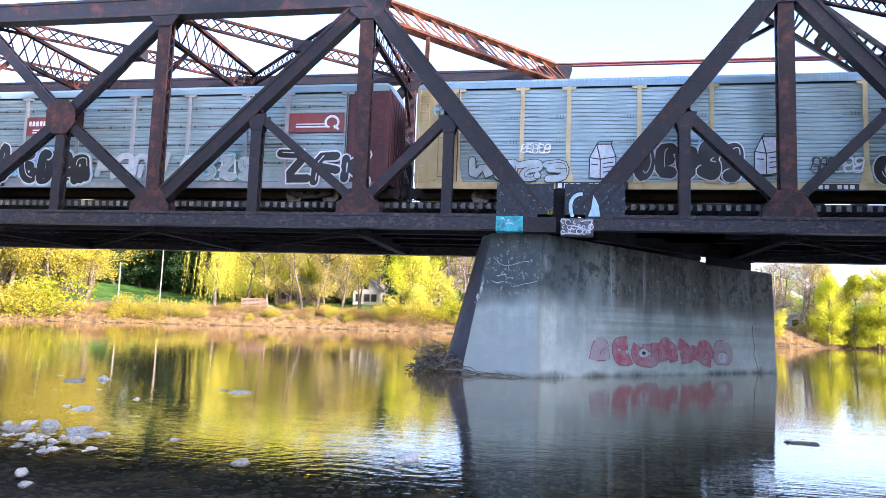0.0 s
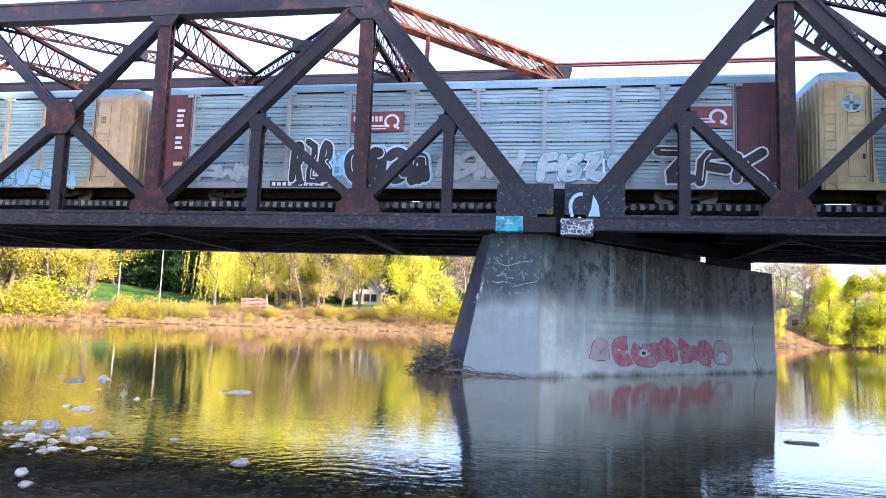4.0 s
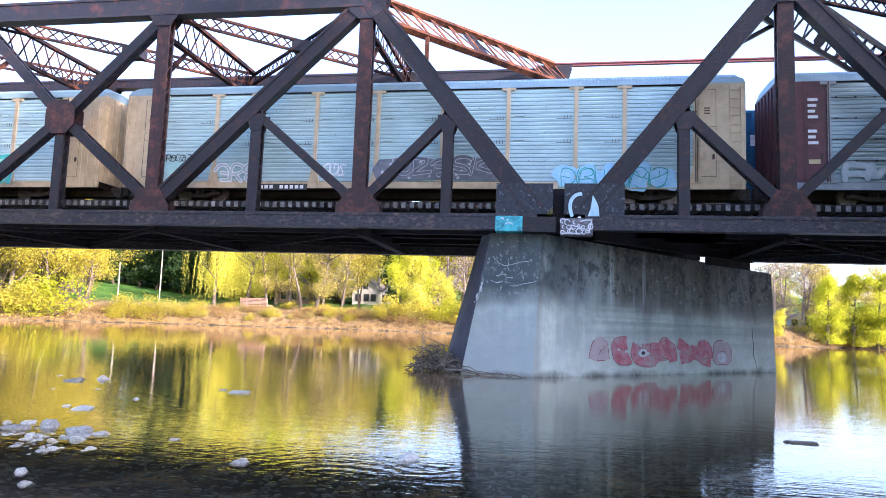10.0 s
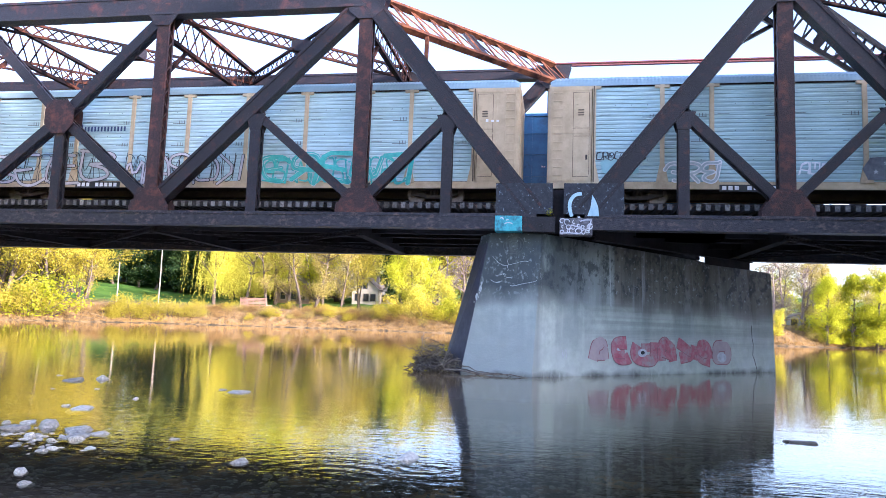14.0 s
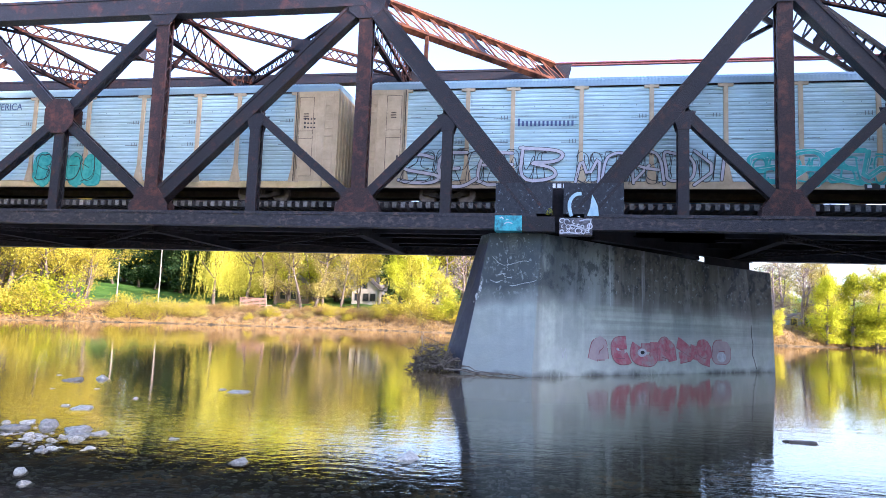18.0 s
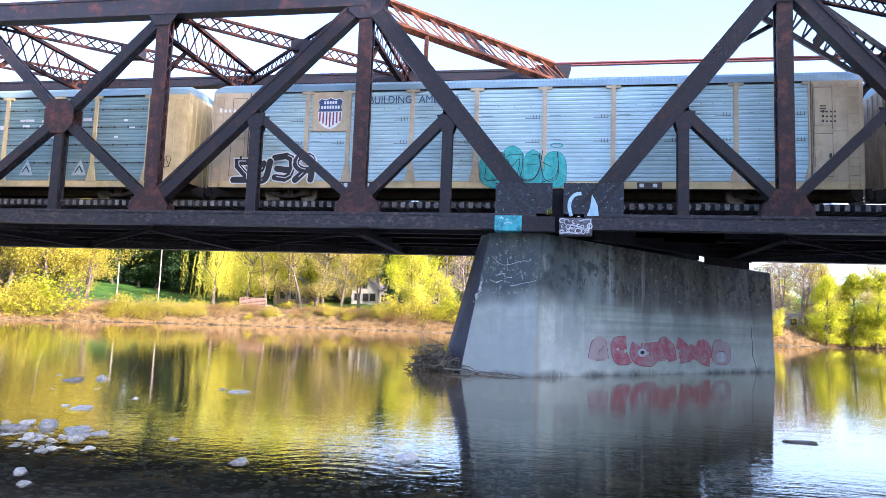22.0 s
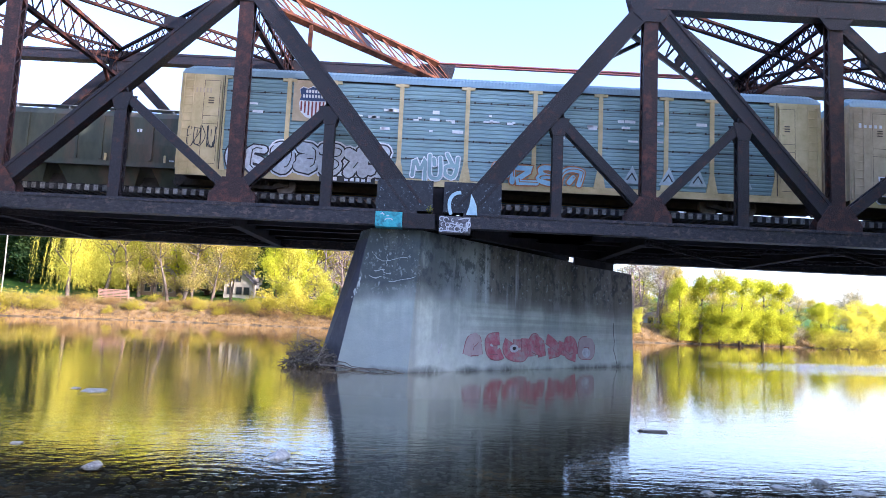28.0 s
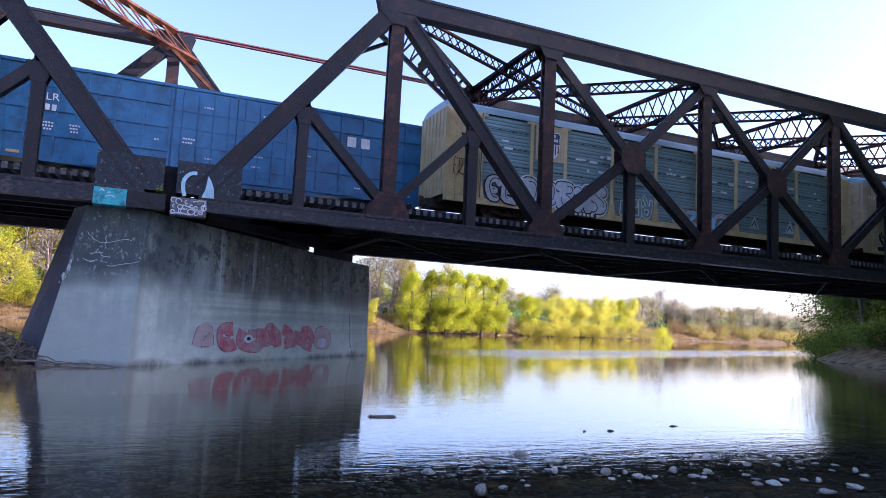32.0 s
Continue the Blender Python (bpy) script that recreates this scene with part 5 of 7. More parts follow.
def carton(car, u, z0, z1):
    """A drawn milk carton: a box with a gabled top."""
    x, w, h = u - HALF, 1.1, z1 - z0
    out = [(x, z0), (x + w * 0.42, z0 - 0.06), (x + w, z0 + 0.04), (x + w, z0 + h * 0.62), (x + w * 0.82, z1), (x + w * 0.28, z1), (x + 0.02, z0 + h * 0.6)]
    part("carton_drawing", Mesh().plate(out, YN - 0.060, YN - 0.056), white_paint, car, "white painted milk carton")
    for ps in (out + out[:1], [(x, z0 + h * 0.6), (x + w * 0.42, z0 + h * 0.55), (x + w, z0 + h * 0.62)], [(x + w * 0.42, z0 - 0.06), (x + w * 0.42, z0 + h * 0.55), (x + w * 0.28, z1)],
               [(x + w * 0.52, z0 + h * 0.42), (x + w * 0.92, z0 + h * 0.46)], [(x + w * 0.52, z0 + h * 0.30), (x + w * 0.92, z0 + h * 0.33)], [(x + w * 0.08, z0 + h * 0.40), (x + w * 0.34, z0 + h * 0.38)],
               [(x + w * 0.52, z0 + h * 0.16), (x + w * 0.92, z0 + h * 0.19)], [(x + w * 0.28, z1), (x + w * 0.36, z1 + 0.13), (x + w * 0.86, z1 + 0.11), (x + w * 0.82, z1)]):
        m = Mesh()
        ribbon(m, ps, 0.045, YN - 0.064)
        part("carton_outline", m, black_m, car)


c = cars[0]
spray(c, ("wave", "ring", "snake", "comb"), 2.46, 6.58, 0.93, 1.88, 11, faded_white, black_m, 0.30, 0.035)
scrawl(c, 4.63, 5.9, 2.14, 2.50, 12, white_m, 5, 0.04)
spray(c, ("hook", "comb", "wave", "knot", "ring"), 9.30, 13.6, 0.94, 2.52, 13, black_m, white_m, 0.33, 0.045)
scrawl(c, 10.8, 12.4, 2.3, 2.72, 14, sky_m, 4, 0.05)
carton(c, 7.52, 1.05, 2.48)
carton(c, 14.1, 1.22, 2.74)
scrawl(c, 16.27, 17.2, 1.28, 1.86, 15, black_m, 3)
scrawl(c, 17.1, 18.2, 1.30, 1.86, 18, white_m, 3, 0.06)
spray(c, ("ring", "hook", "snake"), 18.55, 21.6, 0.75, 1.95, 16, black_m, white_m, 0.32, 0.045)
spray(c, ("arch", "knot", "zig"), 22.6, 25.6, 0.9, 1.8, 17, faded_white, black_m, 0.26, 0.035)
number_panel(c, 6.13, 9.14, 0.54, 0.86)
number_panel(c, 16.4, 18.0, 0.52, 0.80)
m = Mesh()
ribbon(m, arc(1.13 - HALF, 4.1, 0.36, 0.36, 0, 360, 20), 0.07, YN - 0.10)
m.box(0.81 - HALF, 1.45 - HALF, YN - 0.108, YN - 0.10, 4.05, 4.16)
m.box(1.07 - HALF, 1.18 - HALF, YN - 0.108, YN - 0.10, 3.78, 4.42)
part("round_emblem", m, sky_m, c, "blue ring emblem with a cross")

c = cars[1]
for u, wide, k in ((9.66, 2.45, -1), (23.35, 2.62, 1)):
    x = u - HALF
    part("sign_board", Mesh().box(x, x + wide, YN - 0.07, YN - 0.03, 3.14, 4.04), sign_red, c, "red sign board")
    m = Mesh()
    cx = x + wide - 0.55
    ribbon(m, arc(cx, 3.60, 0.30, 0.28, -70, 240, 18), 0.11, YN - 0.076)
    m.box(x + 0.35, cx - 0.1, YN - 0.078, YN - 0.072, 3.36, 3.43)
    m.box(x + 0.35, cx - 0.25, YN - 0.078, YN - 0.072, 3.50 if k > 0 else 3.24, 3.55 if k > 0 else 3.30)
    for i in range(7 if k < 0 else 0):
        m.box(x + 0.12 + i * 0.20, x + 0.26 + i * 0.20, YN - 0.078, YN - 0.072, 3.60, 3.84)
    ribbon(m, [(cx + 0.1, 3.44), (cx + 0.34, 3.26)], 0.11, YN - 0.085)
    part("sign_emblem", m, white_m, c, "white wheel emblem and stripes")
spray(c, ("arch", "wave", "fork"), 2.3, 5.2, 0.92, 1.75, 22, faded_white, faded_white, 0.22, 0.03, inner=False)
spray(c, ("leaf", "zig", "knot"), 6.86, 8.9, 0.75, 2.63, 23, black_m, white_m, 0.16, 0.06)
scrawl(c, 8.6, 9.6, 1.17, 2.09, 28, sky_m, 3, 0.09)
spray(c, ("hook", "ring", "snake", "cup"), 9.45, 13.3, 0.78, 2.34, 21, black_m, white_m, 0.30, 0.06, sky_m)
spray(c, ("arch", "leaf", "cup", "wave"), 13.73, 17.41, 1.0, 2.2, 24, faded_white, rose_white, 0.18, 0.04)
spray(c, ("step", "leaf", "zig", "snake"), 17.98, 21.9, 0.85, 2.1, 25, faded_white, deep_teal, 0.30, 0.035)
scrawl(c, 18.3, 21.5, 0.95, 1.9, 26, white_m, 5, 0.05)
spray(c, ("zig", "step", "fork"), 22.95, 27.3, 0.78, 2.25, 27, black_m, white_m, 0.26, 0.075)
number_panel(c, 5.94, 8.71, 0.60, 0.88)
for i in range(7):
    part("stencil_mark", Mesh().box(1.06 - HALF, 1.44 - HALF - 0.05 * (i % 3), YN - 0.075, YN - 0.05, 4.2 - 0.24 * i - 0.35 * (i > 3), 4.32 - 0.24 * i - 0.35 * (i > 3)), white_m, c)
part("data_sticker", Mesh().box(1.06 - HALF, 1.5 - HALF, YN - 0.085, YN - 0.075, 1.6, 1.78), yellow, c)

c = cars[2]
scrawl(c, 1.98, 3.99, 1.81, 2.12, 31, black_m, 8, 0.03)
cloud(c, 2.15, 3.75, 1.16, 1.81, 35, mat("washed_out_teal_paint", (0.24, 0.45, 0.46), (0.33, 0.52, 0.52), 3.0, 0.7, 0, 0.05), "washed-out teal sprayed patch", 2)
spray(c, ("hook", "leaf", "knot"), 4.81, 6.9, 0.85, 1.72, 32, faded_white, white_m, 0.10, 0.045, inner=False)
scrawl(c, 10.0, 11.1, 1.16, 1.64, 36, white_m, 3, 0.05)
part("graffiti_fill", Mesh().plate([(12.5 - HALF, 0.95), (18.0 - HALF, 0.93), (18.2 - HALF, 1.5), (17.4 - HALF, 1.9), (15.5 - HALF, 1.82), (14.2 - HALF, 1.95), (12.6 - HALF, 1.85), (12.3 - HALF, 1.4)], YN - 0.056, YN - 0.052), star_grey, c, "dark grey sprayed band with white stars")
rg = random.Random(6)
for i in range(22):
    x, z, r = 12.7 + rg.random() * 5.0 - HALF, rg.uniform(1.02, 1.78), rg.uniform(0.06, 0.12)
    part("painted_star", Mesh().plate([(x + (r if k % 2 == 0 else r * 0.42) * math.sin(k * 0.6283), z + (r if k % 2 == 0 else r * 0.42) * math.cos(k * 0.6283)) for k in range(10)], YN - 0.062, YN - 0.059), white_paint, c, "small white painted star")
spray(c, ("knot", "zig", "hook", "snake", "fork"), 13.2, 17.6, 1.15, 1.95, 33, star_grey, white_paint, 0.16, 0.025, inner=False)
cloud(c, 20.3, 25.3, 0.52, 1.62, 37, sky_m, "sky-blue spray-painted lettering", 5)
scrawl(c, 20.6, 25.0, 0.62, 1.45, 34, deep_teal, 6, 0.035)
number_panel(c, 6.91, 9.30, 0.46, 0.74)
number_panel(c, 18.58, 19.95, 0.47, 0.74)

c = cars[3]
spray(c, ("snake", "hook", "comb", "knot"), 1.59, 8.64, 0.72, 2.20, 41, rose_white, black_m, 0.09, 0.028)
scrawl(c, 1.8, 8.4, 0.8, 2.2, 44, black_m, 9, 0.03)
spray(c, ("wave", "arch", "leaf", "ring", "fork"), 9.28, 15.3, 0.80, 2.18, 42, rose_white, black_m, 0.08, 0.028)
scrawl(c, 9.4, 15.0, 0.85, 2.1, 48, black_m, 10, 0.03)
spray(c, ("hook", "leaf", "comb", "wave", "step"), 16.2, 23.4, 0.74, 2.12, 43, teal_m, white_paint, 0.15, 0.03)
scrawl(c, 16.4, 23.2, 0.8, 1.9, 47, teal_m, 12, 0.07)
wordmark(c, 6.87, 9.33, 3.28, 3.62, 14, navy_m)
number_panel(c, 6.83, 9.19, 0.52, 0.82)
number_panel(c, 20.6, 21.5, 0.55, 0.80)
wordmark(c, 26.6, 27.3, 3.5, 3.62, 3, white_m, YN - 0.075)

c = cars[4]
spray(c, ("zig", "cup", "comb", "leaf"), 1.0, 5.13, 0.72, 1.98, 51, black_m, white_m, 0.23, 0.06)
spray(c, ("snake", "arch", "hook", "knot"), 12.73, 16.3, 0.66, 2.26, 52, teal_m, deep_teal, 0.34, 0.04)
scrawl(c, 12.9, 16.1, 0.9, 2.1, 53, black_m, 4, 0.03, YN - 0.115)
m = Mesh()
ribbon(m, arc(15.96 - HALF, 2.42, 0.26, 0.09, 0, 360, 14), 0.045, YN - 0.06)
part("painted_halo", m, deep_teal, c, "small painted ring over the lettering")
words(c, "BUILDING", 7.54, 9.52, 4.40, 0.50, navy_m)
words(c, "AMERICA", 9.86, 11.73, 4.40, 0.50, navy_m)
number_panel(c, 5.96, 8.45, 0.52, 0.82)
number_panel(c, 19.3, 20.3, 0.55, 0.82)
wordmark(c, 0.35, 1.5, 4.1, 4.3, 5, white_m, YN - 0.075)
for z in (3.3, 3.5, 3.7):
    wordmark(c, 26.5, 27.1, z, z + 0.1, 4, black_m, YN - 0.075)

c = cars[5]
spray(c, ("hook", "comb"), 2.11, 3.9, 0.74, 2.0, 61, white_paint, black_m, 0.26, 0.07)
spray(c, ("hook", "comb", "knot", "fork", "snake"), 4.05, 9.17, 0.78, 2.2, 62, white_paint, black_m, 0.34, 0.065, white_m)
spray(c, ("wave", "cup", "leaf"), 10.09, 12.2, 0.85, 1.94, 63, dark_galv, white_m, 0.14, 0.05)
spray(c, ("arch", "zig", "knot", "cup"), 13.5, 17.6, 0.84, 1.75, 64, sky_m, orange_m, 0.24, 0.06)
for u in (19.3, 20.9, 22.2, 24.2):
    part("graffiti_fill", Mesh().plate([(u - HALF, 1.1), (u + 0.8 - HALF, 1.1), (u + 0.45 - HALF, 1.9)], YN - 0.056, YN - 0.05), faded_white, c, "white painted triangle")
    m = Mesh()
    ribbon(m, [(u + 0.2 - HALF, 1.25), (u + 0.42 - HALF, 1.55), (u + 0.6 - HALF, 1.25)], 0.06, YN - 0.062)
    part("triangle_line", m, black_m, c)
scrawl(c, 0.40, 1.60, 1.83, 2.66, 65, black_m, 4, 0.035, YN - 0.09)
scrawl(c, 26.5, 27.4, 1.5, 2.0, 66, black_m, 3, 0.035, YN - 0.09)
wordmark(c, 0.5, 1.4, 4.2, 4.5, 6, tan, YN - 0.09)
number_panel(c, 6.2, 8.6, 0.54, 0.82)
rg = random.Random(12)
for i in range(64):
    u = rg.uniform(2.4, 25.6)
    if min(abs(u - p) for p in POSTS) < 0.45 or 4.5 < u < 6.8:
        continue
    z, w = rg.choice((3.42, 3.50, 3.78, 2.95)) + rg.uniform(-0.03, 0.03), rg.uniform(0.12, 0.5)
    part("worn_decal", Mesh().box(u - HALF, u + w - HALF, YN - 0.012, YN - 0.002, z, z + rg.uniform(0.06, 0.16)), white_m, c, "scraped remnant of white lettering")


# ---- standing cars on the second track ----
blue_p = mat("blue_boxcar_paint", (0.010, 0.105, 0.235), (0.030, 0.175, 0.36), 1.2, 0.40, 0.0, 0.15, c3=(0.010, 0.070, 0.15), c3scale=0.9, c3lo=0.5, c3hi=0.66)
olive_p = mat("dark_olive_hopper_paint", (0.036, 0.043, 0.029), (0.080, 0.088, 0.058), 1.5, 0.6, 0.0, 0.15, c3=(0.105, 0.072, 0.046), c3scale=0.55, c3lo=0.52, c3hi=0.66, stretch=(1, 1, 0.35))


def boxcar():
    x0, x1, z0, z1 = -9.72, 9.72, 0.90, 5.12
    b = thing("boxcar", "blue steel boxcar with white stencils, standing on the far track", "railway car", "standing cars", at=pose(2.68, TRACK2, RAIL))
    part("body", Mesh().box(x0, x1, YN + 0.05, -YN - 0.05, z0, z1), blue_p, b)
    part("roof", Mesh().add([(x0, YN, z1 - 0.06), (x1, YN, z1 - 0.06), (x1, 0, z1 + 0.16), (x0, 0, z1 + 0.16), (x0, -YN, z1 - 0.06), (x1, -YN, z1 - 0.06)], [(0, 1, 2, 3), (3, 2, 5, 4), (0, 3, 4), (1, 5, 2)]).box(x0, x1, YN - 0.03, YN + 0.06, z1 - 0.14, z1), blue_p, b)
    part("side_sill", Mesh().plate([(x0, z0 + 0.12), (x1, z0 + 0.12), (x1, z0 - 0.02), (4.5, z0 - 0.12), (3.6, z0 - 0.35), (-3.4, z0 - 0.35), (-4.4, z0 - 0.12), (x0, z0 - 0.02)], YN, YN + 0.06), blue_p, b)
    for x in np.arange(x0 + 0.1, x1, 1.14):
        if -2.75 < x < 2.9:
            continue
        m = Mesh().plate([(x - 0.05, z0 + 0.15), (x + 0.05, z0 + 0.15), (x + 0.05, z1 - 0.15), (x - 0.05, z1 - 0.15)], YN - 0.03, YN + 0.06)
        part("side_rib", m, blue_p, b)
    for z in (1.95, 3.05, 4.1):
        for xa, xb in ((x0 + 0.1, -2.8), (2.95, x1 - 0.1)):
            part("side_rail", Mesh().box(xa, xb, YN - 0.012, YN + 0.06, z, z + 0.06), blue_p, b)
    for xa, xb in ((-2.65, 0.08), (0.12, 2.85)):
        d = part("plug_door", Mesh().box(xa, xb, YN - 0.06, YN + 0.05, z0 + 0.05, z1 - 0.2), blue_p, b)
        for xf in (xa, xb - 0.09):
            part("door_edge", Mesh().box(xf, xf + 0.09, YN - 0.10, YN, z0, z1 - 0.1), blue_p, d)
        for q in np.linspace(xa + 0.35, xb - 0.35, 4):
            part("lock_rod", Mesh().cyl((q, YN - 0.10, z0 + 0.1), (q, YN - 0.10, z1 - 0.25), 0.022, 6), blue_p, d)
        for z in (1.5, 2.3, 3.1, 3.9):
            part("door_rail", Mesh().box(xa + 0.1, xb - 0.1, YN - 0.085, YN - 0.05, z, z + 0.07), blue_p, d)
    part("door_track", Mesh().box(-6.2, 6.2, YN - 0.09, YN, z0 - 0.02, z0 + 0.07), blue_p, b)
    for x in (5.5, 6.22, 7.62):
        bars(b, x, 3.42, 1, 0.52, white_m, 0.46, y=YN - 0.02)
    words(b, "LR", HALF - 7.78, HALF - 7.25, 3.50, 0.45, white_m, YN - 0.04)
    bars(b, -7.76, 3.05, 2, 0.27, white_m, 0.17, y=YN - 0.03)
    for x, z, n in ((-7.80, 2.48, 4), (-7.80, 2.34, 4), (-7.74, 2.20, 3), (-6.78, 2.48, 4), (-6.76, 2.34, 3), (-6.72, 2.20, 3), (-3.4, 2.4, 2), (-1.4, 4.2, 4), (1.3, 4.2, 4), (-2.2, 2.6, 5), (-2.2, 2.42, 4), (-1.2, 1.8, 3), (1.0, 2.2, 4), (0.9, 1.7, 4), (3.3, 2.6, 4), (6.0, 1.3, 3), (8.7, 1.2, 3)):
        bars(b, x, z, n, 0.075, white_m, 0.075, y=YN - 0.06 if abs(x) < 3 else YN - 0.02)
    for x in (-9.0, -4.9):
        bars(b, x, 1.05, 1, 0.12, yellow, 0.5, y=YN - 0.02)
    for s in (-1, 1):
        m = Mesh()
        for z in np.arange(z0 + 0.2, z1 - 0.1, 0.33):
            m.box(s * 9.72 - 0.05, s * 9.72 + 0.05, -1.4, 1.4, z, z + 0.14)
        part("end_ribs", m, blue_p, b)
        ladder(b, s * 9.4 - 0.21, z0 - 0.3, z1 - 0.3 if s < 0 else 2.4, blue_p, y=YN - 0.09)
        part("coupler", Mesh().box(min(s * 9.7, s * 10.4), max(s * 9.7, s * 10.4), -0.14, 0.14, 0.6, 0.88), truck_m, b)
        bogie(b, s * 7.1)
    return b


def hopper(x, label):
    h = thing("covered_hopper_car", label, "railway car", "standing cars", at=pose(x, TRACK2, RAIL))
    L, z1, zl = 8.7, 4.55, 1.85
    sec = [(-1.50, zl), (-1.58, zl + 0.9), (-1.56, z1 - 0.45), (-1.3, z1 - 0.12), (-0.7, z1), (0.7, z1), (1.3, z1 - 0.12), (1.56, z1 - 0.45), (1.58, zl + 0.9), (1.50, zl)]
    m = Mesh()
    n = len(sec)
    for sgn in (-1, 1):
        m.v += [(sgn * (L if z > z1 - 0.8 else (L - 2.4 if z < zl + 0.5 else L - 1.3)), y, z) for y, z in sec]
    m.f = [(j, n + j, n + j + 1, j + 1) for j in range(n - 1)] + [tuple(range(n)), tuple(range(2 * n - 1, n - 1, -1)), (0, n - 1, 2 * n - 1, n)]
    part("tank", m, olive_p, h)
    for xx in np.arange(-L + 1.6, L - 1.4, 1.22):
        for ya, yb in ((-1.66, -1.5), (1.5, 1.66)):
            part("side_rib", Mesh().box(xx - 0.05, xx + 0.05, ya, yb, zl + 0.1, z1 - 0.45), olive_p, h)
    part("side_sill", Mesh().box(-L - 0.6, L + 0.6, -1.55, -1.35, zl - 0.22, zl + 0.02).box(-L - 0.6, L + 0.6, 1.35, 1.55, zl - 0.22, zl + 0.02), olive_p, h)
    for xx in (-4.6, 0, 4.6):
        part("hopper_chute", Mesh().add([(xx - 2.1, -1.3, zl), (xx + 2.1, -1.3, zl), (xx + 2.1, 1.3, zl), (xx - 2.1, 1.3, zl), (xx - 1.55, -0.7, 0.5), (xx + 1.55, -0.7, 0.5), (xx + 1.55, 0.7, 0.5), (xx - 1.55, 0.7, 0.5)], [(0, 1, 5, 4), (1, 2, 6, 5), (2, 3, 7, 6), (3, 0, 4, 7), (4, 5, 6, 7)]), olive_p, h)
    m = Mesh()
    for y in (-0.75, 0.75):
        m.beam((-L, y, z1 + 0.16), (L, y, z1 + 0.16), 0.5, 0.03, (0, 0, 1))
        for xx in np.arange(-L + 0.3, L, 1.3):
            m.box(xx - 0.03, xx + 0.03, y - 0.2, y + 0.2, z1 - 0.05, z1 + 0.16)
    part("roof_walk", m, grey_post, h, "grey galvanised running boards")
    for s in (-1, 1):
        xe = s * (L + 0.5)
        part("end_rail", Mesh().beam((xe, 1.45, zl - 0.1), (s * (L - 0.15), 1.45, z1 - 0.3), 0.05, 0.05), grey_post, h)
        m = Mesh()
        for y in (-1.45, -0.9):
            m.beam((xe, y, zl - 0.1), (s * (L - 0.15), y, z1 - 0.3), 0.05, 0.05)
        for z in np.arange(zl, z1 - 0.3, 0.38):
            m.beam((s * (L + 0.45 - 0.2 * (z - zl)), -1.45, z), (s * (L + 0.45 - 0.2 * (z - zl)), -0.9, z), 0.03, 0.03, (0, 0, 1))
        part("end_ladder", m, grey_post, h)
        part("slope_brace", Mesh().beam((s * (L - 2.3), -1.4, zl), (s * (L + 0.4), -1.4, zl - 0.1), 0.1, 0.1).beam((s * (L - 0.6), -1.4, zl), (s * (L - 0.6), -1.4, z1 - 1.2), 0.08, 0.08).beam((s * (L - 2.0), -1.4, zl + 0.2), (s * (L - 0.6), -1.4, zl + 1.6), 0.08, 0.08), olive_p, h)
        part("underframe", Mesh().box(min(s * 5.5, s * 9.0), max(s * 5.5, s * 9.0), -0.35, 0.35, 0.75, 1.2), truck_m, h)
        bogie(h, s * 6.7)
    part("centre_sill", Mesh().box(-6.2, 6.2, -0.32, 0.32, 0.25, 1.35), truck_m, h)
    for xx in (-5.6, -2.9, 0.4, 3.3, 6.0):
        part("reflector", Mesh().box(xx, xx + 0.09, -1.64, -1.56, zl + 0.02, zl + 0.38), yellow, h, "faded yellow reflector")
    bars(h, 1.9, zl + 1.5, 2, 0.16, white_m, y=-1.62)
    bars(h, 3.6, zl + 0.08, 4, 0.07, white_m, y=-1.62)
    # a plain white emblem: a notched cap over a peak that fades out in stripes
    def at(cx, cz):
        return -6.75 + cx * 0.01206, 3.9 - cz * 0.01184
    part("emblem", Mesh().plate([at(*q) for q in ((38, 2), (30, 32), (62, 38), (92, 60), (118, 30), (150, 32), (142, 2))], -1.625, -1.60), white_m, h, "plain white emblem")
    part("emblem", Mesh().plate([at(*q) for q in ((10, 72), (42, 66), (62, 46), (92, 74), (122, 46), (140, 66), (170, 72), (176, 100), (4, 100))], -1.625, -1.60), white_m, h, "plain white emblem")
    for cz, w in ((106, 9), (124, 7), (140, 6), (158, 5), (180, 4)):
        (xa, za), (xb, zb) = at(0, cz + w), at(180, cz)
        part("emblem_stripe", Mesh().box(xa, xb, -1.625, -1.53, za, zb), white_m, h, "white stripe")
    return h


boxcar()
hopper(-16.75, "dark olive covered hopper car with grey roof walks, standing still")
hopper(-36.4, "dark olive covered hopper car coupled behind another")

# ---- graffiti and marks on the pier ----
def on_pier(name, pts_list, material, label="", off=0.008, fill=True, w=0.05):
    m = Mesh()
    for pts in pts_list:
        if fill:
            m.add([pier_face(u, v, off) for u, v in pts], [tuple(range(len(pts)))])
        else:
            P = [Vector(pier_face(u, v, off)) for u, v in pts]
            for a, b in zip(P, P[1:]):
                d = (b - a)
                s = d.cross(Vector((0.65, -0.72, 0.1))).normalized() * (w / 2)
                m.add([a - s, b - s, b + s, a + s], [(0, 1, 2, 3)])
    return part(name, m, material, pier_ob, label)


faded_red = mat("faded_dark_red_paint", (0.25, 0.09, 0.11), (0.42, 0.22, 0.24), 2.5, 0.8, 0, 0.1)
pale_red = mat("washed_out_red_paint", (0.42, 0.34, 0.35), (0.50, 0.42, 0.42), 2.5, 0.8, 0, 0.1)


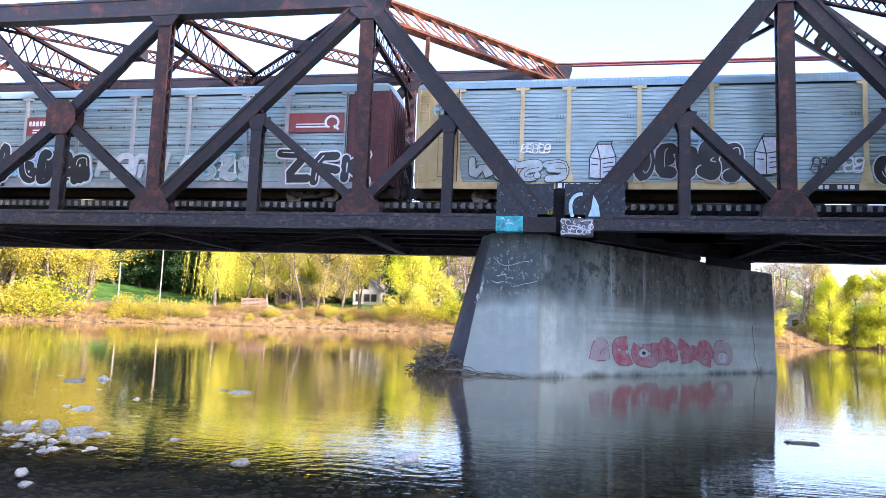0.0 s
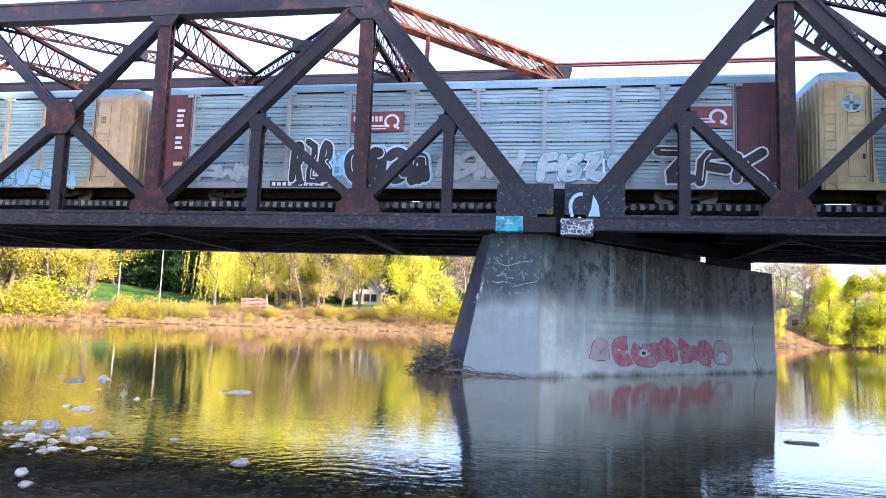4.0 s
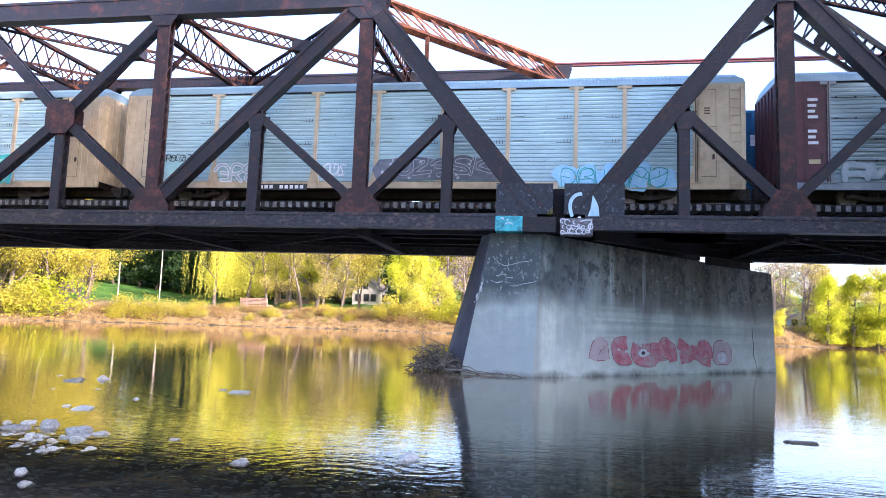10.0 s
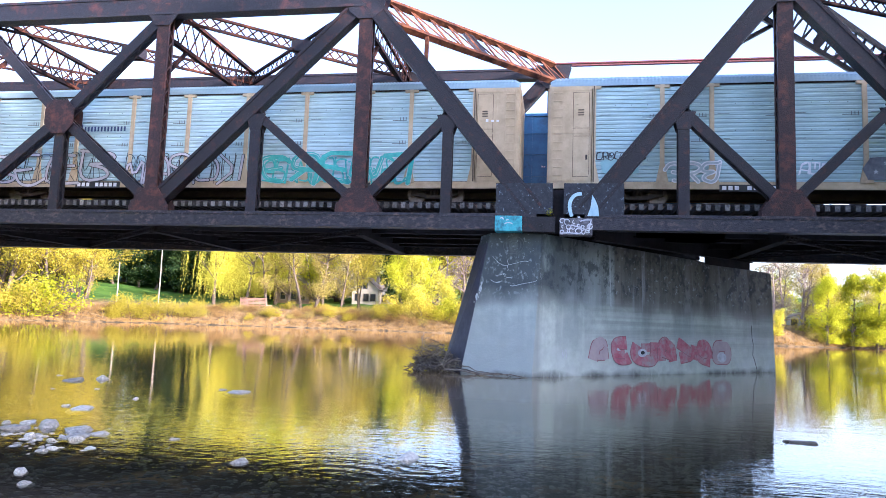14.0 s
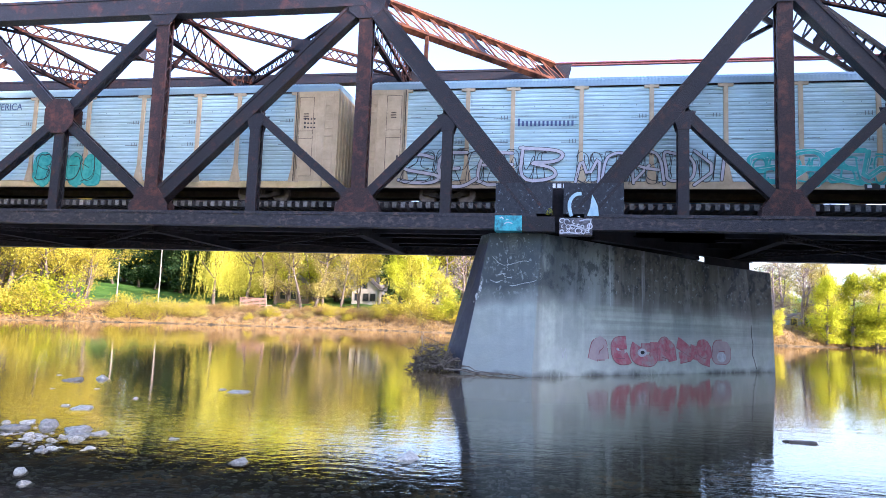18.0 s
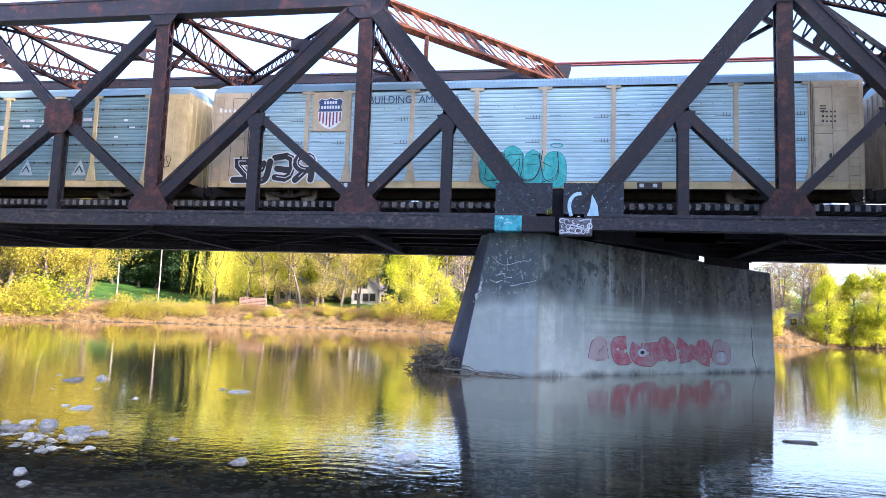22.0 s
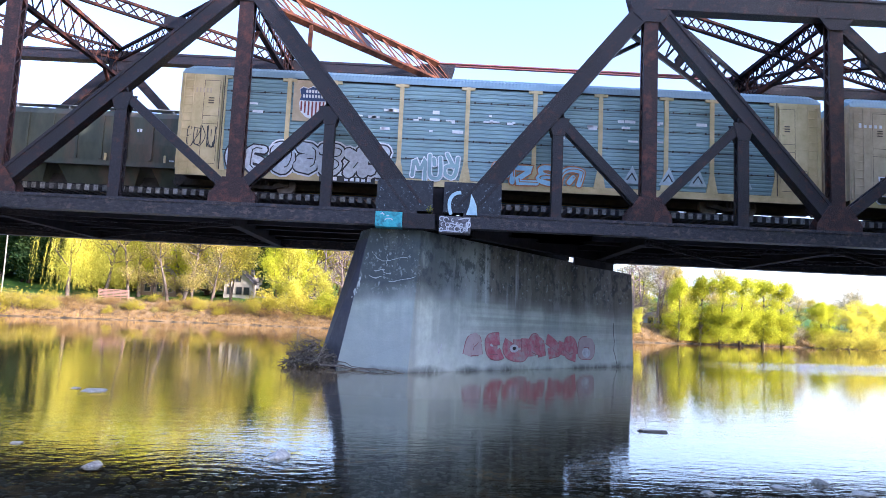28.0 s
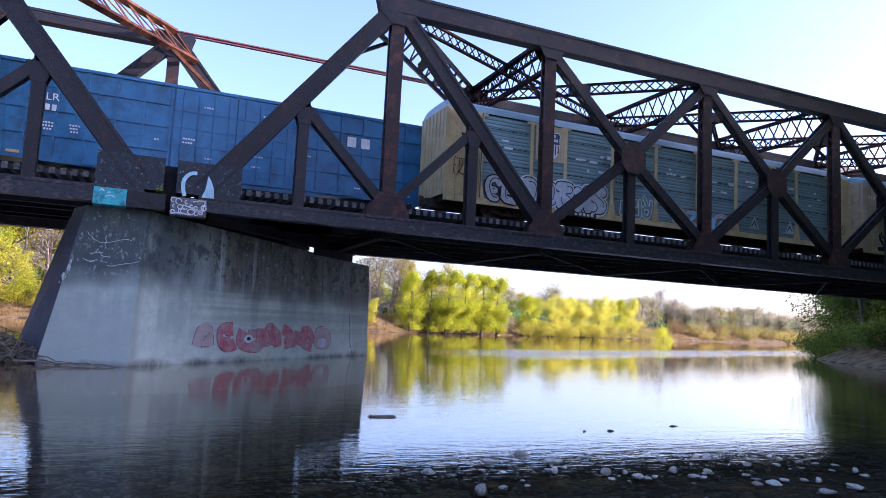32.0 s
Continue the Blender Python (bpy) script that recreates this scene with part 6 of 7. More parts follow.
def face_line(pts, w, off, face):
    """A painted line of width w on a face of the pier, one strip."""
    m = Mesh()
    P = [Vector(face(u, v, off)) for u, v in pts]
    vs = []
    for i, p in enumerate(P):
        d = (P[min(i + 1, len(P) - 1)] - P[max(i - 1, 0)]).normalized()
        s = d.cross(Vector((0.65, -0.72, 0.1))).normalized() * (w / 2)
        lift = Vector((0.0002, -0.0004, 0)) * i
        vs += [p - s + lift, p + s + lift]
    return m.add(vs, [(2 * i, 2 * i + 2, 2 * i + 3, 2 * i + 1) for i in range(len(P) - 1)])


rg = random.Random(9)
for i, (form, u0, u1, fill) in enumerate((("arch", 0.197, 0.257, pale_red), ("hook", 0.280, 0.366, red_m), ("cup", 0.368, 0.480, red_m), ("arch", 0.484, 0.566, red_m), ("fork", 0.570, 0.672, red_m), ("knot", 0.674, 0.748, red_m), ("ring", 0.758, 0.848, pale_red))):
    outer, inner = Mesh(), Mesh()
    u0, u1 = u0 + 0.024 * (1 - u0), u1 + 0.024 * (1 - u1)
    for soft, *pts in STROKES[form]:
        pts = softened([(u0 + 0.010 + (u1 - u0 - 0.020) * (1 - px) + rg.uniform(-.008, .008), 0.122 + 0.130 * pz + rg.uniform(-.016, .016)) for px, pz in pts], 2)
        for m, w, off in ((outer, 0.60, 0.004), (inner, 0.52, 0.011)):
            q = face_line(pts, w, off + 0.003 * (i % 2), pier_face)
            m.add(q.v, q.f)
    ring = part("graffiti_letter", outer, faded_red, pier_ob, "faded maroon outline of a letter")
    part("letter_fill", inner, fill, ring, "faded red lettering")
for cu, cv, ru, rv in ((0.422, 0.175, 0.021, 0.034), (0.803, 0.142, 0.024, 0.048), (0.322, 0.20, 0.010, 0.012)):
    on_pier("graffiti_eye", [[(cu + ru * math.cos(a), cv + rv * math.sin(a)) for a in np.linspace(0, 6.0, 12)]], white_paint, "pale painted eye", 0.034)
on_pier("pupil", [[(0.423 + 0.009 * math.cos(a), 0.176 + 0.015 * math.sin(a)) for a in np.linspace(0, 6.0, 9)]], black_paint, "dark pupil", 0.040)
on_pier("crack", [[(0.990, 0.45), (0.985, 0.33), (0.988, 0.27), (0.978, 0.16), (0.985, 0.12), (0.992, 0.03)]], black_paint, "dark crack", 0.006, False, 0.05)
on_pier("white_scrawl", [[(0.10, 0.2), (0.105, 0.13), (0.115, 0.2), (0.12, 0.12)]], white_paint, "", 0.006, False, 0.025)
chalk = mat("chalky_scratches", (0.34, 0.40, 0.41), (0.52, 0.58, 0.58), 7.0, 0.9, 0, 0.1)
on_pier("form_joint", [[(0.279, 0.995), (0.283, 0.75), (0.288, 0.52)]], chalk, "pale lime streak at a form joint", 0.005, False, 0.09)
for pts in ([(0.128, 0.83), (0.34, 0.771), (0.45, 0.766), (0.667, 0.808), (0.792, 0.795)], [(0.417, 0.815), (0.452, 0.732)], [(0.378, 0.711), (0.447, 0.685), (0.538, 0.679)], [(0.248, 0.696), (0.348, 0.711), (0.425, 0.705)],
            [(0.525, 0.625), (0.625, 0.633), (0.796, 0.642), (0.964, 0.67)], [(0.173, 0.662), (0.297, 0.65), (0.383, 0.657)], [(0.27, 0.643), (0.353, 0.657)]):
    part("scratch", face_line([(u + 0.012 * math.sin(9 * i), v + 0.004 * math.cos(7 * i)) for i, (u, v) in enumerate(softened(pts, 2))], 0.022, 0.004, pier_front), chalk, pier_ob, "pale scratched line on the concrete")
for k in (1.0, 0.72, 0.42):
    part("worn_ring", face_line([(0.485 + 0.19 * k * math.cos(a), 0.915 + 0.062 * k * math.sin(a)) for a in np.linspace(0, 6.283, 20)], 0.035, 0.004, pier_front), stain_dark, pier_ob, "dark worn ring on the concrete")
m = Mesh()
rg = random.Random(3)
for i in range(16):
    k = rg.random()
    u, v, r = 0.055 - 0.075 * k + rg.uniform(-.02, .03), 0.64 - 0.14 * k + rg.uniform(-.012, .012), rg.uniform(0.006, 0.022)
    m.add([pier_front(u + r * math.cos(a) * rg.uniform(0.6, 1.2), v + r * 0.75 * math.sin(a) * rg.uniform(0.6, 1.3), 0.028 + 0.001 * i) for a in np.linspace(0, 5.4, 7)], [tuple(range(7))])
tagged(part("paint_chips", m, chalk, pier_ob, "pale chipped patch on the cutwater edge"), kind="stuff")


# ---- trees ----
def limb_path(rgen, p, d, length, n=5, bend=0.25, lift=0.1):
    pts = [Vector(p)]
    d = Vector(d).normalized()
    for _ in range(n):
        d = (d + Vector((rgen.uniform(-bend, bend), rgen.uniform(-bend, bend), rgen.uniform(-bend, bend) + lift))).normalized()
        pts.append(pts[-1] + d * (length / n))
    return pts


def leaf_quads(centres, size, rs, droop=0.0):
    """Small leaf sprays, each a bent quad, at the given centres."""
    n = len(centres)
    a = rs.normal(size=(n, 3))
    a /= np.linalg.norm(a, axis=1)[:, None]
    b = rs.normal(size=(n, 3))
    if droop:
        b = b * (1 - droop) + np.array([0, 0, -1.0]) * droop * 2
    b -= a * (a * b).sum(1)[:, None]
    b /= np.linalg.norm(b, axis=1)[:, None]
    s = size * rs.uniform(0.6, 1.4, (n, 1))
    c = np.asarray(centres)
    k = 0.45 if not droop else 0.22
    cr = np.cross(a, b)
    v = np.stack([c - b * s, c + cr * s * k, c + b * s, c - cr * s * k], 1).reshape(-1, 3)
    return v, np.arange(4 * n).reshape(-1, 4)


def mesh_np(name, v, f, material):
    me = bpy.data.meshes.new(name)
    me.vertices.add(len(v))
    me.vertices.foreach_set("co", np.ascontiguousarray(v, np.float32).ravel())
    me.loops.add(f.size)
    me.loops.foreach_set("vertex_index", f.ravel().astype(np.int32))
    me.polygons.add(len(f))
    me.polygons.foreach_set("loop_start", (np.arange(len(f)) * f.shape[1]).astype(np.int32))
    me.materials.append(material)
    me.update(calc_edges=True)
    return me


def tree_meshes(seed, h, spread, leaves, size, leaf_m, style="round", trunk_m=None, clump=0.16):
    rgen, rs = random.Random(seed), np.random.RandomState(seed)
    wood = Mesh()
    tips = []
    stems = 1 if style in ("tall", "bare", "willow", "full") else rgen.choice((1, 2, 2, 3))
    for _ in range(stems):
        d = (rgen.uniform(-.25, .25) * stems, rgen.uniform(-.2, .2) * stems, 1)
        tp = limb_path(rgen, (rgen.uniform(-.3, .3) * (stems - 1), rgen.uniform(-.3, .3) * (stems - 1), -0.3), d, h * (0.85 if style != "willow" else 0.6), 8, 0.10, 0.12)
        r0 = h * 0.022 / stems ** 0.4
        wood.tube(tp, [r0 * (1 - 0.85 * i / 8) for i in range(9)], 7)
        for i in range(rgen.randint(9, 13) if style != "full" else 26):
            t = rgen.uniform(0.45, 1.0) if style == "willow" else rgen.uniform(0.10 if style != "full" else 0.03, 1.0)
            j = min(7, int(t * 8))
            a = rgen.uniform(0, 6.283)
            ln = spread * (1.10 - 0.6 * t if t > 0.3 else 0.75) * rgen.uniform(0.7, 1.15)
            lp = limb_path(rgen, tp[j].lerp(tp[j + 1], t * 8 - j if j < 8 else 0), (math.cos(a), math.sin(a), rgen.uniform(0.2, 0.9)), ln, 5, 0.3, 0.10)
            wood.tube(lp, [r0 * 0.42 * (1 - 0.85 * q / 5) for q in range(6)], 5)
            tips += [lp[2], lp[3], lp[4], lp[5], lp[5]]
            for _ in range(4 if style == "bare" else 2):
                sp = limb_path(rgen, lp[rgen.randint(2, 4)], (rgen.uniform(-1, 1), rgen.uniform(-1, 1), rgen.uniform(-0.1, 1)), ln * 0.55, 4, 0.35, 0.08)
                wood.tube(sp, [r0 * 0.16 * (1 - 0.8 * q / 4) for q in range(5)], 4)
                tips += [sp[2], sp[4]]
                if style == "bare":
                    for _ in range(5):
                        tw = limb_path(rgen, sp[rgen.randint(1, 4)], (rgen.uniform(-1, 1), rgen.uniform(-1, 1), rgen.uniform(0, 1.2)), ln * 0.35, 3, 0.3, 0.05)
                        wood.tube(tw, [r0 * 0.07] * 4, 3)
        tips += [tp[6], tp[7], tp[8]]
    tips = np.array([tuple(t) for t in tips])
    if style == "willow":
        cs = []
        for t in tips:
            hub = t + rs.normal(0, spread * 0.10, 3)
            for _ in range(6):
                p = hub + rs.normal(0, spread * 0.035, 3)
                ln = rs.uniform(0.3, 0.9) * p[2]
                m = int(ln / 0.17)
                q = np.linspace(0, 1, m)[:, None]
                sway = rs.normal(0, 0.25, 2)
                cs.append(np.column_stack([p[0] + sway[0] * q[:, 0], p[1] + sway[1] * q[:, 0], p[2] - q[:, 0] * ln]) + rs.normal(0, 0.06, (m, 3)))
        cs = np.concatenate(cs)
        if len(cs) > leaves:
            cs = cs[rs.choice(len(cs), leaves, False)]
        v, f = leaf_quads(cs, size, rs, 0.8)
    else:
        pick = tips[rs.randint(0, len(tips), leaves)]
        cs = pick + rs.normal(0, 1, (leaves, 3)) * np.array([1, 1, 0.75]) * spread * clump
        cs = cs[cs[:, 2] > 0.4]
        v, f = leaf_quads(cs, size, rs)
    return wood.data("trunk", trunk_m or bark, True), mesh_np("crown", v, f, leaf_m)


KINDS = {}


def kind(name, seeds, *args, **kw):
    KINDS[name] = [tree_meshes(s, *args, **kw) for s in seeds]


kind("yellow", (1, 2, 3), 11.0, 4.6, 9500, 0.095, leaf_yellow, clump=0.10)
kind("green", (4, 5, 6), 11.0, 4.2, 9000, 0.11, leaf_green, clump=0.12)
kind("full", (16, 17, 18), 11.0, 2.7, 17000, 0.105, leaf_green, style="full", clump=0.15)
kind("full_yellow", (19, 20), 11.0, 3.4, 15000, 0.105, leaf_willow, style="full", clump=0.13)
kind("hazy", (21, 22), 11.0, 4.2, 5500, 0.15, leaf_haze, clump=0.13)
kind("olive", (7, 8, 9), 12.0, 4.2, 4600, 0.10, leaf_olive, style="tall", clump=0.10)
kind("bare", (10, 11), 12.0, 4.5, 260, 0.12, leaf_olive, style="bare", trunk_m=twig)
kind("willow", (12, 13), 13.0, 6.0, 15000, 0.12, leaf_willow, style="willow")
kind("evergreen", (14, 15), 12.0, 3.0, 6500, 0.24, leaf_dark, style="full")
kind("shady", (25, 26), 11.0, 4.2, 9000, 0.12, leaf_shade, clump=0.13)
kind("wood", (23, 24), 11.0, 3.0, 7000, 0.22, leaf_green, style="full")
LABELS = {"yellow": "spreading tree with yellow spring leaves on the riverbank", "green": "leafy tree with bright yellow-green leaves by the river",
          "olive": "tall thin-crowned tree with olive buds on the bank", "bare": "bare grey-twigged tree on the riverbank",
          "willow": "weeping willow with hanging yellow-green strands", "evergreen": "dark dense tree behind the lawn", "full": "rounded tree in bright yellow-green leaf down to the bank", "full_yellow": "low spreading tree in fresh yellow leaf at the bank", "hazy": "olive tree in early leaf far along the bank, paled to stand for haze", "wood": "unseen tall leafy tree added on the near bank to shade the bridge", "shady": "tree leaning over the near bank, green leaves darkened to stand for shade"}


def tree(name, x, y, h, rgen, wide=1.0, z=None):
    wood, crown = rgen.choice(KINDS[name])
    base = {"yellow": 11.0, "green": 11.0, "olive": 12.0, "bare": 12.0, "willow": 13.0, "evergreen": 12.0, "full": 11.0, "full_yellow": 11.0, "hazy": 11.0, "wood": 11.0, "shady": 11.0}[name]
    s = h / base
    t = thing("willow_tree" if name == "willow" else "tree", LABELS[name], "tree", "riverbank trees",
              at=pose(x, y, ground_z(x, y) - 0.1 if z is None else z, 0, 0, rgen.uniform(0, 360)) @ Matrix.Diagonal((s * wide, s * wide, s, 1)))
    part("trunk", wood, bark, t)
    part("crown", crown, leaf_yellow, t)
    return t


rt = random.Random(21)
# far bank, upstream: the yellow thicket
for x, y, h, k, w in ((-66.5, 79.5, 15, "yellow", 1.1), (-70, 76, 15, "yellow", 1.1), (-74, 71, 15, "yellow", 1.1), (-78, 64, 15, "yellow", 1.2), (-63.6, 82.0, 10.5, "yellow", 1.0), (-70, 84, 17, "yellow", 1.2), (-75, 79, 18, "yellow", 1.2), (-66.5, 85, 13, "yellow", 0.9),
                      (-80, 86, 19, "olive", 1.2), (-74, 91, 18, "yellow", 1.1), (-86, 92, 20, "yellow", 1.3), (-92, 84, 20, "olive", 1.3), (-69.5, 90.5, 15, "olive", 1.0),
                      # willows and the trees of the gardens
                      (-53.6, 99.5, 16.0, "willow", 0.95), (-49.0, 101, 16.5, "willow", 0.9), (-46.5, 107, 17, "green", 1.0), (-44.6, 99.5, 14, "olive", 0.8), (-41.5, 101, 15, "olive", 0.9), (-38.6, 98.8, 13, "olive", 0.9), (-36.3, 98.6, 14.5, "olive", 1.0), (-35.4, 99.4, 13, "olive", 0.9),
                      (-33.0, 101, 11, "olive", 0.9), (-31.0, 104, 13, "yellow", 0.8), (-40, 110, 15, "green", 1.0), (-36, 112, 15, "hazy", 1.0), (-26.4, 112, 14.5, "evergreen", 0.8), (-23.4, 101.5, 11.5, "green", 0.75), (-21.2, 100.6, 11.5, "full_yellow", 0.95), (-19.6, 102.0, 9.5, "green", 0.7), (-15.9, 100.3, 6.5, "full_yellow", 0.9),
                      (-17.5, 107, 13, "bare", 1), (-14, 106, 12, "bare", 1), (-11.5, 108, 12, "bare", 1), (-9, 105, 10, "olive", 1), (21, 106, 8, "olive", 1)):
    tree(k, x, y, h, rt, w)
# taller trees behind the first row, with a gap over the lawn
for x, y, h, k in ((-100, 96, 24, "yellow"), (-92, 100, 24, "yellow"), (-97, 108, 24, "full_yellow"), (-84, 98, 22, "full_yellow"), (-77, 97, 22, "yellow"), (-90, 92, 23, "full_yellow"), (-63, 120, 20, "yellow"), (-59, 116, 22, "full_yellow"), (-55, 115, 21.5, "full_yellow"), (-51, 116, 22, "full_yellow"), (-47, 117, 22, "full_yellow"), (-43, 116, 21.5, "full_yellow"), (-39, 117, 21, "full_yellow"), (-35, 118, 19, "full_yellow"), (-31, 121, 18.5, "yellow"), (-26, 122, 17.5, "yellow"), (-21, 119, 17.5, "full_yellow"), (-17, 120, 17, "yellow"), (-13, 122, 17, "olive"), (-10, 121, 16, "hazy"),
                   (-90, 124, 24, "full_yellow"), (-82, 129, 25, "full_yellow"), (-76, 128, 24, "full_yellow"), (-96, 118, 24, "olive"), (-71, 127, 23, "full_yellow")):
    tree(k, x, y, h, rt, 1.2)
for i, x in enumerate(range(-66, -14, 5)):
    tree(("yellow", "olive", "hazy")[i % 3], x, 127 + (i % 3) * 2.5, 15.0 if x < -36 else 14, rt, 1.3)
# the hill behind the lawn
for x, y, h, k in ((-84, 117, 10, "evergreen"), (-80, 119, 9, "evergreen"), (-76, 118, 11, "evergreen"), (-72.5, 119, 9, "evergreen"), (-70, 117, 12, "evergreen"), (-88, 115, 10, "evergreen"), (-67.5, 122, 14, "evergreen"), (-88, 128, 18, "evergreen"), (-82, 131, 20, "evergreen"), (-76, 128, 20, "evergreen"), (-94, 124, 18, "evergreen"), (-70, 132, 20, "evergreen"), (-79, 124, 14, "evergreen"), (-85, 122, 13, "evergreen"), (-98, 120, 15, "olive"), (-62, 134, 14, "evergreen"), (-56, 132, 12, "olive"),
                   (-50, 136, 12, "olive"), (-44, 134, 16, "evergreen"), (-88, 140, 17, "bare"), (-78, 142, 17, "bare"), (-104, 112, 15, "green"), (-38, 140, 12, "olive"), (-20, 135, 12, "olive"), (-10, 130, 16, "olive"), (0, 128, 14, "bare"), (10, 126, 14, "green")):
    tree(k, x, y, h, rt, 1.25)
# far bank, downstream
for x, y, h, k, w in ((31.3, 103.5, 11, "bare", 1), (33.5, 105.5, 11.5, "bare", 1), (35.6, 104.5, 10.5, "bare", 1), (36.8, 108, 11, "olive", 1.1), (38.8, 110, 11, "olive", 1), (34, 112, 11, "hazy", 1.1), (30.4, 98.9, 4.2, "full_yellow", 1.0),
                      (37.2, 100.0, 10.5, "full", 1.0), (40.2, 99.5, 11.1, "full", 1.0), (43.0, 99.0, 11.5, "full", 1.1), (46.2, 99.5, 11.3, "full", 1.05), (49.4, 99.0, 11.3, "full", 1.1), (52.6, 99.5, 10.7, "full", 1.0), (55.6, 104, 9.0, "hazy", 0.9), (41, 107, 11, "olive", 1), (48, 107, 11, "olive", 1),
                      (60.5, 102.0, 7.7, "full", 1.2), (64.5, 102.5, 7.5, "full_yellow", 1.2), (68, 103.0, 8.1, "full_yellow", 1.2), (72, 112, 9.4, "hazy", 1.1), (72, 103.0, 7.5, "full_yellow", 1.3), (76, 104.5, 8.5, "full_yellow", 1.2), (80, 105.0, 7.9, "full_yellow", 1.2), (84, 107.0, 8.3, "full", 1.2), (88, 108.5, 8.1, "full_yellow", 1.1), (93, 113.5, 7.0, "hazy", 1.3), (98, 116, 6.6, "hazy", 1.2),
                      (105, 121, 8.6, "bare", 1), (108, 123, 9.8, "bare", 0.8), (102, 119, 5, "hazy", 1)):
    f = 1 + max(0.0, x - 37) * 0.0042
    tree(k, x * f, y * f, h * f, rt, w)
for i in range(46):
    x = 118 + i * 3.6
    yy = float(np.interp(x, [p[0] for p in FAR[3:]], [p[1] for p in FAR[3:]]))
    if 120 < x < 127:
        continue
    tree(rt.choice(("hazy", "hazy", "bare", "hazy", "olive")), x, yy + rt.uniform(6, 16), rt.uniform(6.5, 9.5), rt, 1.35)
for i in range(34):
    x = 34 + i * 2.2 + rt.uniform(-1, 1)
    yy = float(np.interp(x, [p[0] for p in FAR[3:]], [p[1] for p in FAR[3:]]))
    tree(rt.choice(("olive", "yellow", "green", "olive")), x, yy + rt.uniform(15, 21), rt.uniform(5.2, 7.0) if x > 57 else rt.uniform(6.5, 8.5), rt, 1.35)
# near bank, downstream of the bridge; unseen trees added round behind the camera
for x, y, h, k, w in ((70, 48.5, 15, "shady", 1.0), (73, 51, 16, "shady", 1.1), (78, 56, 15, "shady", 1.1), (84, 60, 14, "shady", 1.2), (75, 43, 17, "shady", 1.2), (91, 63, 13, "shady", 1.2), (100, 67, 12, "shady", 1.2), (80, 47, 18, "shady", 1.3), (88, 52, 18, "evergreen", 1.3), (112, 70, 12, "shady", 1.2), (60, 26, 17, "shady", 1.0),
                      (20, -18, 13, "olive", 1.3), (4, -22, 13, "green", 1.3), (-14, -20, 13, "olive", 1.3), (72, 25, 22, "green", 1.2),
                      (-27, 4, 13, "green", 1.3), (-33, 7, 14, "green", 1.3), (-40, 5, 15, "green", 1.3), (-31, -2, 14, "olive", 1.3), (-38, 11, 14, "green", 1.3), (-46, 8, 15, "yellow", 1.3), (-24, -8, 13, "green", 1.3), (-52, 3, 16, "green", 1.3), (-44, 14, 14, "green", 1.2)):
    tree(k, x, y, h, rt, w)


# unseen belt of tall trees, added on the near bank to shade the bridge
su, sv = Vector((0.905, -0.426)), Vector((0.426, 0.905))
for i in range(11):
    for row in range(2):
        c = 2 + i * 4.9 + row * 2.4
        a = float(np.interp(c, [2, 12, 20, 30, 40, 50], [21, 27, 38, 47, 54, 60])) + row * 8
        p = su * a + sv * c
        tree("wood", p.x, p.y, rt.uniform(33, 37) * (0.5 if c < 9 else 1.0 if c < 24 else 0.90), rt, 1.15)


def bush_mesh(seed, leaf_m, n, size):
    rs = np.random.RandomState(seed)
    k = 16
    c = np.column_stack([rs.normal(0, 0.75, k), rs.normal(0, 0.6, k), np.abs(rs.normal(0.85, 0.45, k))])
    p = c[rs.randint(0, k, n)] + rs.normal(0, 0.32, (n, 3))
    p = p[p[:, 2] > -0.2]
    v, f = leaf_quads(p, size, rs)
    wood = Mesh()
    rgen = random.Random(seed)
    for q in c:
        wood.tube(limb_path(rgen, (q[0] * 0.2, q[1] * 0.2, -0.3), (q[0], q[1], q[2] + 0.4), Vector(q).length + 0.3, 4, 0.2, 0.05), [0.03, 0.025, 0.02, 0.012, 0.006], 4)
    return wood.data("woody_base", bark), mesh_np("foliage", v, f, leaf_m)


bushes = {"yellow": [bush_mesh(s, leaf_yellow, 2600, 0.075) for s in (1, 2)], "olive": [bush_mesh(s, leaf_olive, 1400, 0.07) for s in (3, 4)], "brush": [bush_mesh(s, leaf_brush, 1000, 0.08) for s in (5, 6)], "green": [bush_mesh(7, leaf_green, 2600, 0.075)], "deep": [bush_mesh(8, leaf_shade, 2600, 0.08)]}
BL = {"yellow": "low bush with yellow spring leaves on the bank", "olive": "scrubby olive bush on the earth bank", "brush": "dry russet brush on the earth bank", "green": "leafy green bush on the bank", "deep": "bush on the near bank, its shade put into darkened green leaves"}


def bush(k, x, y, s, rgen):
    b = thing("bush", BL[k], "bush", "riverbank bushes", at=pose(x, y, ground_z(x, y) - 0.1, 0, 0, rgen.uniform(0, 360)) @ Matrix.Diagonal((s * 1.2, s * 1.2, s, 1)))
    w, f = rgen.choice(bushes[k])
    part("woody_base", w, bark, b)
    part("foliage", f, leaf_yellow, b)


rb = random.Random(5)
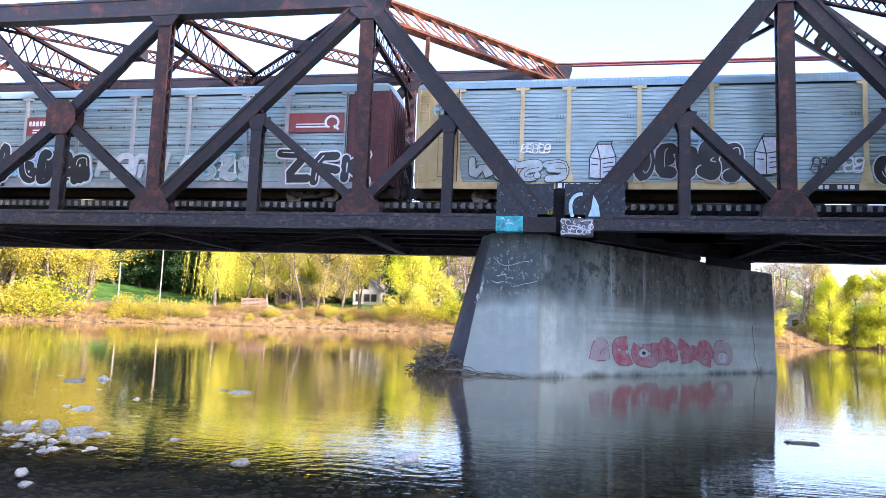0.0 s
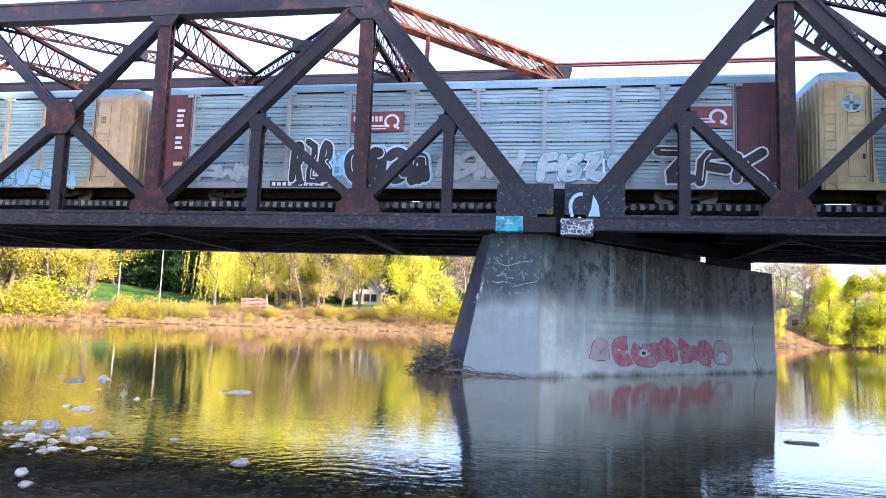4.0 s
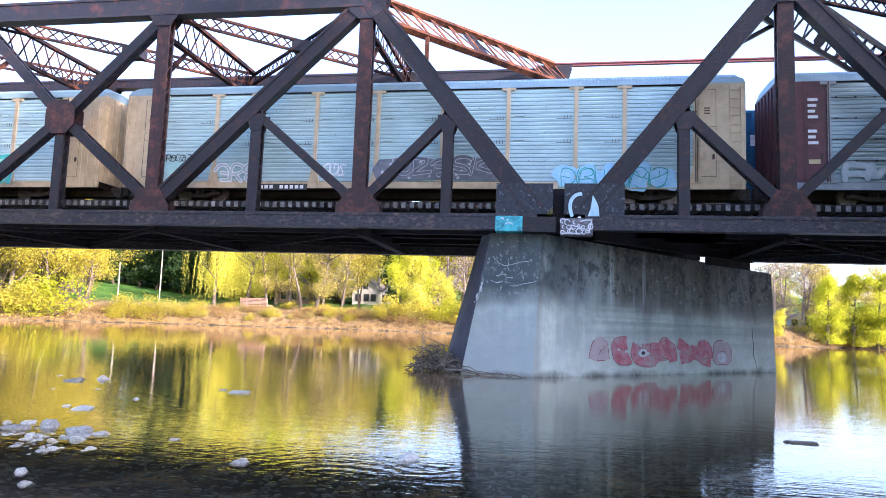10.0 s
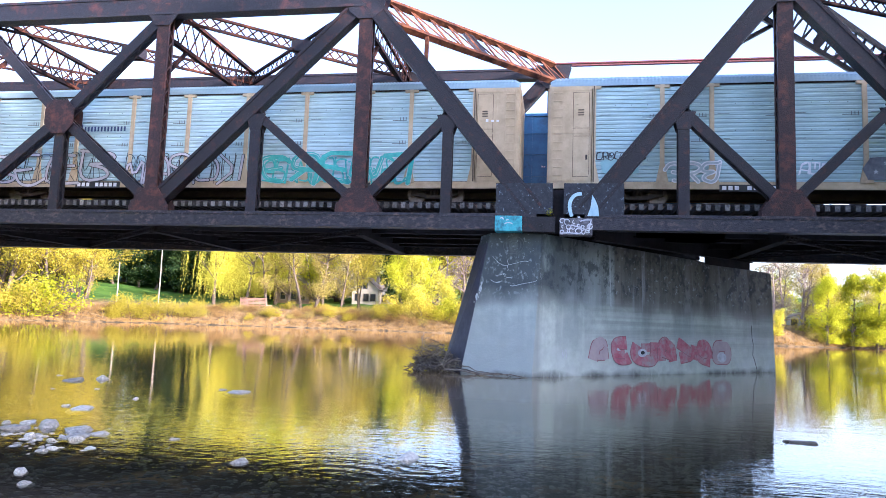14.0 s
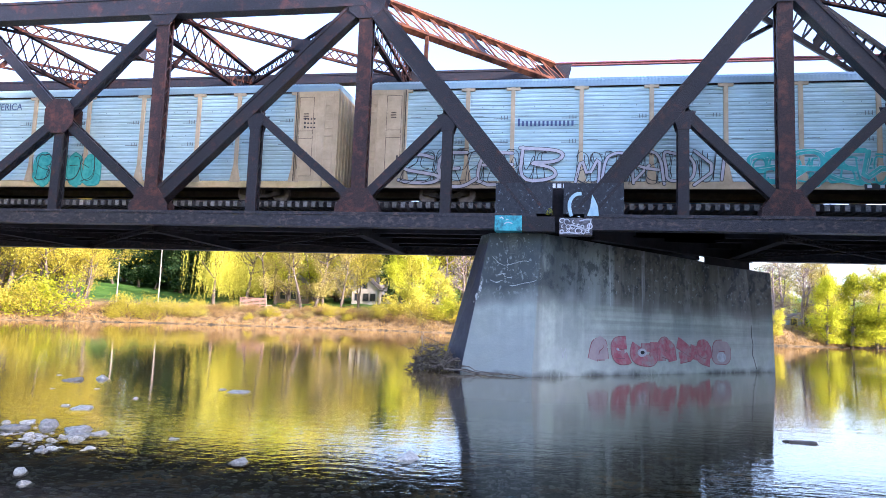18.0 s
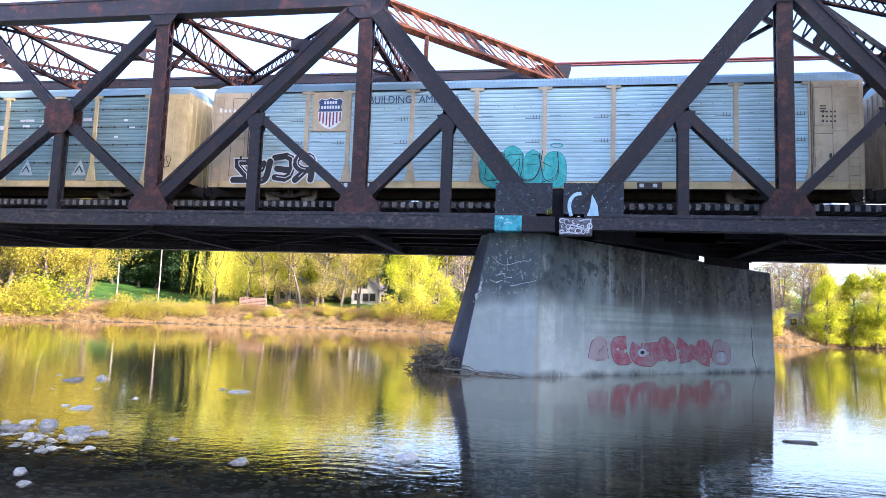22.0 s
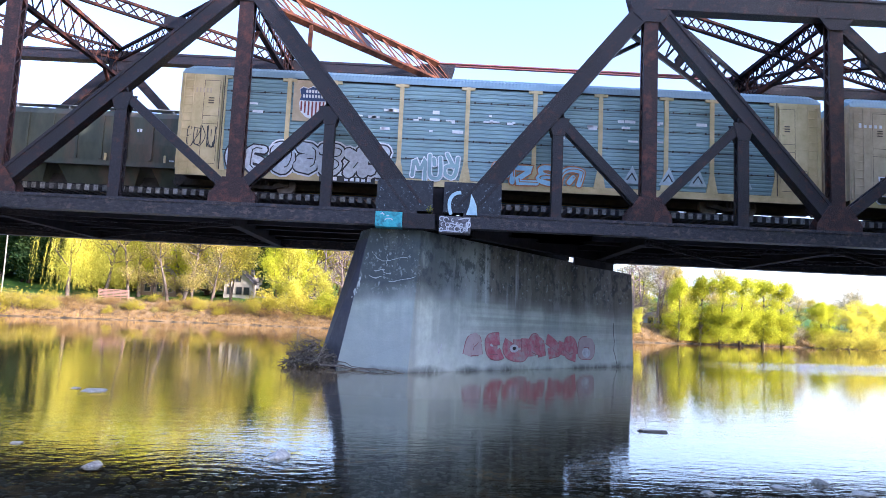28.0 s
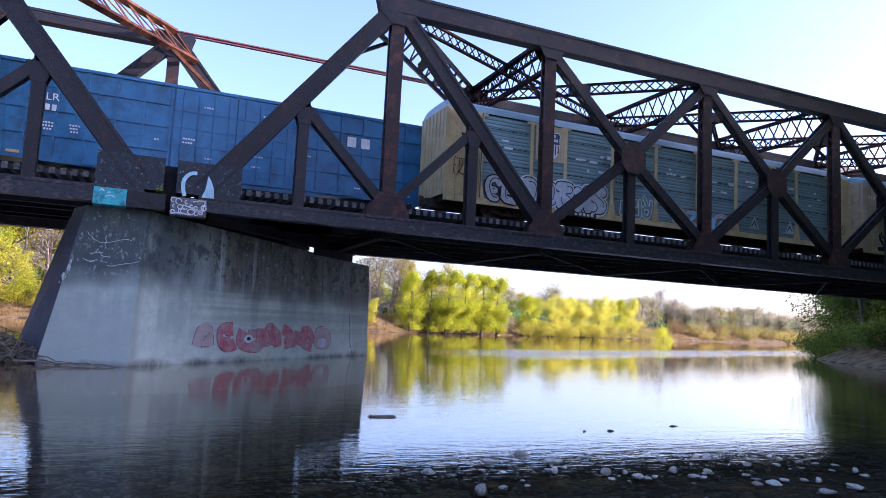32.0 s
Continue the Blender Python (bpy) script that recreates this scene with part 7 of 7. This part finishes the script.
for x, y, s, k in ((-64.6, 76.0, 2.3, "green"), (-65.8, 75.2, 1.9, "yellow"), (-57.8, 82.6, 1.35, "yellow"), (-56.4, 83.6, 1.5, "yellow"), (-54.6, 85.2, 1.3, "yellow"), (-53.0, 86.6, 1.1, "olive"), (-51.5, 87.5, 1.2, "yellow"), (-50.2, 88.2, 1.0, "olive"), (-68, 73.6, 1.6, "yellow"), (-71, 70.5, 1.8, "yellow"), (-61.4, 79.6, 0.8, "brush"),
                   (-24.5, 97.0, 1.2, "yellow"), (-22.6, 97.4, 1.5, "yellow"), (-20.8, 97.2, 1.1, "olive"), (-19.0, 97.8, 1.6, "yellow"), (-17.2, 97.4, 1.2, "yellow"), (-15.2, 98.0, 1.5, "green"), (-13.2, 98.2, 1.3, "yellow"), (-26.8, 97.0, 0.9, "olive"), (-29.5, 96.6, 1.0, "brush"),
                   (-11, 99.5, 1.5, "yellow"), (-7, 100, 1.3, "green"), (36.5, 102.5, 1.3, "yellow"), (62, 103.5, 1.4, "yellow"), (69, 104, 1.5, "yellow"), (77, 106, 1.5, "yellow"), (84, 108, 1.5, "olive"), (95, 113, 1.6, "olive"), (103, 117, 1.6, "green"),
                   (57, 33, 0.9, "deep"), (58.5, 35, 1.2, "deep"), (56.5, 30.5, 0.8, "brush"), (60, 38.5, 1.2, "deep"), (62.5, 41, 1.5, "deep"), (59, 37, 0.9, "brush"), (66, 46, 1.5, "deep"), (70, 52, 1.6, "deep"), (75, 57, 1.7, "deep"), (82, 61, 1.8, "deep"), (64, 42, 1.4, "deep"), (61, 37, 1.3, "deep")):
    bush(k, x, y, s, rb)
for i in range(70):
    x = rb.uniform(-72, 30)
    yy = float(np.interp(x, [p[0] for p in FAR[3:]], [p[1] for p in FAR[3:]]))
    bush(rb.choice(("brush", "brush", "brush", "olive")), x, yy + rb.uniform(2.5, 6.0), rb.uniform(0.35, 0.75), rb)

for i in range(90):
    x = rb.uniform(-66, -8)
    yy = float(np.interp(x, [p[0] for p in FAR[3:]], [p[1] for p in FAR[3:]])) + rb.uniform(2.6, 7)
    bush(rb.choice(("olive", "brush", "brush", "yellow")), x, yy, rb.uniform(0.35, 0.7), rb)
for i in range(20):
    x = rb.uniform(-46, 20)
    yy = float(np.interp(x, [p[0] for p in FAR[3:]], [p[1] for p in FAR[3:]])) + rb.uniform(6, 9) + (rb.uniform(4, 12) if i % 3 == 0 else 0)
    if -0.335 < x / yy < -0.20 and yy > 100:
        continue
    bush(rb.choice(("olive", "brush", "brush", "yellow")), x, yy, rb.uniform(0.45, 0.9), rb)
for i in range(34):
    x = rb.uniform(26, 100)
    yy = float(np.interp(x, [p[0] for p in FAR[3:]], [p[1] for p in FAR[3:]]))
    bush(rb.choice(("yellow", "olive", "olive")), x, yy + rb.uniform(1.2, 5), rb.uniform(0.6, 1.1), rb)

for i in range(44):
    x = 96 + i * 3.4 + rb.uniform(-1, 1)
    if 114 < x < 123:
        continue
    yy = float(np.interp(x, [p[0] for p in FAR[3:]], [p[1] for p in FAR[3:]]))
    bush(rb.choice(("olive", "olive", "olive", "brush")), x, yy + rb.uniform(1.5, 5.5), rb.uniform(1.0, 2.0), rb)

# dead stalks, roots and dry grass over the earth bank
rs = np.random.RandomState(3)
xs = rs.uniform(-74, 230, 60000)
ys = np.interp(xs, [p[0] for p in FAR[3:]], [p[1] for p in FAR[3:]]) + np.abs(rs.normal(0, 4.0, len(xs))) + 0.25
zs = heights(np.column_stack([xs, ys]))
v, f = leaf_quads(np.column_stack([xs, ys, zs + 0.10]), 0.16, rs, 0.55)
solo("bank_brush", mesh_np("bank_brush", v, f, leaf_brush), leaf_brush, "dry stalks and dead grass over the earth bank", "dry grass", kind="stuff")

# ---- houses and yard things on the far bank ----
cream = plain("cream_siding", (0.50, 0.46, 0.38))
roof_grey = plain("grey_shingles", (0.16, 0.15, 0.15), 0.9)
glass_dark = plain("dark_window_glass", (0.03, 0.035, 0.04), 0.1)
deck_wood = plain("red_brown_deck_wood", (0.34, 0.20, 0.14), 0.8)
pole_white = plain("pale_pole_paint", (0.27, 0.25, 0.20))


def house(x, y, w, d, hw, hr, wall_m, label):
    z = ground_z(x, y) - 0.2
    h = thing("house", label, "house", "far houses", at=pose(x, y, z))
    part("wall", Mesh().plate([(-w / 2, 0), (w / 2, 0), (w / 2, hw), (0, hw + hr), (-w / 2, hw)], -d / 2, d / 2), wall_m, h)
    for s in (-1, 1):
        part("roof", Mesh().beam((s * (w / 2 + 0.4), 0, hw - 0.25), (0, 0, hw + hr + 0.12), 0.16, d + 0.8), roof_grey, h)
    for q, zz, ww, hh in ((-w * 0.28, hw * 0.45, 0.9, 1.2), (w * 0.05, hw * 0.45, 0.9, 1.2), (w * 0.32, hw * 0.45, 0.9, 1.2), (0, hw + hr * 0.25, 0.8, 1.0)):
        wd = part("window", Mesh().box(q - ww / 2 - 0.1, q + ww / 2 + 0.1, -d / 2 - 0.06, -d / 2 + 0.02, zz - hh / 2 - 0.1, zz + hh / 2 + 0.1), pole_white, h)
        part("pane", Mesh().box(q - ww / 2, q + ww / 2, -d / 2 - 0.08, -d / 2 - 0.055, zz - hh / 2, zz + hh / 2), glass_dark, wd)
    part("chimney", Mesh().box(w * 0.2, w * 0.2 + 0.6, -0.3, 0.3, hw + hr * 0.3, hw + hr + 0.7), roof_grey, h)
    return h


house(-32.3, 116, 4.6, 8, 2.8, 1.9, cream, "cream gabled house behind trees on the far bank")
house(-28.0, 117.5, 5.2, 6, 2.4, 1.0, plain("grey_siding", (0.30, 0.31, 0.31)), "low grey house annex on the far bank")
house(-44.5, 113, 6.0, 7, 3.0, 2.0, plain("brown_siding", (0.20, 0.14, 0.10)), "brown house behind the willow trees")
house(37.6, 112, 4.6, 4, 1.7, 0.5, plain("dusty_blue_siding", (0.20, 0.25, 0.30)), "low dusty blue cabin among trees on the far bank")
house(127, 156, 5.0, 6, 3.6, 1.4, plain("white_siding", (0.50, 0.54, 0.58)), "tall white house far down the bank")
dk = thing("wooden_deck", "red-brown wooden deck with a railing at the bank", "deck", at=pose(-45.6, 97.8, ground_z(-45.6, 97.8)))
part("deck_floor", Mesh().box(-2.2, 2.2, -1, 1, 0.5, 0.65), deck_wood, dk)
for q in np.linspace(-2.1, 2.1, 5):
    part("deck_post", Mesh().box(q - 0.06, q + 0.06, -1.0, -0.88, -0.3, 1.65), deck_wood, dk)
for z in (0.75, 0.95, 1.15, 1.35, 1.55):
    part("deck_rail", Mesh().box(-2.2, 2.2, -1.05, -1.0, z, z + 0.13), deck_wood, dk)
for x, y, h, r in ((-61.5, 86.5, 6.2, 0.11), (-58.8, 92.5, 9.0, 0.10)):
    p = thing("pole", "pale weathered post standing on the bank", "pole", "poles", at=pose(x, y, ground_z(x, y) - 0.3))
    part("shaft", Mesh().tube([(0, 0, 0), (0.03, 0, h * 0.5), (0, 0, h)], [r, r * 0.9, r * 0.7], 10), pole_white, p)
sl = Mesh()
for q in range(5):
    sl.box(-1.6 + q * 0.66, -1.0 + q * 0.66, -0.5 - 0.1 * (q % 2), 0.4, -0.3, 0.35 + 0.12 * (q % 3))
solo("stone_blocks", sl, stone, "pale broken stone blocks at the water's edge", "stones", at=pose(-34.9, 94.2, 0.05))

# ---- stones in the shallows ----
def stone_mesh(seed, flat):
    bm = bmesh.new()
    bmesh.ops.create_icosphere(bm, subdivisions=3, radius=1)
    rc = random.Random(seed + 50)
    cuts = [(Vector((rc.gauss(0, 1), rc.gauss(0, 1), rc.gauss(0, 0.8))).normalized(), rc.uniform(0.55, 0.9)) for _ in range(9)]
    for q in bm.verts:
        k = 1 + 0.45 * noise.noise(q.co * 1.3 + Vector((seed * 7, 0, 0))) + 0.08 * noise.noise(q.co * 4.0 + Vector((0, seed * 5, 0)))
        for d, lim in cuts:
            over = q.co.dot(d) * k - lim
            if over > 0:
                q.co -= d * (over / k)
        q.co = Vector((q.co.x * k, q.co.y * k * 0.8, max(-0.6, q.co.z * k) * flat))
    me = bpy.data.meshes.new("stone")
    bm.to_mesh(me)
    bm.free()
    me.materials.append(stone)
    me.polygons.foreach_set("use_smooth", [True] * len(me.polygons))
    return me


STONES = [stone_mesh(i, (0.34, 0.46, 0.58, 0.25, 0.38, 0.30)[i]) for i in range(6)]


def put_stone(x, y, r, k, rgen):
    o = new("river_stone", STONES[k % 6])
    o.matrix_basis = pose(x, y, -r * 0.10, rgen.uniform(-6, 6), rgen.uniform(-6, 6), rgen.uniform(0, 360)) @ Matrix.Diagonal((r, r, r, 1))
    tagged(o, "pale grey rounded stone in shallow water", "stone", "river stones")


r9 = random.Random(8)
for x, y, r, k in ((-4.54, 9.55, 0.19, 1), (-8.3, 10.95, 0.30, 0), (-7.75, 10.85, 0.22, 4), (-8.05, 10.6, 0.25, 3), (-9.4, 10.8, 0.26, 0), (-9.7, 11.3, 0.22, 4), (-9.1, 11.2, 0.25, 2), (-7.65, 9.3, 0.13, 1), (-6.95, 8.1, 0.14, 2), (-6.45, 7.6, 0.13, 1), (-7.15, 9.7, 0.14, 5), (-6.4, 10.8, 0.13, 4), (-2.25, 10.65, 0.30, 1),
                   (-14.0, 17.9, 0.45, 3), (-13.2, 18.3, 0.22, 5), (-13.5, 18.7, 0.28, 1), (-10.05, 13.2, 0.32, 3), (-10.6, 13.5, 0.16, 5), (-8.5, 17.4, 0.40, 3), (-9.1, 17.7, 0.2, 5), (-10.0, 15.1, 0.12, 1), (-12.0, 16.4, 0.12, 5), (-13.0, 16.0, 0.10, 5), (-15.2, 19.0, 0.16, 3), (-16.4, 16.5, 0.14, 3),
                   (4.25, 8.3, 0.22, 2), (3.95, 9.45, 0.17, 1), (6.05, 10.35, 0.22, 2), (6.3, 9.75, 0.26, 0), (5.2, 9.95, 0.22, 0), (6.75, 8.9, 0.16, 2), (7.1, 8.55, 0.15, 1), (8.05, 8.35, 0.17, 5), (9.0, 7.7, 0.22, 0), (8.7, 7.75, 0.16, 4), (9.05, 8.25, 0.15, 3), (9.4, 7.15, 0.20, 4), (10.2, 7.2, 0.2, 0), (10.0, 7.7, 0.12, 2), (11.0, 8.2, 0.12, 3), (5.9, 9.2, 0.10, 4), (2.6, 7.4, 0.12, 1)):
    put_stone(x, y, r * (1.1 if r >= 0.25 and x < -7 else 0.72 if x > 0 else 0.9), k, r9)
for i in range(75):
    u = r9.gauss(0, 0.75)
    put_stone(-8.75 + u, 10.05 - 0.25 * u + r9.gauss(0, 0.42), r9.choice((0.04, 0.05, 0.06, 0.08, 0.11, 0.14)), i, r9)
for i in range(60):
    put_stone(r9.uniform(4.6, 11.8), 9.4 - 0.22 * 1 + r9.gauss(0, 0.8) - 0.05, r9.uniform(0.03, 0.11), i, r9)

# stony bed under the shallows
rs = np.random.RandomState(11)
N = 21000
px, py = rs.uniform(-14, 15, N), rs.uniform(4.6, 17.5, N)
pz = heights(np.column_stack([px, py]))
rim = np.array([(1, 0, 0), (0.5, 0.8, 0), (-0.5, 0.75, 0), (-1, 0, 0), (-0.5, -0.8, 0), (0.5, -0.75, 0)])
base = np.vstack([rim, rim * 0.72 + (0, 0, 1)])
tri = np.array([q for i in range(6) for q in ((i, (i + 1) % 6, 6 + i), ((i + 1) % 6, 6 + (i + 1) % 6, 6 + i))] + [(6, 7, 8), (6, 8, 9), (6, 9, 10), (6, 10, 11)])
rad = rs.uniform(0.03, 0.085, N)
ang = rs.uniform(0, 6.283, N)
ca, sa = np.cos(ang)[:, None], np.sin(ang)[:, None]
jit = base[None] * rs.uniform(0.85, 1.15, (N, 12, 1))
X = (jit[:, :, 0] * ca - jit[:, :, 1] * 0.7 * sa) * rad[:, None] + px[:, None]
Y = (jit[:, :, 0] * sa + jit[:, :, 1] * 0.7 * ca) * rad[:, None] + py[:, None]
Z = np.minimum(jit[:, :, 2] * rad[:, None] * 0.30 + pz[:, None] - 0.005, -0.012)
F = (tri[None] + 12 * np.arange(N)[:, None, None]).reshape(-1, 3)
solo("bed_stones", mesh_np("bed_stones", np.stack([X, Y, Z], -1).reshape(-1, 3), F, bed_stone), bed_stone, "dark flat stones on the river bed under shallow water", "stones", kind="stuff")

# floating timber
for x, y, w, a in ((8.76, 12.32, 0.055, 20), (9.42, 12.29, 0.085, -5), (11.56, 12.70, 0.13, 4)):
    ch = thing("wood_chip", "small dark wet wood chip afloat on the river", "driftwood", "floating chips", at=pose(x, y, 0.0, 0, 0, a))
    part("chip", Mesh().tube([(-w, 0, 0.0), (-w * 0.2, 0.01, 0.02), (w, 0, 0.005)], [0.010, 0.020, 0.008], 6), drift, ch)
lg = thing("floating_plank", "dark wet broken plank afloat on the river", "driftwood", at=pose(4.95, 14.67, 0.0, 0, 0, -3) @ Matrix.Diagonal((0.84, 0.9, 0.6, 1)))
part("plank", Mesh().add([(-0.30, -0.09, -0.05), (0.36, -0.09, -0.05), (0.36, 0.09, -0.05), (-0.30, 0.09, -0.05), (-0.28, -0.08, 0.05), (0.30, -0.08, 0.065), (0.30, 0.08, 0.065), (-0.28, 0.08, 0.05)], [(3, 2, 1, 0), (4, 5, 6, 7), (0, 1, 5, 4), (1, 2, 6, 5), (2, 3, 7, 6), (3, 0, 4, 7)]), drift, lg)
part("splinter", Mesh().tube([(-0.42, 0, 0.0), (-0.35, 0, 0.03), (-0.28, 0, 0.02)], [0.03, 0.045, 0.04], 6), drift, lg)

# ---- driftwood caught on the pier ----
pile = thing("driftwood_pile", "tangled grey driftwood branches caught against the pier", "driftwood", at=pose(-4.75, 28.0, 0))
rd = random.Random(17)
sticks = []
for s in range(6):
    q = Mesh()
    pts = limb_path(rd, (0, 0, 0), (1, 0, 0), 1.0, 6, 0.22, 0.0)
    q.tube(pts, [0.022 * (1 - 0.6 * i / 6) for i in range(7)], 5)
    for _ in range(2):
        q.tube(limb_path(rd, pts[rd.randint(2, 4)], (0.6, rd.uniform(-.6, .6), rd.uniform(-.6, .6)), 0.4, 3, 0.3, 0), [0.010, 0.008, 0.006, 0.003], 4)
    sticks.append(q.data("branch", drift))
for i in range(230):
    a = rd.uniform(0, 6.28)
    r = rd.uniform(0, 1.0) ** 0.6
    L = rd.uniform(0.5, 1.35)
    z = rd.uniform(-0.05, 1.05 * (1 - r) + 0.2)
    o = part("branch", rd.choice(sticks), drift, pile)
    k = rd.uniform(0.6, 1.9)
    yaw = rd.uniform(0, 360)
    o.matrix_basis = pose(r * math.cos(a) * 0.95 - 0.15 - L * 0.5 * math.cos(radians(yaw)), r * math.sin(a) * 0.6 - L * 0.5 * math.sin(radians(yaw)), z, rd.uniform(0, 360), rd.uniform(-40, 25), yaw) @ Matrix.Diagonal((L, k, k, 1))
for (x0, y0, x1, y1, r, z0, z1) in ((-4.4, 27.35, -0.9, 26.55, 0.045, 0.10, 0.03), (-3.9, 27.25, -1.6, 26.75, 0.035, 0.14, 0.05), (-5.8, 28.3, -6.4, 28.0, 0.03, 0.8, 1.0), (-3.6, 27.2, -2.2, 26.7, 0.025, 0.3, 0.02)):
    m = Mesh().tube([Vector((x0 + 4.75, y0 - 28, z0)).lerp(Vector((x1 + 4.75, y1 - 28, z1)), k / 5) + Vector((0, 0, 0.05 * math.sin(k * 2.1))) for k in range(6)], [r * (1 - 0.12 * k) for k in range(6)], 6)
    part("long_branch", m, drift, pile)
m = Mesh()
weed = new("weed_tuft", bush_mesh(41, leaf_green, 160, 0.13)[1])
weed.matrix_basis = pose(-0.22, 26.62, 6.42) @ Matrix.Diagonal((0.11, 0.08, 0.16, 1))
tagged(weed, "small green weed growing from the bridge joint", "plant")


def motions():
    for k, car in enumerate(cars):
        x = LEAD - PITCH * k
        walk(car, [(t, pose(x + q, TRACK1, RAIL)) for t, q in ROWS])


motions()
